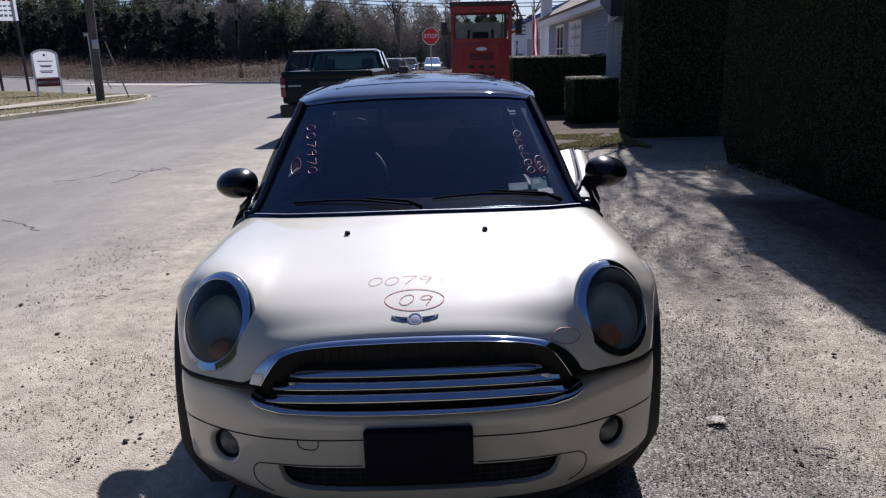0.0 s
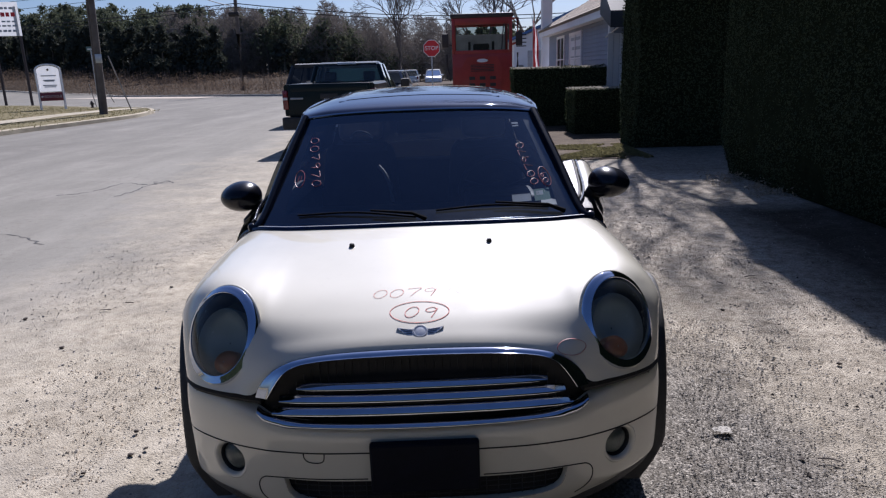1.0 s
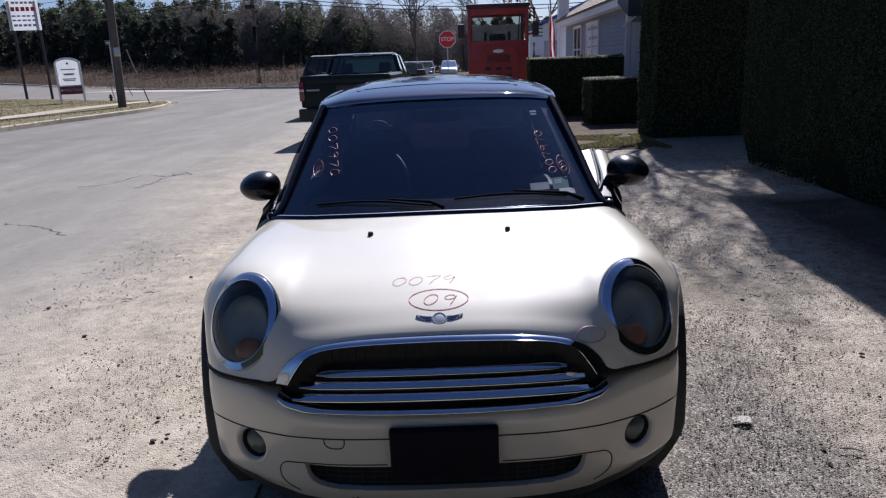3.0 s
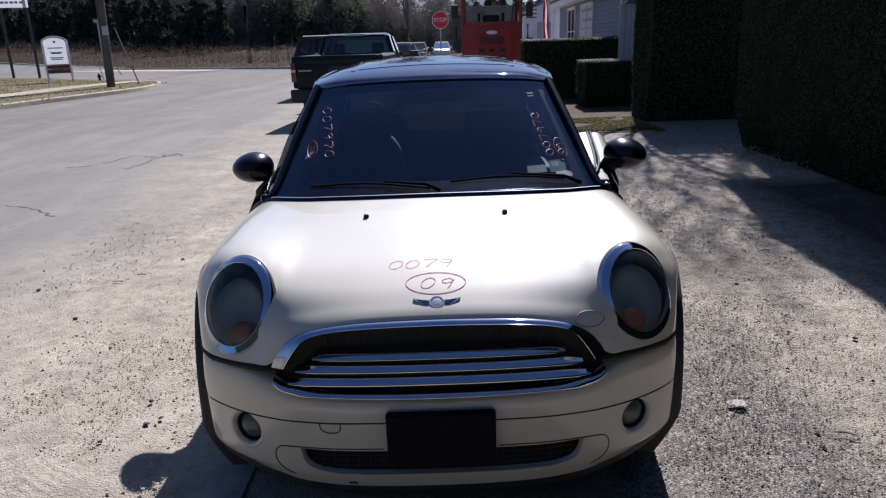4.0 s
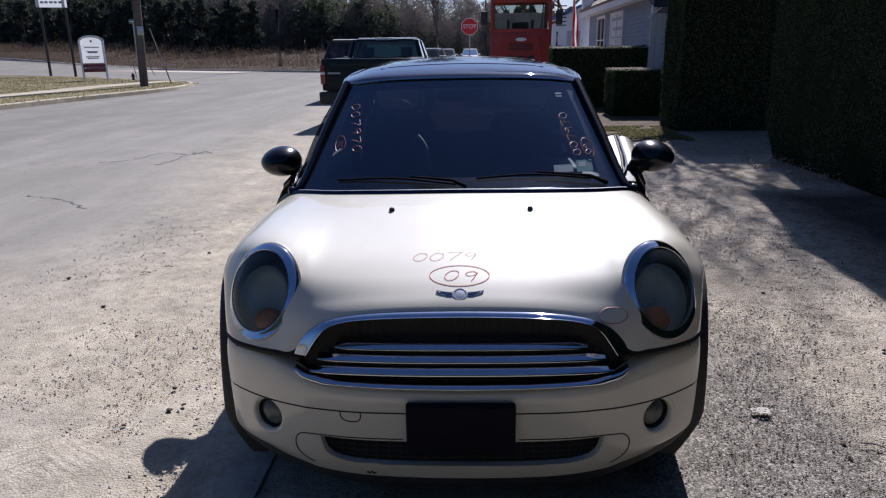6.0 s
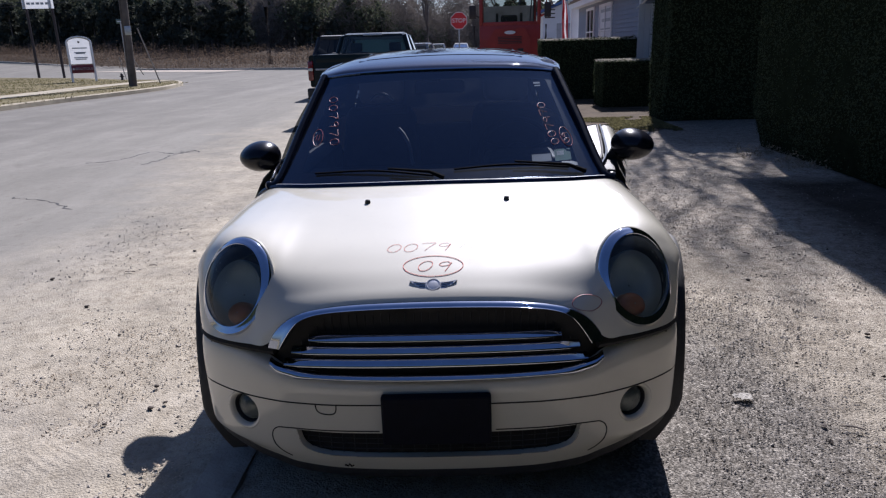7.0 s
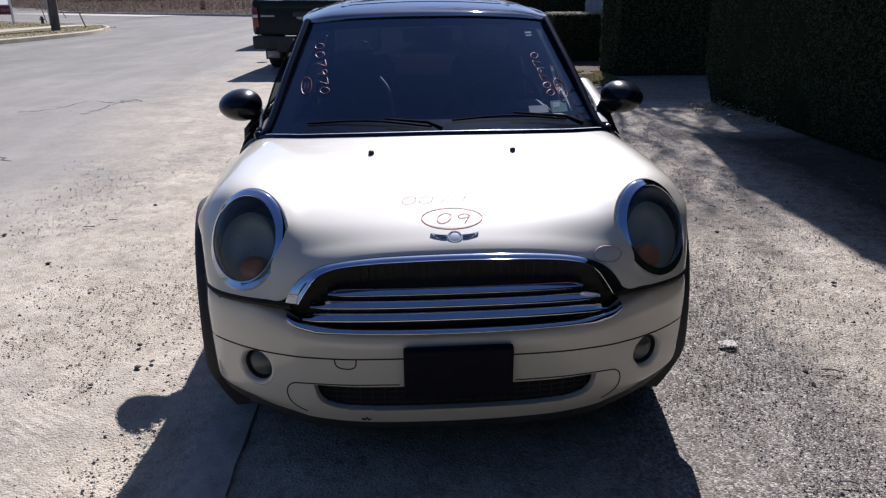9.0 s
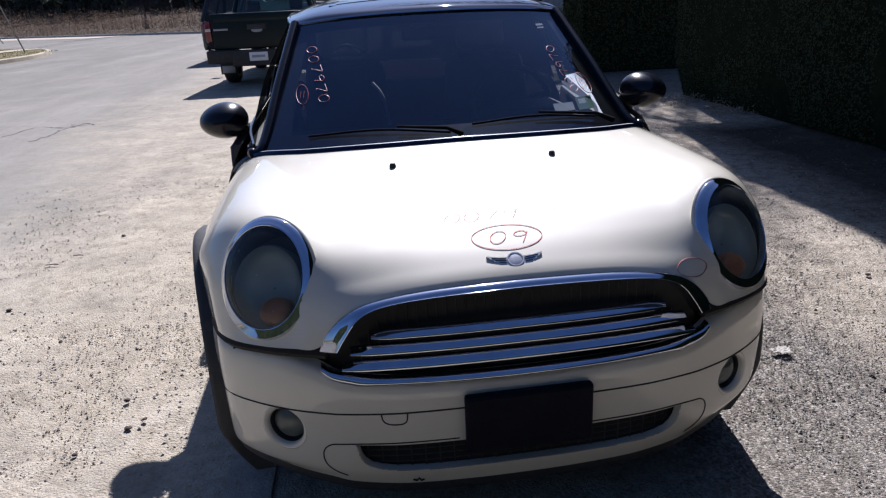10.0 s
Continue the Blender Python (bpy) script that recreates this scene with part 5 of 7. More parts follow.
    lo = a - (a - c) * (np.linspace(0, 1, n)[1:] ** 3)
    hi = b + (d - b) * (np.linspace(0, 1, n)[1:] ** 3)
    return np.concatenate([lo[::-1], mid, hi])


gx, gy = lines(-4.0, 3.2, 0.032, -1500, 1500, 48), lines(-1.6, 5.0, 0.032, -400, 2500, 50)
X, Y = np.meshgrid(gx, gy)
Z = np.zeros_like(X)
for i in range(X.shape[0]):
    for j in range(X.shape[1]):
        x, y = X[i, j], Y[i, j]
        if -7 < x < 6 and -4 < y < 12:
            d = min(1.0, max(0.0, x + 3.6) / 1.4) if x < 0 else 1.0
            Z[i, j] = d * (0.012 * noise.noise((x * 0.9, y * 0.9, 0)) + 0.007 * noise.noise((x * 4, y * 4, 3)) + 0.006 * noise.noise((x * 9, y * 9, 7)) + 0.005 * noise.noise((x * 19, y * 19, 11))) - 0.007 * d
            # a pressed wheel rut beside the car
            rut = abs(x + 0.98 + 0.05 * math.sin(y * 1.3))
            if rut < 0.16 and y < 1.2:
                Z[i, j] -= 0.018 * (1 - (rut / 0.16) ** 2)
        else:
            Z[i, j] = rise(x, y)
me = bpy.data.meshes.new("ground")
R, C = X.shape
idx = np.arange(R * C).reshape(R, C)
faces = np.stack([idx[:-1, :-1], idx[:-1, 1:], idx[1:, 1:], idx[1:, :-1]], -1).reshape(-1, 4)
me.from_pydata(np.stack([X, Y, Z], -1).reshape(-1, 3).tolist(), [], faces.tolist())
me.materials.append(M_GROUND)
for p in me.polygons:
    p.use_smooth = True
ground = tagged(new("ground", me), "worn grey asphalt running out into sandy dirt and gravel", "ground", kind="structure")


def cloud(name, centres, normals, size, mat, rng, label="", category="", kind="stuff", aspect=1.0, jitter=0.7, parent=None):
    """Many small leaves, one quad each, about the given points."""
    n = len(centres)
    c = np.asarray(centres, float)
    a = rng.normal(size=(n, 3))
    if normals is not None:
        a = a * jitter + np.asarray(normals, float)
    a /= np.linalg.norm(a, axis=1)[:, None] + 1e-9
    u = np.cross(a, rng.normal(size=(n, 3)))
    u /= np.linalg.norm(u, axis=1)[:, None] + 1e-9
    v = np.cross(a, u)
    s = (np.asarray(size) if np.ndim(size) else np.full(n, size)) * rng.uniform(0.6, 1.4, n)
    u, v = u * s[:, None], v * (s * aspect)[:, None]
    V = np.stack([c - u, c + v * 0.6, c + u, c - v * 0.6], 1).reshape(-1, 3)
    F = np.arange(4 * n).reshape(n, 4)
    me = bpy.data.meshes.new(name)
    me.from_pydata(V.tolist(), [], F.tolist())
    me.materials.append(mat)
    ob = new(name, me)
    if parent:
        ob.parent = parent
        if label:
            ob["label"] = label
        if kind:
            ob["kind"] = kind
        return ob
    return tagged(ob, label, category, kind=kind)


rng = np.random.default_rng(5)


def offset_line(path, d):
    """A path in plan, moved to its left by d."""
    out = []
    for i, p in enumerate(path):
        a, b = path[max(0, i - 1)], path[min(len(path) - 1, i + 1)]
        t = (b - a) / (np.linalg.norm(b - a) + 1e-9)
        out.append(p + np.array((-t[1], t[0], 0)) * d)
    return np.array(out)


def pebbles(name, label, mat, n, xr, yr, s0, s1, keep=lambda x, y: True):
    """Loose angular stones, each an eight-sided lump resting on the ground."""
    base = np.array([(1, 0, 0), (0, 1, 0), (-1, 0, 0), (0, -1, 0), (0, 0, 1), (0, 0, -0.6)], float)
    tri = np.array([(0, 1, 4), (1, 2, 4), (2, 3, 4), (3, 0, 4), (1, 0, 5), (2, 1, 5), (3, 2, 5), (0, 3, 5)])
    V, F = [], []
    k = 0
    while k < n:
        x, y = rng.uniform(*xr), rng.uniform(*yr)
        if not keep(x, y):
            continue
        s = s0 + (s1 - s0) * rng.random() ** 3
        b = base * rng.uniform(0.6, 1.3, (6, 1)) * np.array((1, rng.uniform(0.6, 1.0), rng.uniform(0.4, 0.75))) * s
        t = rng.uniform(0, 6.28)
        r = np.stack([b[:, 0] * math.cos(t) - b[:, 1] * math.sin(t), b[:, 0] * math.sin(t) + b[:, 1] * math.cos(t), b[:, 2]], 1)
        V.append(r + (x, y, s * 0.1 - 0.006))
        F.append(tri + 6 * k)
        k += 1
    me = bpy.data.meshes.new(name)
    me.from_pydata(np.concatenate(V).tolist(), [], np.concatenate(F).tolist())
    me.materials.append(mat)
    return tagged(new(name, me), label, "gravel", kind="stuff")


pebbles("gravel", "loose pale pebbles scattered over sandy dirt", M_STONE, 22000, (-4.2, 4.0), (-1.0, 8.5), 0.002, 0.008, lambda x, y: rng.random() < 0.25 + 0.75 * math.exp(-((x + 0.2) ** 2 + (y - 0.8) ** 2) / 9))
pebbles("chippings", "grey stone chippings beside the parked car", M_STONE_DARK, 22000, (0.65, 2.5), (-1.0, 3.2), 0.002, 0.0065, lambda x, y: rng.random() < math.exp(-((x - 1.15) / 0.55) ** 2 - ((y - 0.5) / 1.4) ** 2))
pebbles("drive_gravel", "loose stones strewn over the sandy drive", M_STONE, 16000, (1.0, 3.0), (1.2, 8.0), 0.003, 0.010, lambda x, y: (x < 2.35 or y > 5.2) and noise.noise((x * 1.7, y * 1.7, 5)) + rng.uniform(-0.4, 0.4) > -0.1)
pebbles("roadside_gravel", "loose stones strewn along the dusty road edge", M_STONE, 6500, (-3.6, -0.9), (-1.0, 4.5), 0.003, 0.010, lambda x, y: noise.noise((x * 1.9, y * 1.9, 15)) + rng.uniform(-0.4, 0.4) > -0.05)
pebbles("road_grit", "dark grit lying on worn asphalt", M_STONE_DARK, 2500, (-8, -1.5), (1.0, 12.0), 0.003, 0.008)

M_CRUMB = pbr("dry_soil_crumb", (0.50, 0.42, 0.32), 0.95, var=0.25, scale=20.0, bumpy=0.3, spec=0.1)
pebbles("soil_crumbs", "crumbs of dry soil thrown up by tyres", M_CRUMB, 5000, (-2.4, -0.88), (-0.7, 1.6), 0.003, 0.0075, lambda x, y: noise.noise((x * 3.1, y * 2.1, 9)) + rng.uniform(-0.35, 0.35) > 0.08)
pebbles("soil_crumbs", "crumbs of soil and stone along the drive", M_STONE, 3500, (1.2, 3.0), (0.8, 7.5), 0.004, 0.010, lambda x, y: noise.noise((x * 2.1, y * 1.1, 3)) + rng.uniform(-0.35, 0.35) > 0.05)
# crumpled paper on the gravel
bm = bmesh.new()
g = np.array([[(1.145 + 0.012 * i, 0.770 + 0.010 * j + 0.004 * math.sin(i * 2.1), 0.004 + 0.007 * abs(math.sin(i * 1.7 + j * 2.3))) for i in range(7)] for j in range(6)])
grid_mesh(bm, g, lambda c: (c.x - 1.181) ** 2 + ((c.y - 0.795) * 1.3) ** 2 < 0.0013 + 0.0005 * math.sin(c.x * 90))
tagged(finish("paper_scrap", bm, M_CONCRETE, smooth=False), "crumpled white paper scrap lying on gravel", "litter")

# half-buried concrete edging that runs under the car
bm = bmesh.new()
ew = cr([(-0.75, -6.0, 0), (-0.745, -2.0, 0), (-0.745, 0.4, 0), (-0.75, 4.0, 0), (-0.8, 9.0, 0)], 30)
grid_mesh(bm, np.array([offset_line(ew, 0.075) + (0, 0, -0.03), offset_line(ew, 0.072) + (0, 0, 0.014), offset_line(ew, 0.0) + (0, 0, 0.010), offset_line(ew, -0.068) + (0, 0, 0.004), offset_line(ew, -0.072) + (0, 0, -0.03)]) + np.array([[(0.014 * noise.noise((k * 0.5, j, 2)), 0, 0.007 * noise.noise((k * 0.6, j, 5)) - 0.004 - (0.02 if not 25 < k < 75 else 0)) for k in range(len(ew))] for j in range(5)]))
tagged(finish("concrete_edging", bm, M_EDGING, angle=60), "half-buried concrete edging strip in the dirt", "edging", kind="structure")

# cracks in the asphalt
M_CRACK = pbr("crack_fill", (0.06, 0.058, 0.055), 0.95, var=0.2)
for pts in ([(-4.17, 7.05), (-4.10, 7.45), (-4.12, 7.85), (-4.05, 8.05), (-3.98, 8.32), (-3.83, 8.12)], [(-4.20, 8.02), (-4.05, 8.10), (-3.90, 8.16)], [(-4.05, 8.05), (-4.14, 8.26)], [(-5.05, 7.27), (-4.72, 7.50), (-4.58, 8.22), (-4.31, 8.07), (-4.18, 8.02)], [(-4.6, 5.05), (-4.29, 4.92), (-3.96, 4.73), (-3.65, 4.45)]):
    bm = bmesh.new()
    q = cr([(x, y, 0.003) for x, y in pts], 7)
    tube(bm, [(p[0] + rng.uniform(-0.03, 0.03), p[1] + rng.uniform(-0.03, 0.03), 0.002) for p in q], [0.010 * rng.uniform(0.05, 1.6) for _ in q], 5, flat=0.2)
    tagged(finish("asphalt_crack", bm, M_CRACK), "dark crack in the worn asphalt", "crack", kind="structure")

# clods and twigs on the dirt
M_CLOD = pbr("dark_clod", (0.07, 0.055, 0.045), 0.95, var=0.3, bumpy=0.5)
for x, y, s in ((-1.26, 0.93, 0.010), (-1.20, 0.74, 0.013), (-1.16, 0.79, 0.009), (-1.33, 0.62, 0.008), (-2.1, 1.9, 0.013), (1.62, 0.25, 0.010), (2.0, 1.4, 0.012), (1.75, 2.2, 0.012), (2.1, 0.7, 0.010), (-1.9, 3.0, 0.012), (-2.6, 2.4, 0.013)):
    bm = bmesh.new()
    bmesh.ops.create_icosphere(bm, subdivisions=2, radius=s)
    for v in bm.verts:
        v.co *= 1 + 0.5 * noise.noise(v.co * 60 + Vector((x * 9, y * 9, 0)))
        v.co.z *= 0.55
    ob = finish("dirt_clod", bm, M_CLOD)
    ob.location = (x, y, s * 0.25)
    tagged(ob, "small dark clod of dirt on the ground", "clod", group="dirt clods")
pebbles("dark_chips", "dark chips of bark and stone scattered on the gravel", M_CLOD, 420, (0.9, 3.0), (-0.8, 4.0), 0.004, 0.013)
for k in range(16):
    x, y, a, L_ = rng.uniform(-2.6, 2.3), rng.uniform(-0.3, 3.2), rng.uniform(0, 3.14), rng.uniform(0.03, 0.10)
    if abs(x) < 1.0:
        x += 1.3 if x > 0 else -1.3
    bm = bmesh.new()
    tube(bm, [(x, y, 0.005), (x + L_ * 0.5 * math.cos(a), y + L_ * 0.5 * math.sin(a), 0.005), (x + L_ * math.cos(a + 0.3), y + L_ * math.sin(a + 0.3), 0.005)], 0.003, 5)
    tagged(finish("twig", bm, M_TWIG), "short dry twig lying on the dirt", "twig", group="fallen twigs")

# ---- verge, kerb and footpath across the side road ----
KERB = [(-13.3, -20, 0), (-12.95, 8, 0), (-12.75, 18.5, 0), (-12.45, 22, 0), (-12.2, 25.8, 0), (-12.6, 28.5, 0), (-13.4, 31.0, 0), (-15.2, 33.6, 0), (-18.4, 35.8, 0), (-22, 39, 0), (-26, 42, 0), (-44, 53, 0), (-120, 97, 0)]
kp = cr(KERB, 8)
verge = thing("verge", "patchy winter grass verge with a concrete kerb", "verge", kind="structure")


bm = bmesh.new()
k2 = offset_line(kp, 0.16)
grid_mesh(bm, np.array([kp, kp + (0, 0, 0.125), offset_line(kp, 0.02) + (0, 0, 0.145), k2 + (0, 0, 0.148), k2]))
part("kerb", bm, M_PATH, verge, "weathered concrete kerb", smooth=False)
bm = bmesh.new()
vs = [bm.verts.new((p[0], p[1], 0.135 + rise(p[0], p[1]) * 0)) for p in k2] + [bm.verts.new((-140, 95, 0.135)), bm.verts.new((-140, -20, 0.135))]
bm.faces.new(vs)
bmesh.ops.triangulate(bm, faces=bm.faces[:])
part("turf", bm, M_VERGE, verge, smooth=False)
# footpath slabs
fp = cr([(-16.4, -18, 0), (-15.6, 20, 0), (-15.8, 26, 0), (-15.55, 30, 0), (-14.9, 32.6, 0)], 14)
bm = bmesh.new()
grid_mesh(bm, np.array([offset_line(fp, 0.6) + (0, 0, 0.10), offset_line(fp, 0.6) + (0, 0, 0.155), offset_line(fp, -0.6) + (0, 0, 0.155), offset_line(fp, -0.6) + (0, 0, 0.10)]))
part("footpath", bm, M_PATH, verge, "pale concrete footpath", smooth=False)
cs, sz = [], []
while len(cs) < 16000:
    x, y = rng.uniform(-31, -12.5), rng.uniform(14, 42)
    if y > 30 + (-12.9 - x) * 0.86 or abs(x + 15.7) < 0.7 and y < 32:
        continue
    if noise.noise((x * 0.5, y * 0.5, 2)) + rng.uniform(-0.5, 0.5) < -0.15:
        continue
    cs.append((x, y, 0.15))
cloud("grass", cs, np.tile((0.5, 0.0, 0.2), (len(cs), 1)), 0.020, M_GRASS, rng, "patchy straw-coloured winter grass on the verge", "grass", aspect=1.6)
# dry litter in the sun at the tall hedge's foot
cs = [(3.30 + 0.75 * rng.random() ** 0.7, rng.uniform(5.6, 7.5), 0.012 + 0.09 * rng.random() ** 3) for _ in range(1500)]
cs = [c for c in cs if noise.noise((c[0] * 3, c[1] * 3, 2)) > -0.05 and c[0] > 3.35 + 0.2 * abs(c[1] - 6.6)]
cloud("leaf_litter", cs, None, 0.020, M_LITTER, rng, "dry straw-coloured litter under the tall hedge's end", "litter", aspect=0.5)
# grass beside the clipped hedge
cs = [(rng.uniform(1.6, 3.5), rng.uniform(9.3, 11.4), 0.02) for _ in range(9000)]
cs = [c for c in cs if noise.noise((c[0] * 1.3, c[1] * 1.3, 5)) > -0.12]
cloud("grass", cs, np.tile((0.5, 0.0, 0.2), (len(cs), 1)), 0.020, M_GRASS, rng, "thin strip of grass in front of the clipped hedge", "grass", aspect=1.6)
bm = bmesh.new()
vs = [bm.verts.new((x, y, 0.010)) for x, y in cr([(1.6, 9.5), (2.6, 9.3), (3.3, 9.6), (3.7, 11.0), (5.6, 12.5), (5.6, 16), (2.5, 17), (1.4, 14), (1.3, 11), (1.6, 9.5)], 5)[:-1]]
bm.faces.new(vs)
tagged(finish("planting_bed", bm, M_MULCH, smooth=False), "mulched bed of soil and grass under the hedges", "soil", kind="structure")
# far side of the crossing road: kerb, dirt shoulder and forest floor
fk = [(x, y, rise(x, y)) for x, y, _ in cr([(-7.5, 48.2, 0), (-12.7, 51.6, 0), (-18.2, 55.4, 0), (-23.2, 58.8, 0), (-31, 64.2, 0), (-60, 82, 0), (-120, 115, 0)], 8)]
fk = np.array(fk)
bm = bmesh.new()
grid_mesh(bm, np.array([fk - (0, 0, 0.05), fk + (0, 0, 0.15), offset_line(fk, -0.2) + (0, 0, 0.15), offset_line(fk, -0.2) - (0, 0, 0.05)]))
tagged(finish("far_kerb", bm, M_CONCRETE, smooth=False), "concrete kerb of the crossing road", "kerb", kind="structure")
bm = bmesh.new()
shoulder = fk[14:34]
bm2 = bmesh.new()
grid_mesh(bm2, np.array([offset_line(shoulder, 3.4) + (0, 0, 0.012), offset_line(shoulder, 0.05) + (0, 0, 0.012)]))
M_SHOULDER = pbr("pale_sand", (0.45, 0.40, 0.335), 0.95, var=0.2, scale=0.6, bumpy=0.3, bump_scale=20.0, spec=0.05)
tagged(finish("sand_shoulder", bm2, M_SHOULDER, smooth=False), "pale sandy shoulder along the crossing road", "shoulder", kind="structure")
b0, b1 = offset_line(fk, -0.9), offset_line(fk, -60)
gp = np.array([b0 * (1 - t) + b1 * t for t in np.linspace(0, 1, 40)])
for r_ in gp:
    for p in r_:
        p[2] = rise(p[0], p[1]) + 0.34
gp[0][:, 2] = b0[:, 2] + 0.06
grid_mesh(bm, gp)
tagged(finish("forest_floor", bm, M_FOREST), "brown leaf-littered ground before the woods", "ground", kind="structure")

# ---- near hedges ----
def hedge(name, label, x0, x1, y0, y1, h, density, leaf, mat, category="hedge", flare=0.0, top_noise=0.15, lumps=0.14, shape=None, tips=None, calm=1.0, thin=False):
    """A clipped row: a dark bumpy core under a coat of small leaves."""
    th = thing(name, label, category, pose((x0 + x1) / 2, (y0 + y1) / 2, 0))
    cx, cy = (x0 + x1) / 2, (y0 + y1) / 2
    hx, hy = (x1 - x0) / 2, (y1 - y0) / 2

    def bulge(p, nrm):
        k = lumps * noise.noise((p[0] * 1.1 + x0, p[1] * 1.1 + y0, p[2] * 0.6)) + lumps * 0.5 * noise.noise((p[0] * 3, p[1] * 3, p[2] * 2))
        low = flare * max(0.0, 1 - p[2] / 0.7)
        q = p + nrm * (k - low)
        return shape(q, hx, hy) if shape else q

    pts, nrm = [], []
    for (ax, sgn, a0, a1) in (("x", -1, -hy, hy), ("x", 1, -hy, hy), ("y", -1, -hx, hx), ("y", 1, -hx, hx)):
        n = int((a1 - a0) * h * density)
        for a, z in zip(rng.uniform(a0, a1, n), rng.uniform(0.02, h, n)):
            if thin and (ax == "x" and (sgn > 0 or cy + a < -0.5) or z > 3.2) and rng.random() < 0.8:
                continue
            p, nn = ((sgn * hx, a, z), (sgn, 0, 0.25)) if ax == "x" else ((a, sgn * hy, z), (0, sgn, 0.25))
            pts.append(p)
            nrm.append(nn)
    n = int(4 * hx * hy * density * (0.3 if thin else 1))
    for x, y in zip(rng.uniform(-hx, hx, n), rng.uniform(-hy, hy, n)):
        pts.append((x, y, h + top_noise * noise.noise((x * 2, y * 2, 1))))
        nrm.append((0, 0, 1))
    size = [leaf] * len(pts)
    if thin:
        for _ in range(7000):
            pts.append((-hx - 0.06 + 0.30 * rng.random(), rng.uniform(-0.2, 1.02) * hy, h - 0.15 + 0.42 * rng.random() ** 2.5))
            nrm.append((0, 0, 0.3))
            size.append(0.040)
    pts, nrm = np.array(pts), np.array(nrm, float)
    pts = np.array([bulge(p, q) for p, q in zip(pts, nrm)]) + rng.normal(size=pts.shape) * leaf * 0.6
    if tips:
        n = int(4 * hx * hy * density * 0.9)
        tp = np.stack([rng.uniform(-hx, hx, n), rng.uniform(-hy, hy, n), np.full(n, h) + rng.uniform(-0.02, 0.035, n)], 1)
        cloud("twig_topping", tp, np.tile((0, 0.5, 0.8), (n, 1)), leaf * 0.9, tips, rng, "pale clipped twig ends along the hedge's top", parent=th, kind="stuff", aspect=0.6, jitter=0.8)
    cloud("foliage", pts, nrm, np.array(size), mat, rng, parent=th, kind="stuff", aspect=0.7, jitter=calm)
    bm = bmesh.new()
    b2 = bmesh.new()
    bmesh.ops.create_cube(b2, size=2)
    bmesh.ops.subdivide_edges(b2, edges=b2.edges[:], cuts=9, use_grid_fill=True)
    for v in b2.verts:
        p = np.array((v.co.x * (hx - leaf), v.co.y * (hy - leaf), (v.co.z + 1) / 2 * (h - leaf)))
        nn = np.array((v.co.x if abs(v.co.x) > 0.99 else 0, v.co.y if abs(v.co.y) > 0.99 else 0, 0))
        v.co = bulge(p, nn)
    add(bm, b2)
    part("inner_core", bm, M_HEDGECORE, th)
    return th


def leaning_end(q, hx, hy):
    """The far end stands back at its foot and leans out over the drive above head height."""
    y = q[1] + 1.45
    low = 1 - min(1.0, max(0.0, (q[2] - 2.35) / 0.45))
    side = max(0.0, -q[0] / hx)
    back = min(1.0, max(0.0, (y - 4.6) / 1.3))
    foot = max(0.0, 1 - q[2] / 0.5) * min(1.0, max(0.0, (y - 5.2) / 1.0))
    skirt = max(0.0, 1 - q[2] / 0.9) * (1 - back)
    far = max(0.0, q[1] / hy) ** 3
    return np.array((q[0] + side * (0.36 * low * back + 0.15 * foot - 0.24 * skirt), q[1] + far * (1 - low) * 1.1, q[2]))


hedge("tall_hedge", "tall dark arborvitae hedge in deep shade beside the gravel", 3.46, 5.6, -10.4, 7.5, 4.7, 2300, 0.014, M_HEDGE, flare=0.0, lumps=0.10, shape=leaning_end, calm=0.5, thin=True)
hedge("tall_hedge", "tall dark arborvitae hedge closing the gravel drive", 3.56, 6.6, 10.75, 11.75, 3.3, 1100, 0.022, M_HEDGE, flare=0.0, lumps=0.08, calm=0.5)
hedge("clipped_hedge", "low flat-topped clipped hedge before the tall one", 3.02, 4.25, 13.6, 14.7, 0.98, 2600, 0.017, M_BOX, tips=M_TIPS, lumps=0.05, top_noise=0.05)
hedge("clipped_hedge", "long flat-topped clipped hedge under the house wall", 1.95, 4.28, 16.1, 17.0, 1.46, 2200, 0.018, M_BOX, tips=M_TIPS, lumps=0.06, top_noise=0.06)


# unseen row, added to block low sky and lessen fill on the car's nose
hedge("tall_hedge", "unseen dark evergreen row added to cut sky light from behind", -16, 7, -10.5, -9.0, 5.0, 60, 0.09, M_HEDGE, lumps=0.3, top_noise=0.5)


# ---- bare trees ----
def bare_tree(name, label, x, y, h, seed, spread=0.62, levels=6, trunk=0.16, z=0.0):
    rg = random.Random(seed)
    th = thing(name, label, "tree", pose(x, y, z))
    tr, tw = bmesh.new(), bmesh.new()

    def grow(p, d, length, r, lv):
        q = p + d * length
        mid = p + d * length * 0.5 + Vector((rg.uniform(-1, 1), rg.uniform(-1, 1), rg.uniform(-0.3, 0.5))) * length * 0.07
        tube(tr if lv >= levels - 2 else tw, [p, mid, q], [r, r * 0.85, r * 0.68], 6 if lv >= levels - 2 else 3, caps=False)
        if lv == 0:
            return
        for k in range(3 if lv > 1 else 2 + (rg.random() < 0.5)):
            a = rg.uniform(0, 6.28)
            s = d.cross(Vector((math.cos(a), math.sin(a), 0.3))).normalized()
            nd = (d + s * spread * rg.uniform(0.5, 1.25) + Vector((0, 0, 0.12))).normalized()
            grow(q if k else mid.lerp(q, 0.9), nd, length * rg.uniform(0.62, 0.86), r * 0.64, lv - 1)

    grow(Vector((0, 0, -0.05)), Vector((rg.uniform(-0.06, 0.06), rg.uniform(-0.06, 0.06), 1)).normalized(), h * 0.27, trunk, levels)
    part("trunk", tr, M_BARK, th)
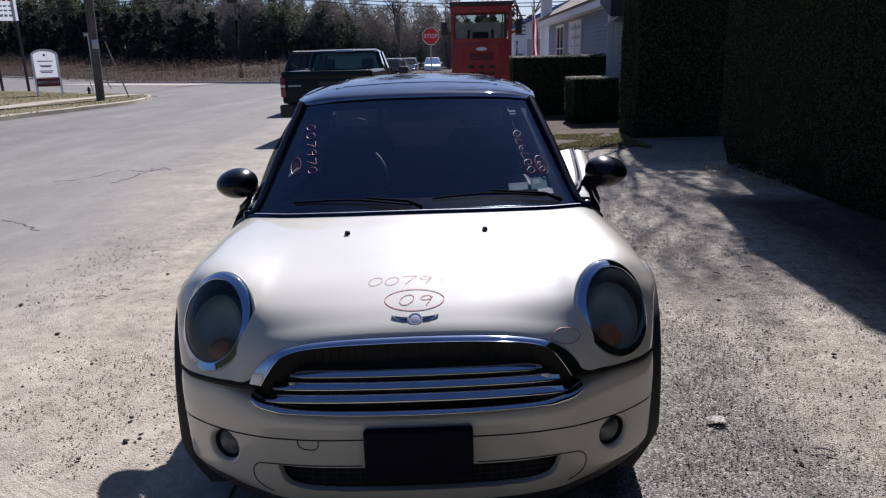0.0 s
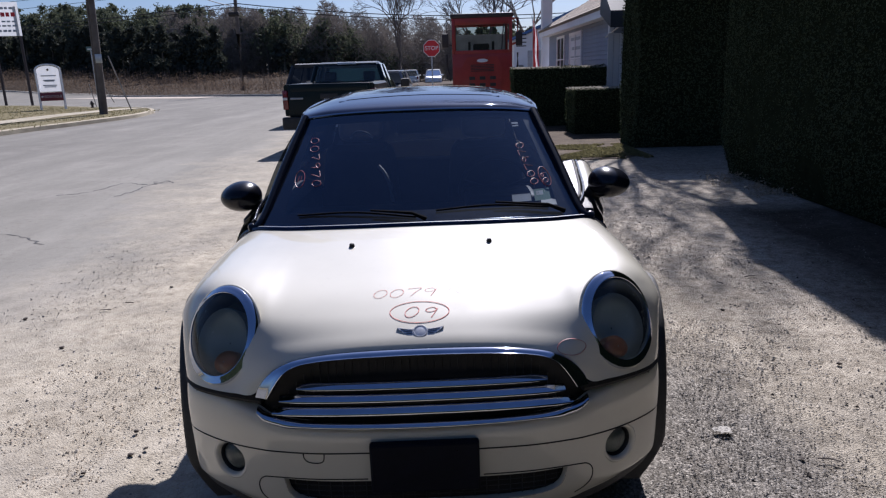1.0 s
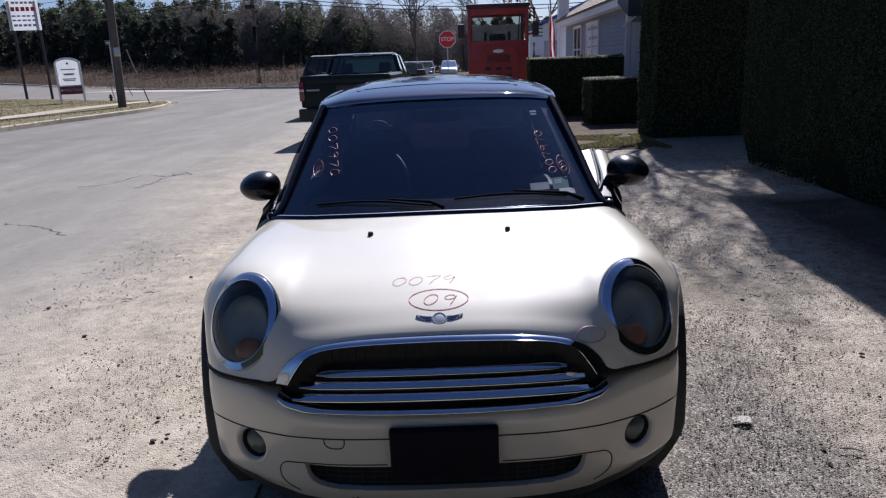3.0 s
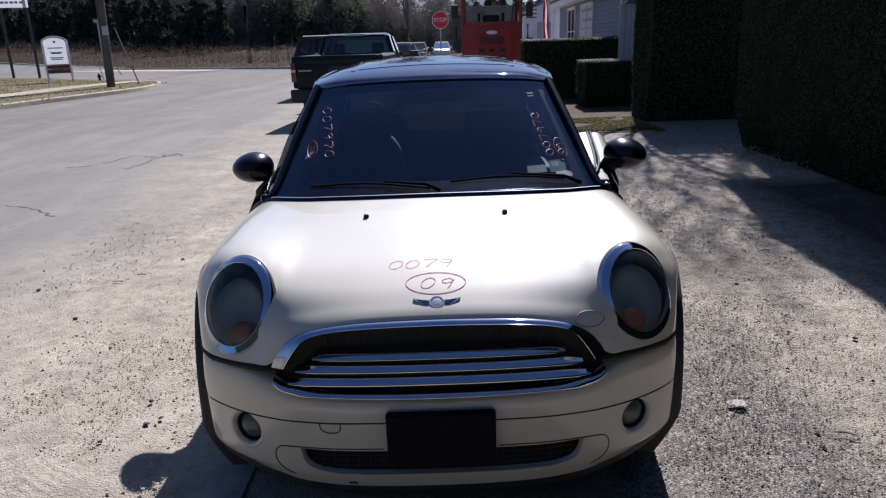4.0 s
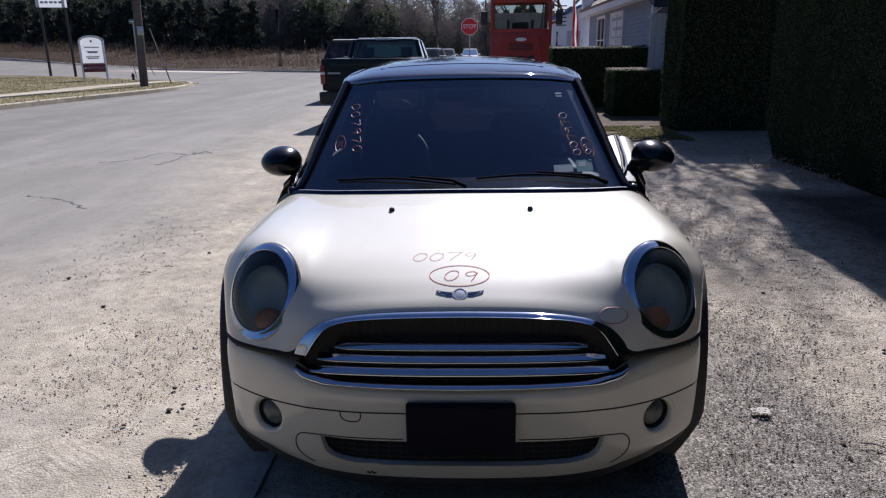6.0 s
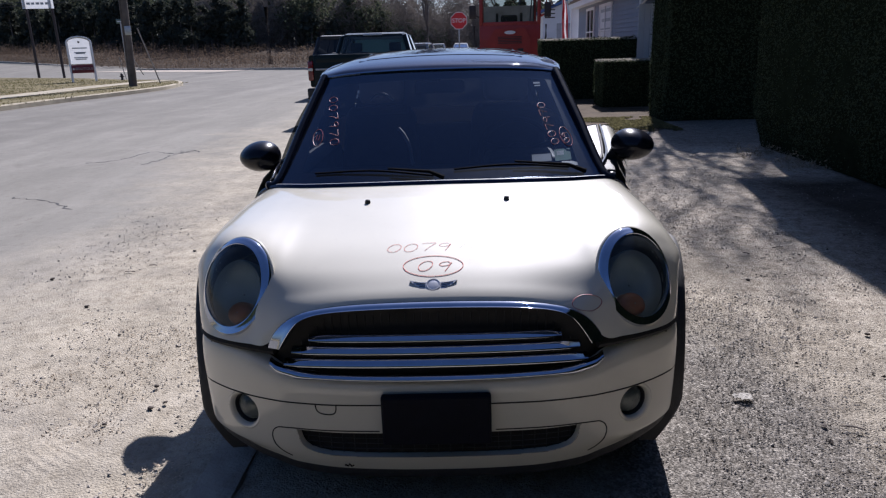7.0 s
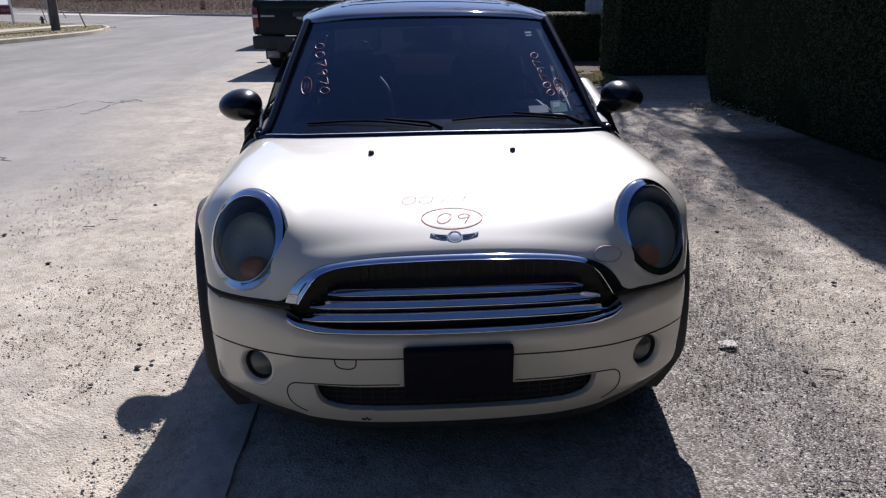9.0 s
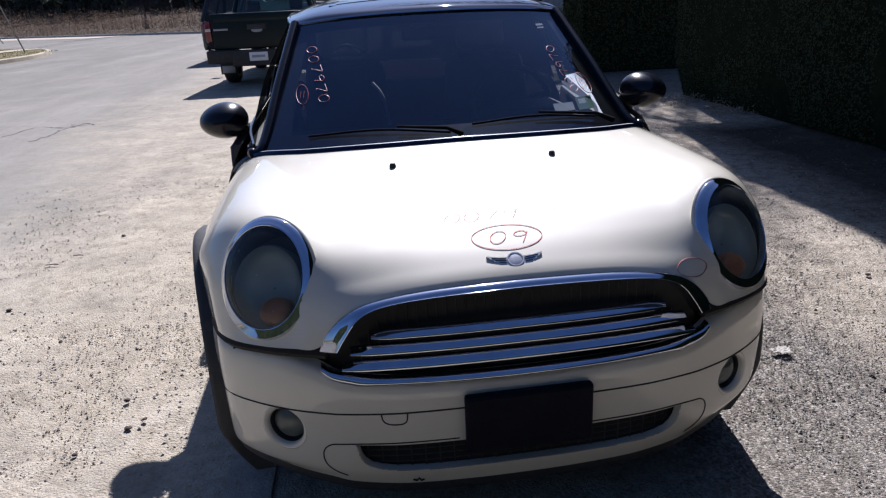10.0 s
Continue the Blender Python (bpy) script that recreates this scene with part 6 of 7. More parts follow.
    ob = part("crown", tw, M_TWIG, th)
    ob["kind"] = "stuff"
    return th


bare_tree("bare_tree", "large leafless tree beyond the crossing", -4.2, 78, 14.0, 3, trunk=0.20, levels=8, spread=0.72)
bare_tree("bare_tree", "leafless tree behind the red machine", 3.6, 52, 9.5, 8, trunk=0.15, levels=7)
bare_tree("bare_tree", "leafless tree behind the white building", 7.4, 56, 11.0, 11, trunk=0.17, levels=7)
bare_tree("bare_tree", "leafless tree standing behind the tall hedge", 4.9, 15.3, 10.2, 21, trunk=0.115, spread=0.62, levels=7)
bare_tree("bare_tree", "small leafless tree standing behind the tall hedge", 5.6, 15.1, 9.8, 35, trunk=0.10, spread=0.62, levels=7)


# ---- woods and brush ----
def conifers(name, label, places, mat, dens, leaf, low=0.10):
    """Far trees as one mass: trunks, and tiers of small ragged tufts with gaps between."""
    P, S = [], []
    trunks = bmesh.new()
    for x, y, h, w in places:
        z0 = rise(x, y)
        tube(trunks, [(x, y, z0), (x + rng.normal() * 0.2, y, z0 + h * 0.92)], [0.15, 0.03], 5, caps=False)
        # each crown: a score of boughs, each a flattish spray of needles
        nb = int(rng.integers(16, 26))
        t = rng.random(nb) ** 0.75
        a = rng.uniform(0, 6.28, nb)
        reach = w * (1 - t) ** 0.55 * rng.uniform(0.25, 1.0, nb)
        cx, cy, cz = x + reach * np.cos(a), y + reach * np.sin(a), z0 + h * (low + (0.97 - low) * t)
        n = int(dens * h * w)
        k = rng.integers(0, nb, n)
        sp = w * 0.26 * (1.1 - 0.7 * t[k])
        P.append(np.stack([cx[k] + rng.normal(size=n) * sp, cy[k] + rng.normal(size=n) * sp, np.maximum(z0 + 0.2, cz[k] + rng.normal(size=n) * sp * 0.65)], 1))
        S.append(leaf * rng.uniform(0.6, 1.3, n))
    P, S = np.concatenate(P), np.concatenate(S)
    ob = cloud(name, P, None, np.array(S), mat, rng, label, "woods")
    tk = finish("trunks", trunks, M_BARK)
    tk.parent = ob
    tk["kind"] = "stuff"
    return ob


def top_line(x):
    return float(np.interp(x, [-90, -60, -40, -21, -12, -6, 0], [12.5, 11.5, 11.3, 10.2, 8.6, 6.6, 5.2]))


def setback(x):
    return float(np.interp(x, [-80, -42, -30], [24, 11, 0]))


pl = []
for i in range(420):
    x = rng.uniform(-98, -4)
    y = rng.uniform(86, 104) + setback(x)
    pl.append((x, y, max(3.5, top_line(x * 95 / y) * rng.uniform(0.66, 1.0) * y / 95 - 1.3), rng.uniform(1.8, 3.2)))
conifers("pine_woods", "far pine woods, ragged dark green crowns against the sky", pl, M_PINE, 30, 0.17, 0.35)
pl = [(x + rng.uniform(-0.6, 0.6), 80 + rng.uniform(-1.5, 1.5) + setback(x), rng.uniform(5.0, 6.4) * (1 + setback(x) / 90), rng.uniform(1.3, 1.9)) for x in np.arange(-98, -25, 0.8)]
conifers("cedar_row", "dense row of nearly black evergreens before the woods", pl, M_CEDAR, 150, 0.20, 0.0)
pl = [(x + rng.uniform(-0.5, 0.5), 102 + rng.uniform(-1, 1), rng.uniform(3.2, 4.6), rng.uniform(1.4, 2.0)) for x in np.arange(-34, -11, 0.9)]
conifers("evergreen_scrub", "low dark evergreens standing behind the bare woods", pl, M_CEDAR, 110, 0.22, 0.0)
pl = [(rng.uniform(-19, -9), rng.uniform(84, 96), rng.uniform(3.0, 5.5), rng.uniform(1.5, 2.4)) for _ in range(9)]
conifers("evergreen_scrub", "lower dark evergreens beside the far road", pl, M_CEDAR, 70, 0.24, 0.02)
pl = [(rng.uniform(5, 44), rng.uniform(98, 128), rng.uniform(5, 9), rng.uniform(1.5, 2.6)) for _ in range(110)] + [(rng.uniform(-14, 5), rng.uniform(104, 128), rng.uniform(2.2, 4.2), rng.uniform(1.2, 2.0)) for _ in range(40)]
conifers("pine_woods", "distant trees beyond the end of the street", pl, M_PINE, 40, 0.26)
P, S = [], []
for _ in range(95000):
    x = rng.uniform(-88, -6.5)
    base = float(np.interp(x, [-120, -60, -31, -18.2, -12.7, -7.5], [115, 82, 64.2, 55.4, 51.6, 48.2])) + 1.2
    y = base - 0.4 + 16 * rng.random() ** 1.9
    h = 2.1 * (0.65 + 0.5 * noise.noise((x * 0.35, y * 0.35, 4))) + 0.25 * noise.noise((x * 1.7, y * 1.7, 8))
    P.append((x, y, rise(x, y) + max(0.05, h) * rng.random() ** 0.95))
    S.append(rng.uniform(0.04, 0.10))
cloud("brush", P, np.tile((1.0, 0.3, 0.0), (len(P), 1)), np.array(S), M_BRUSH, rng, "dry brown brush and reeds along the far road", "brush", aspect=0.45, jitter=0.8)
bm = bmesh.new()
for _ in range(500):
    x = rng.uniform(-60, -7)
    y = float(np.interp(x, [-120, -60, -31, -18.2, -12.7, -7.5], [115, 82, 64.2, 55.4, 51.6, 48.2])) + rng.uniform(3, 14)
    hh = rng.uniform(0.9, 2.3)
    z0 = rise(x, y)
    tube(bm, [(x, y, z0), (x + rng.uniform(-0.25, 0.25), y, z0 + hh)], [0.025, 0.008], 3, caps=False)
tagged(finish("dead_stems", bm, M_TWIG), "thin dead stems standing in the brush", "brush", kind="stuff")

# bare woods: a grey haze of fine twigs behind the far road
P, S = [], []
for _ in range(170):
    x, y = rng.uniform(-34, 3), rng.uniform(86, 98)
    h, w = rng.uniform(4.5, 8.5), rng.uniform(1.2, 2.4)
    n = 330
    t = rng.random(n) ** 0.7
    a, r = rng.uniform(0, 6.28, n), w * np.sqrt(rng.random(n)) * np.sin(np.clip(t, 0.12, 1) * 2.9)
    P.append(np.stack([x + r * np.cos(a), y + r * np.sin(a), rise(x, y) + 0.3 + h * t], 1))
    S.append(rng.uniform(0.20, 0.5, n))
P = np.concatenate(P)
cloud("bare_woods", P, np.tile((0.0, -1.0, 0.0), (len(P), 1)), np.concatenate(S), M_BAREWOOD, rng, "grey-brown bare woods beyond the crossing", "woods", aspect=0.14, jitter=0.35)
# ---- poles, wires and signs ----
def strut(name, pts, r, mat, parent, n=10, label=""):
    bm = bmesh.new()
    tube(bm, pts, r, n)
    return part(name, bm, mat, parent, label)


up_ = thing("utility_pole", "weathered wooden utility pole at the street corner", "utility pole", pose(-13.87, 27.15, 0.13))
strut("pole", [(0, 0, -0.1), (0.13, 0, 4), (0.34, 0, 10.5)], [0.135, 0.12, 0.10], M_POLE, up_, 14)
strut("cable_conduit", [(-0.20, 0.16, 0.0), (-0.10, 0.18, 4), (0.10, 0.18, 9)], [0.085, 0.08, 0.075], M_POLE, up_, 10, "grey second pole strapped to the first")
strut("crossarm", [(-0.9, 0, 9.6), (1.5, 0, 9.6)], 0.06, M_POLE, up_, 6)
bm = bmesh.new()
box(bm, 0.05, 0.32, -0.21, -0.19, 2.05, 2.40, 0.01)
part("pole_tag", bm, M_STEEL, up_)
u2 = thing("utility_pole", "slim weathered utility pole on the far roadside", "utility pole", pose(-16.8, 58.5, rise(-16.8, 58.5)))
strut("pole", [(0, 0, -0.1), (0.0, 0, 5), (0.05, 0, 10.2)], [0.19, 0.165, 0.13], M_POLE, u2, 12)
strut("crossarm", [(-1.0, 0, 9.4), (1.0, 0, 9.4)], 0.06, M_POLE, u2, 6)
bm = bmesh.new()
lathe(bm, [(0.18, 0), (0.2, 0.1), (0.2, 0.75), (0.16, 0.85)], 14, pose(-0.6, 0, 6.6, 0, 90, 0))
part("cable_splice_case", bm, M_WIRE, u2)
u3 = thing("utility_pole", "distant utility pole by the street", "utility pole", pose(15.0, 62, 0))
strut("pole", [(0, 0, -0.1), (0.0, 0, 5), (0.05, 0, 9.6)], [0.17, 0.15, 0.12], M_POLE, u3, 10)


def wire(a, b, sag, r=0.022):
    a, b = Vector(a), Vector(b)
    pts = [a.lerp(b, t) - Vector((0, 0, sag * 4 * t * (1 - t))) for t in np.linspace(0, 1, 17)]
    bm = bmesh.new()
    tube(bm, pts, r, 4)
    tagged(finish("overhead_cable", bm, M_WIRE), "black overhead cable slung between poles", "cable", group="overhead cables")


for dz, r_ in ((9.35, 0.02), (8.6, 0.02), (7.0, 0.035), (6.7, 0.03)):
    wire((-16.8, 58.5, dz + 0.45), (15.0, 62, dz - 0.7), 0.7, r_)
    wire((-90, 88, dz + 1.0), (-16.8, 58.5, dz + 0.45), 0.9, r_)
wire((-13.6, 27.15, 8.9), (-16.8, 58.5, 8.2), 0.5)
wire((-13.6, 27.15, 7.0), (-16.8, 58.5, 7.2), 0.5, 0.03)

# leaning posts and a dead stake
for nm, lb, a, b, r_ in (("leaning_post", "thin grey post leaning beside the kerb", (-13.9, 29.8, 0.1), (-14.62, 29.8, 2.55), 0.030), ("leaning_post", "thin wooden stake leaning in the verge", (-16.6, 34.0, 0.4), (-17.45, 34.0, 2.05), 0.022), ("leaning_post", "short stake standing in the verge", (-20.5, 40.0, 0.0), (-20.75, 40.0, 1.35), 0.025)):
    bm = bmesh.new()
    tube(bm, [a, b], r_, 8)
    tagged(finish(nm, bm, M_GREYWOOD), lb, "post")
# hydrant
hy = thing("fire_hydrant", "small dark fire hydrant on the verge", "fire hydrant", pose(-18.2, 34.9, 0.13) @ Matrix.Diagonal((0.7, 0.7, 0.62, 1)))
bm = bmesh.new()
lathe(bm, [(0.13, 0), (0.13, 0.05), (0.095, 0.06), (0.09, 0.42), (0.11, 0.44), (0.10, 0.50), (0.05, 0.58), (0.02, 0.60)], 16)
part("barrel", bm, M_DARKSTEEL, hy)
for sx in (-1, 1):
    bm = bmesh.new()
    lathe(bm, [(0.05, 0), (0.05, 0.08), (0.03, 0.1)], 10, pose(sx * 0.08, 0, 0.33, 0, sx * 90, 0))
    part("outlet_cap", bm, M_DARKSTEEL, hy)

# street-name sign
sn = thing("street_sign", "small green street-name sign on a slim post", "street sign", pose(-17.50, 34.2, 0.0))
strut("post", [(0, 0, 0), (0, 0, 3.05)], 0.03, M_STEEL, sn, 8)
bm = bmesh.new()
box(bm, -0.22, 0.22, -0.012, 0.012, 2.95, 3.17, 0.01)
part("sign_plate", bm, M_SIGNGREEN, sn)
bm = bmesh.new()
box(bm, -0.16, 0.16, -0.016, -0.0125, 3.03, 3.08)
part("lettering_bar", bm, M_SIGNWHITE, sn, smooth=False)

# boutique sign
M_ACRYLIC = bpy.data.materials.new("backlit_acrylic")
nt_, b_ = nodes_of(M_ACRYLIC)
b_.inputs["Base Color"].default_value = (0.78, 0.79, 0.80, 1)
tl_ = nt_.nodes.new("ShaderNodeBsdfTranslucent")
nt_.links.new(ramp(nt_, noise_tex(nt_, 3.0), [(0.3, (0.42, 0.44, 0.46)), (0.7, (0.52, 0.53, 0.55))]), tl_.inputs[0])
mx_ = nt_.nodes.new("ShaderNodeMixShader")
mx_.inputs[0].default_value = 0.55
nt_.links.new(b_.outputs[0], mx_.inputs[1])
nt_.links.new(tl_.outputs[0], mx_.inputs[2])
nt_.links.new(mx_.outputs[0], nt_.nodes["Material Output"].inputs[0])
bs = thing("shop_sign", "white arched shop sign with a maroon panel, on two posts", "sign", pose(-19.85, 34.2, 0.10, 0, 0, 24) @ Matrix.Diagonal((0.86, 1, 0.95, 1)))
for sx in (-0.64, 0.64):
    strut("post", [(sx, 0, -0.1), (sx, 0, 2.15)], 0.065, M_SIGNWHITE, bs, 4)
bm = bmesh.new()
arcp = [(-0.60, 0.98), (0.60, 0.98), (0.60, 2.08)] + [(0.60 * math.cos(a), 2.08 + 0.27 * math.sin(a)) for a in np.linspace(0.25, math.pi - 0.25, 12)] + [(-0.60, 2.08)]
vs_ = [bm.verts.new((p[0], -0.012, p[1])) for p in arcp]
bm.faces.new(vs_)
part("sign_panel", bm, M_ACRYLIC, bs, smooth=False)
bm = bmesh.new()
tube(bm, [(0.66 * math.cos(a), 0, 2.10 + 0.30 * math.sin(a)) for a in np.linspace(0, math.pi, 16)], 0.045, 6)
part("arch_frame", bm, M_SIGNWHITE, bs)
bm = bmesh.new()
box(bm, -0.60, 0.60, -0.03, 0.03, 0.50, 0.93, 0.006)
part("lower_panel", bm, M_SIGNMAROON, bs)
text_mesh("BOUTIQUE", 0.19, 0.004, M_ACRYLIC, bs, "lettering", pose(0.10, -0.034, 0.72, 90))
bm = bmesh.new()
poly_prism(bm, [(-0.56, 0.72), (-0.48, 0.79), (-0.48, 0.745), (-0.41, 0.745), (-0.41, 0.695), (-0.48, 0.695), (-0.48, 0.65)], -0.036, -0.030)
part("arrow", bm, M_SIGNWHITE, bs, smooth=False)
for z, w in ((1.78, 0.80), (1.55, 0.62), (1.50, 0.5), (1.28, 0.72), (1.20, 0.6)):
    bm = bmesh.new()
    box(bm, -w / 2, w / 2, -0.030, -0.025, z, z + 0.055)
    part("lettering_bar", bm, M_SIGNGREY, bs, smooth=False)
bm = bmesh.new()
lathe(bm, [(0.06, 0), (0.06, 0.01)], 12, pose(0, -0.025, 2.12, 90))
part("emblem", bm, M_DARKSTEEL, bs)

# translucent pane for the red machine's cab, added so its window looks bright
M_PALEPANE = bpy.data.materials.new("pale_translucent_sheet")
nt_, b_ = nodes_of(M_PALEPANE)
b_.inputs["Base Color"].default_value = (0.45, 0.47, 0.48, 1)
tl_ = nt_.nodes.new("ShaderNodeBsdfTranslucent")
nt_.links.new(ramp(nt_, noise_tex(nt_, 4.0), [(0.3, (0.13, 0.14, 0.145)), (0.7, (0.20, 0.21, 0.22))]), tl_.inputs[0])
mx_ = nt_.nodes.new("ShaderNodeMixShader")
mx_.inputs[0].default_value = 0.75
nt_.links.new(b_.outputs[0], mx_.inputs[1])
nt_.links.new(tl_.outputs[0], mx_.inputs[2])
nt_.links.new(mx_.outputs[0], nt_.nodes["Material Output"].inputs[0])
# tall two-post board
tb = thing("post_sign", "white notice board with red lettering on tall dark posts", "sign", pose(-28.1, 45.0, rise(-28.1, 45) + 0.1, 0, 0, 14))
for sx in (-0.78, 0.78):
    strut("post", [(sx, 0, -0.2), (sx, 0, 6.3)], 0.09, M_DARKSTEEL, tb, 8)
bm = bmesh.new()
grid_mesh(bm, np.array([[(-0.95, -0.155, 4.4), (0.95, -0.155, 4.4)], [(-0.95, -0.155, 6.5), (0.95, -0.155, 6.5)]]))
part("board", bm, M_ACRYLIC, tb)
for z, hgt, w, mt in ((6.05, 0.14, 1.3, M_SIGNGREY), (5.60, 0.26, 1.5, M_SIGNRED), (5.25, 0.10, 1.5, M_SIGNGREY), (4.98, 0.10, 1.5, M_SIGNGREY), (4.65, 0.14, 1.4, M_SIGNGREY)):
    for k in range(5):
        bm = bmesh.new()
        wx = w / 5
        box(bm, -w / 2 + k * wx + 0.03, -w / 2 + (k + 1) * wx - 0.03 * (k % 2 + 1), -0.165, -0.158, z, z + hgt)
        part("lettering_bar", bm, mt, tb, smooth=False)

# stop sign
ss = thing("stop_sign", "red octagonal stop sign on a steel post", "stop sign", pose(-0.26, 31.0, 0))
strut("post", [(0, 0.03, 0), (0, 0.03, 2.9)], 0.03, M_STEEL, ss, 8)
bm = bmesh.new()
poly_prism(bm, [(0.40 * math.cos(a), 2.5 + 0.40 * math.sin(a)) for a in np.linspace(0, 2 * math.pi, 9)[:-1] + math.pi / 8], -0.004, 0.004)
part("border", bm, M_SIGNWHITE, ss, smooth=False)
bm = bmesh.new()
poly_prism(bm, [(0.375 * math.cos(a), 2.5 + 0.375 * math.sin(a)) for a in np.linspace(0, 2 * math.pi, 9)[:-1] + math.pi / 8], -0.009, -0.0045)
part("sign_face", bm, M_SIGNRED, ss, smooth=False)
text_mesh("STOP", 0.255, 0.003, M_SIGNWHITE, ss, "lettering", pose(0, -0.013, 2.5, 90))

# ---- vehicles further off ----
M_GREEN = pbr("dark_green_paint", (0.004, 0.012, 0.015), 0.35, var=0.15, scale=2.0, spec=0.2, wear=((0.03, 0.035, 0.035), 0.06, 6.0))
M_NAVY = pbr("navy_paint", (0.005, 0.006, 0.010), 0.5, var=0.15, coat=0.1)
M_SILVER = pbr("silver_paint", (0.30, 0.31, 0.33), 0.35, 0.3, var=0.1, coat=0.5)
M_GREYBLUE = pbr("grey_blue_paint", (0.13, 0.145, 0.18), 0.3, 0.2, var=0.1, coat=0.6)
M_WHITE = pbr("white_paint", (0.72, 0.73, 0.74), 0.35, var=0.06, coat=0.5)
M_BLUE = pbr("blue_paint", (0.05, 0.12, 0.30), 0.35, var=0.1, coat=0.5)
M_DARKGLASS = glass("tinted_window", (0.35, 0.38, 0.40), haze=0.02)
M_CABGLASS = glass("cab_window", (0.66, 0.70, 0.72), haze=0.02)
M_VANGLASS = glass("blackened_window", (0.04, 0.045, 0.05), haze=0.004)
M_LAMPCLEAR = pbr("clear_lamp", (0.6, 0.6, 0.58), 0.2, var=0.1, coat=0.5)


def hull(bm, secs, n=4):
    """A skin through cross-sections, each a list of (x, z) at one y, closed at both ends."""
    rings = [[bm.verts.new((x, y, z)) for x, z in s] for y, s in secs]
    k = len(rings[0])
    for A, B in zip(rings, rings[1:]):
        for i in range(k):
            bm.faces.new((A[i], A[(i + 1) % k], B[(i + 1) % k], B[i]))
    bm.faces.new(rings[0][::-1])
    bm.faces.new(rings[-1])


def sec(w, z0, z1, r=0.12):
    """A rounded box section."""
    return [(-w + r * 0.3, z0), (w - r * 0.3, z0), (w, z0 + r), (w, z1 - r), (w - r, z1), (-w + r, z1), (-w, z1 - r), (-w, z0 + r)]


def pickup(label, m, paint, flap=False):
    """A full-size pickup; the tailgate at y = 0, nose towards +y."""
    th = thing("pickup_truck", label, "pickup truck", m)
    W = 0.85
    bm = bmesh.new()
    for sx in (-1, 1):
        b2 = bmesh.new()
        hull(b2, [(0.02, sec(0.09, 0.72, 1.33, 0.03)), (0.5, sec(0.10, 0.66, 1.33, 0.04)), (2.06, sec(0.10, 0.64, 1.34, 0.04))])
        add(bm, b2, pose(sx * (W - 0.10), 0, 0))
    box(bm, -W + 0.15, W - 0.15, 0.05, 2.06, 0.70, 0.76, 0.01)
    box(bm, -W + 0.15, W - 0.15, 2.0, 2.06, 0.70, 1.34, 0.01)
    part("bed", bm, paint, th)
    bm = bmesh.new()
    box(bm, -0.755, 0.755, -0.02, 0.05, 0.70, 1.335, 0.018, 3)
    box(bm, -0.70, 0.70, -0.026, -0.02, 1.19, 1.30, 0.006)
    tg = part("tailgate", bm, paint, th)
    bm = bmesh.new()
    box(bm, -0.16, 0.16, -0.036, -0.022, 1.04, 1.14, 0.012)
    part("tailgate_handle", bm, M_PLASTIC, tg)
    bm = bmesh.new()
    lathe(bm, [(0.001, 0), (0.06, 0.0), (0.055, 0.008)], 18, pose(0, -0.03, 1.03, 90) @ Matrix.Diagonal((1.6, 0.7, 1, 1)), caps=False)
    part("tailgate_badge", bm, M_SIGNGREY, tg)
    bm = bmesh.new()
    box(bm, -0.72, -0.48, -0.028, -0.021, 1.04, 1.075, 0.004)
    part("lettering_bar", bm, M_SILVER, tg)
    bm = bmesh.new()
    box(bm, -0.87, -0.42, -0.16, 0.02, 0.46, 0.70, 0.03, 3)
    box(bm, 0.42, 0.87, -0.16, 0.02, 0.46, 0.70, 0.03, 3)
    box(bm, -0.45, 0.45, -0.16, 0.02, 0.40, 0.69, 0.02, 3)
    part("rear_bumper", bm, M_PLASTIC, th)
    bm = bmesh.new()
    box(bm, -0.155, 0.155, -0.176, -0.164, 0.49, 0.645, 0.004)
    part("plate", bm, M_SIGNWHITE, th, "white number plate, plain")
    bm = bmesh.new()
    box(bm, -0.11, 0.11, -0.1785, -0.1765, 0.55, 0.595)
    part("plate_bar", bm, M_SIGNGREY, th, smooth=False)
    for sx in (-1, 1):
        bm = bmesh.new()
        box(bm, min(sx * 0.765, sx * 0.868), max(sx * 0.765, sx * 0.868), -0.015, 0.12, 0.84, 1.22, 0.02, 3)
        tl = part("tail_lamp", bm, M_REDLAMP, th, "red tail lamp")
        bm = bmesh.new()
        box(bm, min(sx * 0.775, sx * 0.862), max(sx * 0.775, sx * 0.862), -0.02, -0.008, 1.03, 1.08, 0.004)
        part("reverse_lens", bm, M_LAMPCLEAR, tl)
        bm = bmesh.new()
        box(bm, min(sx * 0.58, sx * 0.86), max(sx * 0.58, sx * 0.86), 0.74, 0.755, 0.20, 0.62, 0.004)
        mf = part("mud_flap", bm, M_RUBBER, th)
        bm = bmesh.new()
        box(bm, min(sx * 0.60, sx * 0.83), max(sx * 0.60, sx * 0.83), 0.73, 0.738, 0.22, 0.36, 0.004)
        part("flap_plate", bm, M_SILVER, mf)
        for yw in (1.22, 4.45):
            wheel(th, sx * 0.735, yw, 0.385, 0.24, 0.225, sx, 6)
    bm = bmesh.new()
    hull(bm, [(2.10, sec(W, 0.60, 1.16, 0.08)), (3.7, sec(W, 0.55, 1.17, 0.08)), (4.2, sec(0.90, 0.55, 1.16, 0.1)), (5.25, sec(0.88, 0.55, 1.05, 0.12)), (5.42, sec(0.86, 0.58, 0.92, 0.14))])
    part("cab_body", bm, paint, th)
    bm = bmesh.new()
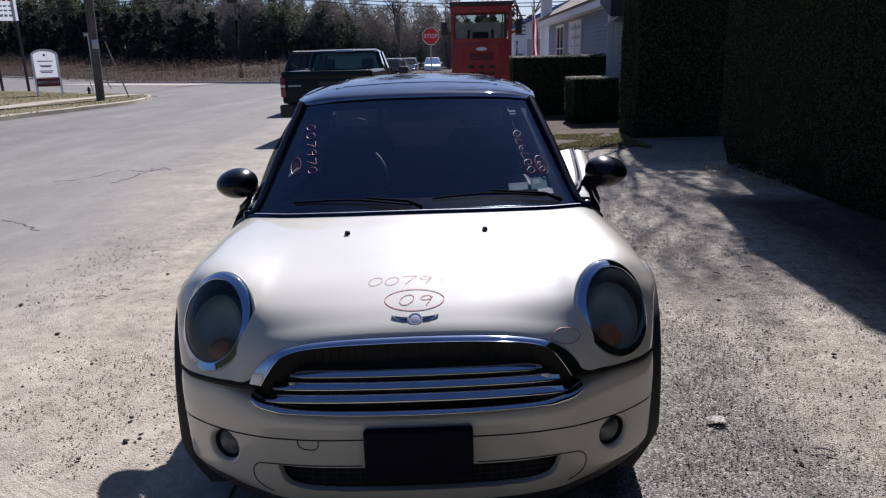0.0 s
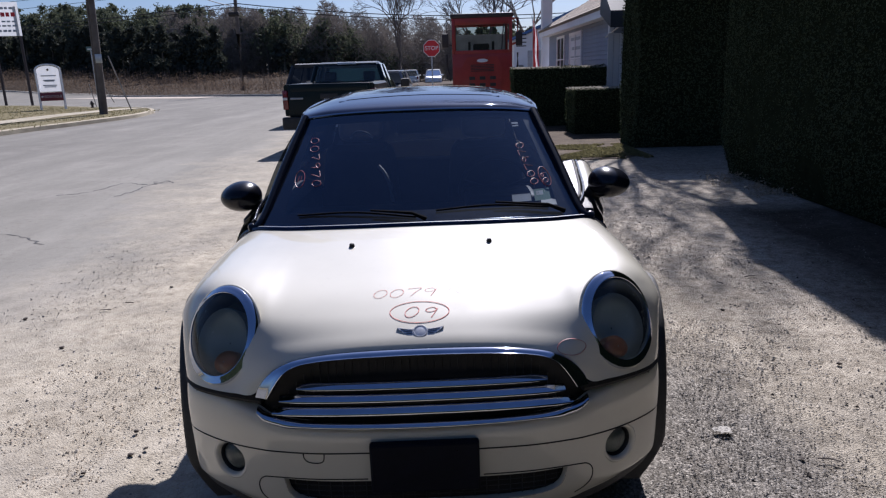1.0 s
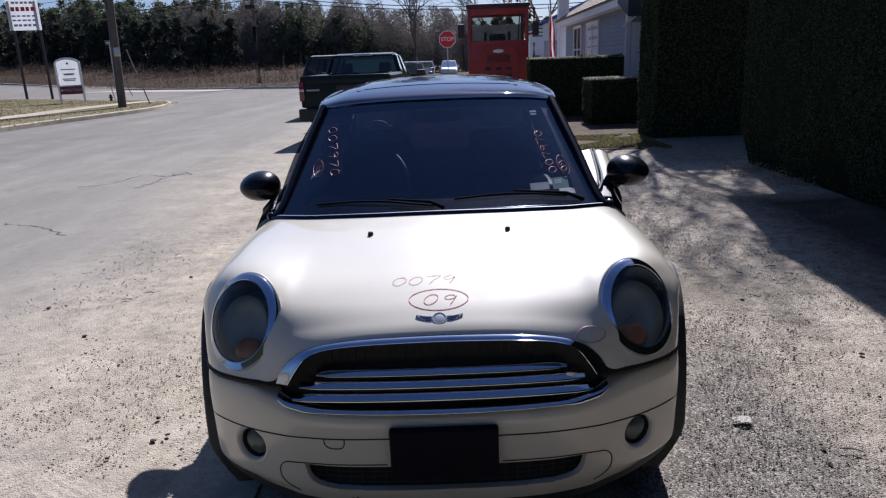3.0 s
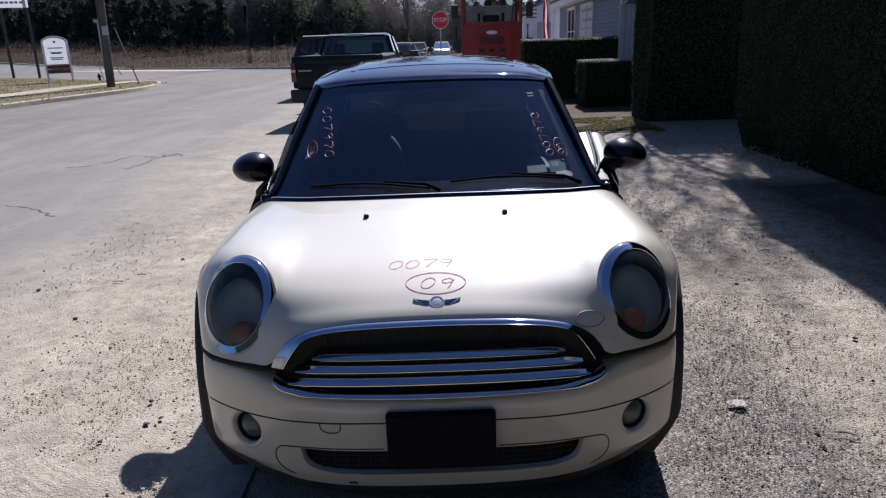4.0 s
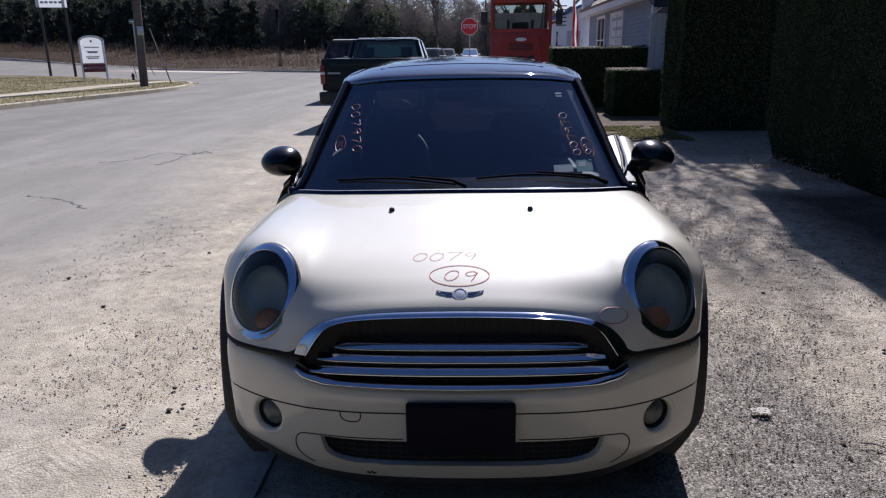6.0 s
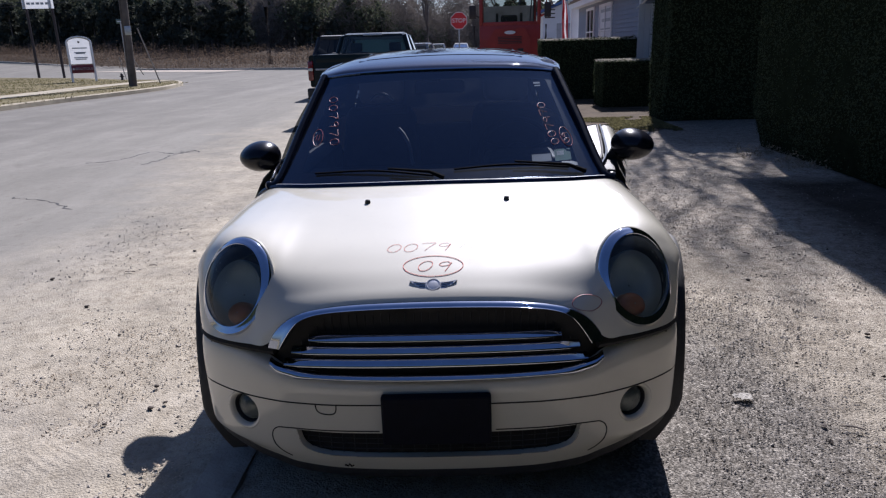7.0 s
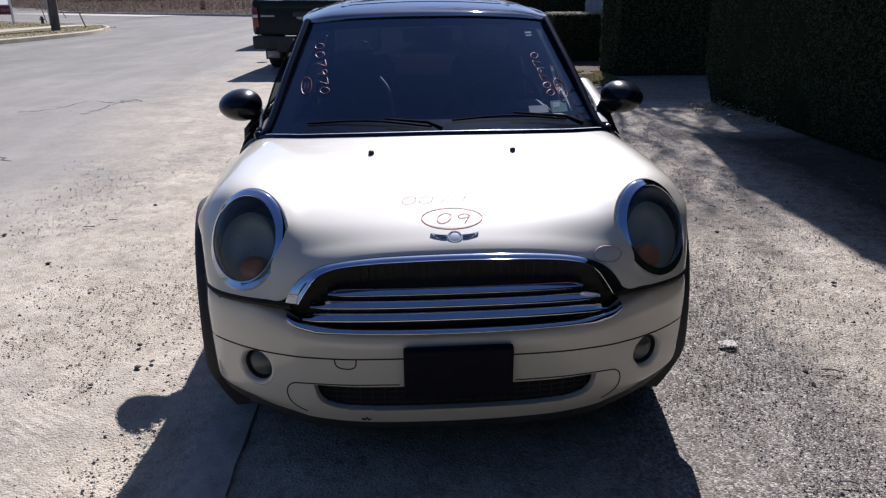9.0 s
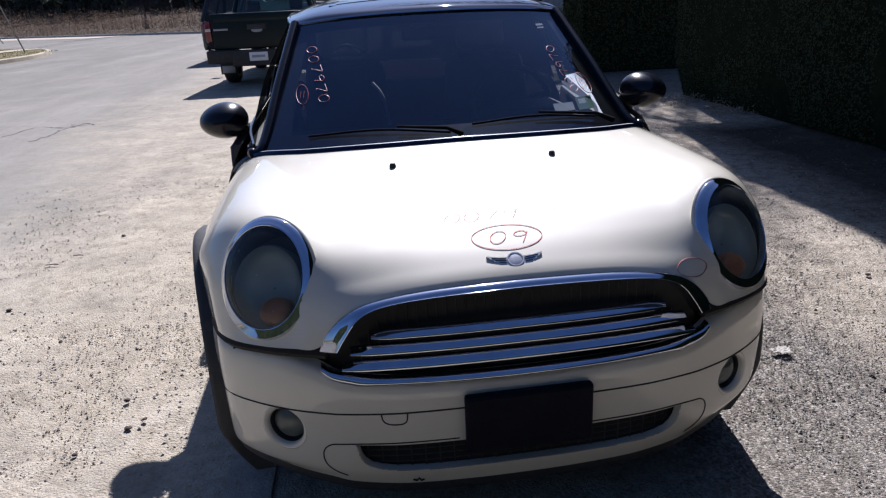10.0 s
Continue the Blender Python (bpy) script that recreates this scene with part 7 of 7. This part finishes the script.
    hull(bm, [(2.26, sec(0.63, 1.68, 1.74, 0.03)), (2.6, sec(0.65, 1.69, 1.78, 0.04)), (3.2, sec(0.63, 1.68, 1.77, 0.04)), (3.4, sec(0.60, 1.64, 1.72, 0.03))])
    part("cab_roof", bm, paint, th)
    for sx in (-1, 1):
        for pa, pb, rr in (((0.81, 2.13, 1.14), (0.66, 2.27, 1.70), 0.052), ((0.83, 3.9, 1.14), (0.62, 3.38, 1.69), 0.05), ((0.83, 2.95, 1.14), (0.65, 2.95, 1.71), 0.05)):
            bm = bmesh.new()
            tube(bm, [(sx * pa[0], pa[1], pa[2]), (sx * pb[0], pb[1], pb[2])], rr, 8, flat=0.8)
            part("cab_pillar", bm, paint, th)
    bm = bmesh.new()
    grid_mesh(bm, np.array([[(-0.80, 2.13, 1.15), (0.80, 2.13, 1.15)], [(-0.66, 2.27, 1.75), (0.66, 2.27, 1.75)]]))
    part("rear_glass", bm, M_CABGLASS, th).visible_shadow = False
    bm = bmesh.new()
    grid_mesh(bm, np.array([[(-0.83, 3.88, 1.15), (0.83, 3.88, 1.15)], [(-0.64, 3.38, 1.73), (0.64, 3.38, 1.73)]]))
    for sx in (-1, 1):
        grid_mesh(bm, np.array([[(sx * 0.845, 2.2, 1.15), (sx * 0.845, 3.85, 1.15)], [(sx * 0.67, 2.3, 1.74), (sx * 0.66, 3.38, 1.72)]]))
    part("windows", bm, M_CABGLASS, th).visible_shadow = False
    bm = bmesh.new()
    box(bm, -0.20, 0.20, 2.185, 2.25, 1.715, 1.765, 0.01)
    part("brake_light", bm, M_WHITE, th, "pale high-level brake light")
    for sx in (-0.42, 0.42):
        bm = bmesh.new()
        box(bm, sx - 0.25, sx + 0.25, 2.55, 2.75, 0.8, 1.36, 0.06, 3)
        box(bm, sx - 0.13, sx + 0.13, 2.5, 2.6, 1.36, 1.56, 0.04, 3)
        part("seat", bm, M_SEAT, th)
    for sx in (-1, 1):
        bm = bmesh.new()
        box(bm, min(sx * 1.0, sx * 1.2), max(sx * 1.0, sx * 1.2), 3.55, 3.65, 1.15, 1.36, 0.03, 3)
        part("door_mirror", bm, M_PLASTIC, th)
    return th


def wagon(name, label, m, paint, L=4.6, W=0.9, H=1.7, belt=1.05, category="car", hood=1.1, pane=None):
    """A plain estate or SUV; tail at y = 0, nose towards +y."""
    pane = pane or M_DARKGLASS
    th = thing(name, label, category, m)
    bm = bmesh.new()
    hull(bm, [(0.0, sec(W * 0.9, 0.45, belt - 0.1, 0.1)), (0.12, sec(W, 0.34, belt, 0.1)), (L - hood - 0.4, sec(W, 0.30, belt, 0.1)), (L - 0.5, sec(W * 0.97, 0.32, belt - 0.08, 0.12)), (L - 0.1, sec(W * 0.9, 0.36, belt - 0.22, 0.12)), (L, sec(W * 0.8, 0.42, belt - 0.32, 0.1))])
    part("body", bm, paint, th)
    bm = bmesh.new()
    hull(bm, [(0.28, sec(W * 0.70, H - 0.12, H - 0.03, 0.03)), (0.7, sec(W * 0.76, H - 0.1, H, 0.04)), (L - hood - 1.2, sec(W * 0.75, H - 0.1, H, 0.04)), (L - hood - 0.8, sec(W * 0.70, H - 0.13, H - 0.04, 0.03))])
    part("roof", bm, paint, th)
    for sx in (-1, 1):
        for pa, pb, rr in (((W * 0.93, 0.10), (W * 0.72, 0.32), 0.06), ((W * 0.93, L - hood - 0.05), (W * 0.70, L - hood - 0.85), 0.045), ((W * 0.95, L * 0.42), (W * 0.75, L * 0.42), 0.045)):
            bm = bmesh.new()
            tube(bm, [(sx * pa[0], pa[1], belt - 0.02), (sx * pb[0], pb[1], H - 0.07)], rr, 6)
            part("pillar", bm, paint, th)
    bm = bmesh.new()
    grid_mesh(bm, np.array([[(-W * 0.9, 0.10, belt), (W * 0.9, 0.10, belt)], [(-W * 0.7, 0.32, H - 0.08), (W * 0.7, 0.32, H - 0.08)]]))
    part("rear_glass", bm, pane, th).visible_shadow = False
    bm = bmesh.new()
    grid_mesh(bm, np.array([[(-W * 0.9, L - hood - 0.05, belt), (W * 0.9, L - hood - 0.05, belt)], [(-W * 0.68, L - hood - 0.85, H - 0.09), (W * 0.68, L - hood - 0.85, H - 0.09)]]))
    part("windscreen", bm, pane, th).visible_shadow = False
    for sx in (-1, 1):
        bm = bmesh.new()
        grid_mesh(bm, np.array([[(sx * W * 0.93, 0.2, belt), (sx * W * 0.93, L - hood - 0.1, belt)], [(sx * W * 0.74, 0.4, H - 0.08), (sx * W * 0.72, L - hood - 0.85, H - 0.08)]]))
        part("side_glass", bm, pane, th).visible_shadow = False
        bm = bmesh.new()
        box(bm, min(sx * W * 0.74, sx * W * 0.95), max(sx * W * 0.74, sx * W * 0.95), -0.02, 0.12, belt - 0.32, belt - 0.06, 0.02)
        part("tail_lamp", bm, M_REDLAMP, th)
        bm = bmesh.new()
        box(bm, min(sx * W * 0.55, sx * W * 0.86), max(sx * W * 0.55, sx * W * 0.86), L - 0.12, L + 0.005, belt - 0.42, belt - 0.28, 0.02)
        part("headlamp", bm, M_LAMPCLEAR, th)
        bm = bmesh.new()
        box(bm, min(sx * W, sx * (W + 0.17)), max(sx * W, sx * (W + 0.17)), L - hood - 0.55, L - hood - 0.45, belt, belt + 0.14, 0.03)
        part("door_mirror", bm, paint, th)
        for yw in (0.85, L - 0.85):
            wheel(th, sx * (W - 0.12), yw, 0.34, 0.21, 0.21, sx, 6)
    bm = bmesh.new()
    box(bm, -0.16, 0.16, -0.012, 0.0, 0.6, 0.74)
    part("plate", bm, M_SIGNWHITE, th, smooth=False)
    bm = bmesh.new()
    box(bm, -W * 0.8, W * 0.8, L * 0.3, L * 0.62, 0.4, belt + 0.05, 0.08)
    part("seats", bm, M_SEAT, th)
    return th


pickup("dark green pickup truck parked on the shoulder, seen from its tailgate", pose(-2.06, 11.75, 0, 0, 0, -2.2) @ Matrix.Diagonal((1.05, 1, 0.968, 1)), M_GREEN)
wagon("van", "dark navy van parked ahead of the pickup", pose(-3.58, 19.0, 0, 0, 0, 0), M_NAVY, L=4.8, W=0.96, H=1.80, belt=1.1, pane=M_VANGLASS)
wagon("estate_car", "grey-blue estate car parked along the shoulder", pose(-2.18, 26.6, 0, 0, 0, -3), M_GREYBLUE, L=4.6, W=0.88, H=1.56, belt=0.98, pane=M_VANGLASS)
wagon("sport_utility_vehicle", "white sport utility vehicle far down the street", pose(-3.2, 77, 0), M_WHITE, L=4.7, W=0.92, H=1.75)
wagon("sport_utility_vehicle", "white sport utility vehicle facing up the street", pose(-0.6, 78, 0, 0, 0, 180), M_WHITE, L=4.7, W=0.93, H=1.72)

# ---- red machine with a glazed cab ----
M_REDMACHINE = pbr("red_machine_paint", (0.31, 0.024, 0.017), 0.5, var=0.18, scale=3.0, coat=0.2, wear=((0.10, 0.03, 0.025), 0.2, 5.0))
rm = thing("red_machine", "tall red yard machine with a glazed cab and black roof", "machine", pose(1.40, 20.0, 0, 0, 0, -2))
bm = bmesh.new()
box(bm, -0.92, 0.92, 0, 2.4, 0.55, 1.98, 0.05, 3)
part("body", bm, M_REDMACHINE, rm)
bm = bmesh.new()
poly_prism(bm, [(-0.55, 0.70), (0.55, 0.70), (0.62, 1.55), (0.45, 1.86), (-0.45, 1.86), (-0.62, 1.55)], -0.05, 0.0)
ep = part("engine_panel", bm, M_REDMACHINE, rm, smooth=False)
for k in range(5):
    bm = bmesh.new()
    box(bm, -0.36, 0.36, -0.062, -0.048, 1.42 + 0.045 * k, 1.442 + 0.045 * k, 0.004)
    part("vent_slat", bm, M_DARKSTEEL, ep)
for k in range(6):
    bm = bmesh.new()
    cx, cz = (-0.32, 0.0, 0.32)[k % 3], (1.22, 1.02)[k // 3]
    box(bm, cx - 0.09, cx + 0.09, -0.058, -0.05, cz - 0.05, cz + 0.05, 0.01)
    part("vent_hole", bm, M_DARKSTEEL, ep)
bm = bmesh.new()
lathe(bm, [(0.13, 0), (0.12, 0.012)], 18, pose(0, -0.05, 1.74, 90) @ Matrix.Diagonal((1.3, 0.42, 1, 1)))
part("badge", bm, M_SIGNWHITE, rm, "plain white oval badge")
for x0, x1 in ((-0.92, -0.82), (0.82, 0.92)):
    for y0 in (0.0, 2.25):
        bm = bmesh.new()
        box(bm, x0, x1, y0, y0 + 0.10, 1.95, 3.0, 0.02)
        part("cab_post", bm, M_REDMACHINE, rm)
for y0, y1, z0, z1 in ((0.0, 0.08, 2.80, 3.0), (0.0, 0.08, 1.95, 2.05), (2.27, 2.35, 2.86, 3.0)):
    bm = bmesh.new()
    box(bm, -0.82, 0.82, y0, y1, z0, z1, 0.01)
    part("cab_rail", bm, M_REDMACHINE, rm)
bm = bmesh.new()
box(bm, -0.96, 0.96, -0.06, 2.42, 2.99, 3.12, 0.04, 3)
part("cab_roof", bm, M_DARKSTEEL, rm)
bm = bmesh.new()
grid_mesh(bm, np.array([[(-0.82, 0.04, 2.04), (0.82, 0.04, 2.04)], [(-0.82, 0.04, 2.81), (0.82, 0.04, 2.81)]]))
part("rear_glass", bm, M_SIDEGLASS, rm).visible_shadow = False
bm = bmesh.new()
grid_mesh(bm, np.array([[(-0.82, 2.3, 2.62), (0.82, 2.3, 2.62)], [(-0.82, 2.3, 2.87), (0.82, 2.3, 2.87)]]))
part("front_glass", bm, M_SIDEGLASS, rm).visible_shadow = False
bm = bmesh.new()
box(bm, -0.82, 0.82, 2.296, 2.304, 1.98, 2.615, 0.002)
part("pale_backing_pane", bm, M_PALEPANE, rm, "pale translucent pane added to brighten the cab window", smooth=False)
bm = bmesh.new()
tube(bm, [(0.70, -0.02, 2.03), (0.70, -0.02, 2.82)], 0.015, 6)
tube(bm, [(0.60, 0.05, 2.05), (0.66, 0.05, 2.80)], 0.02, 6)
part("wiper", bm, M_PLASTIC, rm)
bm = bmesh.new()
box(bm, -0.26, 0.26, 1.0, 1.25, 1.9, 2.28, 0.06, 3)
box(bm, -0.42, -0.34, 1.0, 1.2, 2.0, 2.34, 0.02, 2)
box(bm, 0.34, 0.42, 1.0, 1.2, 2.0, 2.34, 0.02, 2)
part("seat", bm, M_SEAT, rm, "dark cab seat")
for sx in (-1, 1):
    bm = bmesh.new()
    tube(bm, [(sx * 0.92, 0.1, 2.2), (sx * 1.08, -0.05, 2.25), (sx * 1.08, -0.05, 2.95), (sx * 0.92, 0.1, 2.95)], 0.02 if sx < 0 else 0.042, 6)
    rail = part("grab_rail" if sx < 0 else "door_frame", bm, M_DARKSTEEL if sx < 0 else M_REDMACHINE, rm)
    bm = bmesh.new()
    box(bm, sx * 1.12 - 0.10, sx * 1.12 + 0.10, -0.10, -0.05, 2.15, 2.55, 0.02)
    part("mirror", bm, M_DARKSTEEL, rm)
for k in range(6):
    bm = bmesh.new()
    box(bm, 1.05, 1.35, 0.05, 0.10, 2.12 + 0.11 * k, 2.15 + 0.11 * k)
    part("step", bm, M_DARKSTEEL, rm, smooth=False)
for sx in (-1, 1):
    bm = bmesh.new()
    tube(bm, [(sx * 0.98 if sx > 0 else -0.98, -0.02, 1.15), (sx * 1.08, -0.02, 1.6), (sx * 1.08, -0.02, 1.95)], 0.03, 6)
    part("exhaust_bracket", bm, M_DARKSTEEL, rm)
    for yw in (0.5, 1.95):
        wheel(rm, sx * 0.80, yw, 0.50, 0.30, 0.25, sx, 6)

# ---- house, white building, fence and flag ----
M_SIDING = pbr("grey_blue_siding", (0.21, 0.24, 0.31), 0.65, var=0.08, scale=1.5, random_part=0.15)
M_TRIM = pbr("white_trim", (0.70, 0.71, 0.74), 0.6, var=0.06, scale=2.0)
M_SHINGLE = pbr("brown_shingle", (0.20, 0.155, 0.11), 0.95, var=0.3, scale=2.0, bumpy=0.6, bump_scale=30.0, random_part=0.35)
M_POSTER = pbr("poster_white", (0.62, 0.64, 0.68), 0.6, var=0.08)
house = thing("house", "grey-blue clapboard house with white trim and brown roof", "house", pose(0, 0, 0), kind="structure")
HX, HY0, HY1, HZ = 4.62, 17.2, 27.6, 2.72
bm = bmesh.new()
box(bm, HX + 0.03, HX + 0.20, HY0, HY1, 0, HZ)
box(bm, HX + 0.20, 12.0, HY0, HY0 + 0.17, 0, HZ)
box(bm, HX + 0.20, 12.0, HY1 - 0.17, HY1, 0, HZ)
poly_prism(bm, [(HX + 0.1, HZ), (12.0, HZ), (8.3, HZ + 2.36)], HY0, HY0 + 0.15)
part("wall", bm, M_SIDING, house, smooth=False)
plank = bmesh.new()
poly_prism(plank, [(0.0, 0.0), (-0.032, 0.004), (-0.014, 0.118), (0.0, 0.118)], HY0 + 0.12, HY1 - 0.05)
first = None
for k in range(23):
    if first is None:
        first = part("clapboard", plank, M_SIDING, house, smooth=False)
        first.location = (HX + 0.029, 0, 0.0)
    else:
        ob = new("clapboard", first.data)
        ob.parent = house
        ob.location = (HX + 0.029, 0, 0.118 * k)
bm = bmesh.new()
box(bm, HX - 0.02, HX + 0.10, HY0 - 0.03, HY0 + 0.12, 0, HZ, 0.006)
part("corner_board", bm, M_TRIM, house, smooth=False)
bm = bmesh.new()
box(bm, HX - 0.36, HX - 0.32, HY0 - 0.45, HY1 + 0.3, HZ - 0.04, HZ + 0.16, 0.005)
box(bm, HX - 0.33, HX + 0.05, HY0 - 0.45, HY1 + 0.3, HZ - 0.02, HZ + 0.01)
part("fascia", bm, M_TRIM, house, smooth=False)
roof_o = new("roof")
roof_o.parent = house
bm = bmesh.new()
poly_prism(bm, [(HX - 0.38, HZ + 0.14), (HX - 0.38, HZ + 0.20), (8.3, HZ + 2.5), (12.4, HZ + 0.2), (12.4, HZ + 0.14), (8.3, HZ + 2.42)], HY0 - 0.5, HY1 + 0.35)
part("roof_deck", bm, M_SHINGLE, roof_o, smooth=False)
course = bmesh.new()
box(course, 0, 0.30, HY0 - 0.52, HY1 + 0.37, 0, 0.018)
c0 = None
sl = math.atan2(2.3, 8.3 - HX + 0.38)
for k in range(17):
    d = 0.25 * k
    loc = (HX - 0.39 + d * math.cos(sl), 0, HZ + 0.205 + d * math.sin(sl))
    if c0 is None:
        c0 = part("shingle_course", course, M_SHINGLE, roof_o, smooth=False)
        ob = c0
    else:
        ob = new("shingle_course", c0.data)
        ob.parent = roof_o
    ob.location = loc
    ob.rotation_euler = (0, -sl + 0.04, 0)


def house_window(y0, y1, z0, z1, poster):
    w = new("window")
    w.parent = house
    bm = bmesh.new()
    for a, b, c, d in ((y0 - 0.09, y1 + 0.09, z0 - 0.09, z0), (y0 - 0.09, y1 + 0.09, z1, z1 + 0.09), (y0 - 0.09, y0, z0, z1), (y1, y1 + 0.09, z0, z1), ((y0 + y1) / 2 - 0.02, (y0 + y1) / 2 + 0.02, z0, z1), (y0, y1, (z0 + z1) / 2 - 0.02, (z0 + z1) / 2 + 0.02)):
        box(bm, HX - 0.04, HX + 0.03, a, b, c, d, 0.004)
    part("window_frame", bm, M_TRIM, w, smooth=False)
    bm = bmesh.new()
    box(bm, HX - 0.012, HX - 0.006, y0, y1, z0, z1)
    part("pane", bm, M_POSTER if poster else M_DARKGLASS, w, "white poster filling the window" if poster else "", smooth=False)
    if poster:
        for k in range(5):
            bm = bmesh.new()
            zz = z0 + 0.12 + (z1 - z0 - 0.3) * k / 4
            box(bm, HX - 0.017, HX - 0.0125, y0 + 0.15, y1 - 0.15 - 0.2 * (k % 2), zz, zz + 0.10)
            part("lettering_bar", bm, M_SIGNGREY, w, smooth=False)
    else:
        bm = bmesh.new()
        box(bm, HX - 0.004, HX + 0.0, y0, y1, z0, z1)
        part("blind", bm, M_POSTER, w, smooth=False)


house_window(20.9, 22.8, 1.0, 2.5, True)
house_window(24.0, 25.4, 1.0, 2.5, False)
post = thing("porch_column", "tall white square column at the house corner", "column", pose(4.62, 28.3, 0), kind="structure")
bm = bmesh.new()
box(bm, -0.21, 0.21, -0.21, 0.21, 0, 5.6, 0.02)
box(bm, -0.27, 0.27, -0.27, 0.27, 0, 0.3, 0.02)
part("shaft", bm, M_TRIM, post, smooth=False)
fence = thing("board_fence", "white vertical board fence between house and hedge", "fence", pose(0, 0, 0))
bd = bmesh.new()
box(bd, 0, 0.135, 0, 0.025, 0, 2.25, 0.004)
b0_ = None
for k in range(14):
    if b0_ is None:
        b0_ = part("board", bd, M_ACRYLIC, fence, smooth=False)
        ob = b0_
    else:
        ob = new("board", b0_.data)
        ob.parent = fence
    ob.location = (4.30 + 0.145 * k, 16.02, 0.0)
bm = bmesh.new()
box(bm, 4.30, 6.32, 16.046, 16.08, 0.4, 0.5)
box(bm, 4.30, 6.32, 16.046, 16.08, 1.7, 1.8)
part("rail", bm, M_TRIM, fence, smooth=False)
aw = thing("awning", "dark blue awning on the gable end", "awning", pose(0, 0, 0))
bm = bmesh.new()
poly_prism(bm, [(15.5, 2.36), (15.52, 2.75), (16.6, 3.5), (16.65, 2.75)], 4.22, 7.0, "x")
part("canopy", bm, M_NAVY, aw, smooth=False)
bm = bmesh.new()
tube(bm, [(4.5, 17.15, 2.2), (4.5, 15.6, 2.42)], 0.02, 6)
part("brace", bm, M_STEEL, aw)

wb = thing("white_building", "low white building with a blue-edged roof", "building", pose(0, 0, 0), kind="structure")
bm = bmesh.new()
poly_prism(bm, [(4.5, 0), (16, 0), (16, 5.2), (10.5, 5.6), (4.5, 3.1)], 40.0, 52.0)
part("wall", bm, M_TRIM, wb, smooth=False)
bm = bmesh.new()
poly_prism(bm, [(4.1, 2.98), (10.5, 5.62), (16.4, 5.2), (16.4, 5.36), (10.5, 5.80), (4.1, 3.14)], 39.6, 52.4)
part("roof", bm, M_BLUE, wb, smooth=False)
bm = bmesh.new()
box(bm, 5.3, 6.2, 39.95, 40.05, 0.0, 2.5, 0.01)
part("door", bm, M_SILVER, wb, smooth=False)
bm = bmesh.new()
box(bm, 4.75, 5.05, 39.95, 40.02, 1.0, 1.7, 0.01)
part("window", bm, M_DARKGLASS, wb, smooth=False)
fl = thing("flag", "red and white feather flag on a pole", "flag", pose(4.72, 33.4, 0))
strut("flagpole", [(0, 0, 0), (0.0, 0, 3.6), (-0.05, 0, 4.0)], 0.02, M_STEEL, fl, 6)
for k, mt in enumerate((M_SIGNRED, M_ACRYLIC, M_SIGNRED)):
    bm = bmesh.new()
    g = np.array([[(0.02 + (0.13 * k + 0.065 * i) * (1 - 0.5 * j / 10) + 0.02 * math.sin(j), 0.05 * math.sin(2 * i + j), 1.45 + 0.24 * j - 0.22 * (k + i * 0.5)) for i in range(3)] for j in range(11)])
    grid_mesh(bm, g)
    part("stripe", bm, mt, fl)
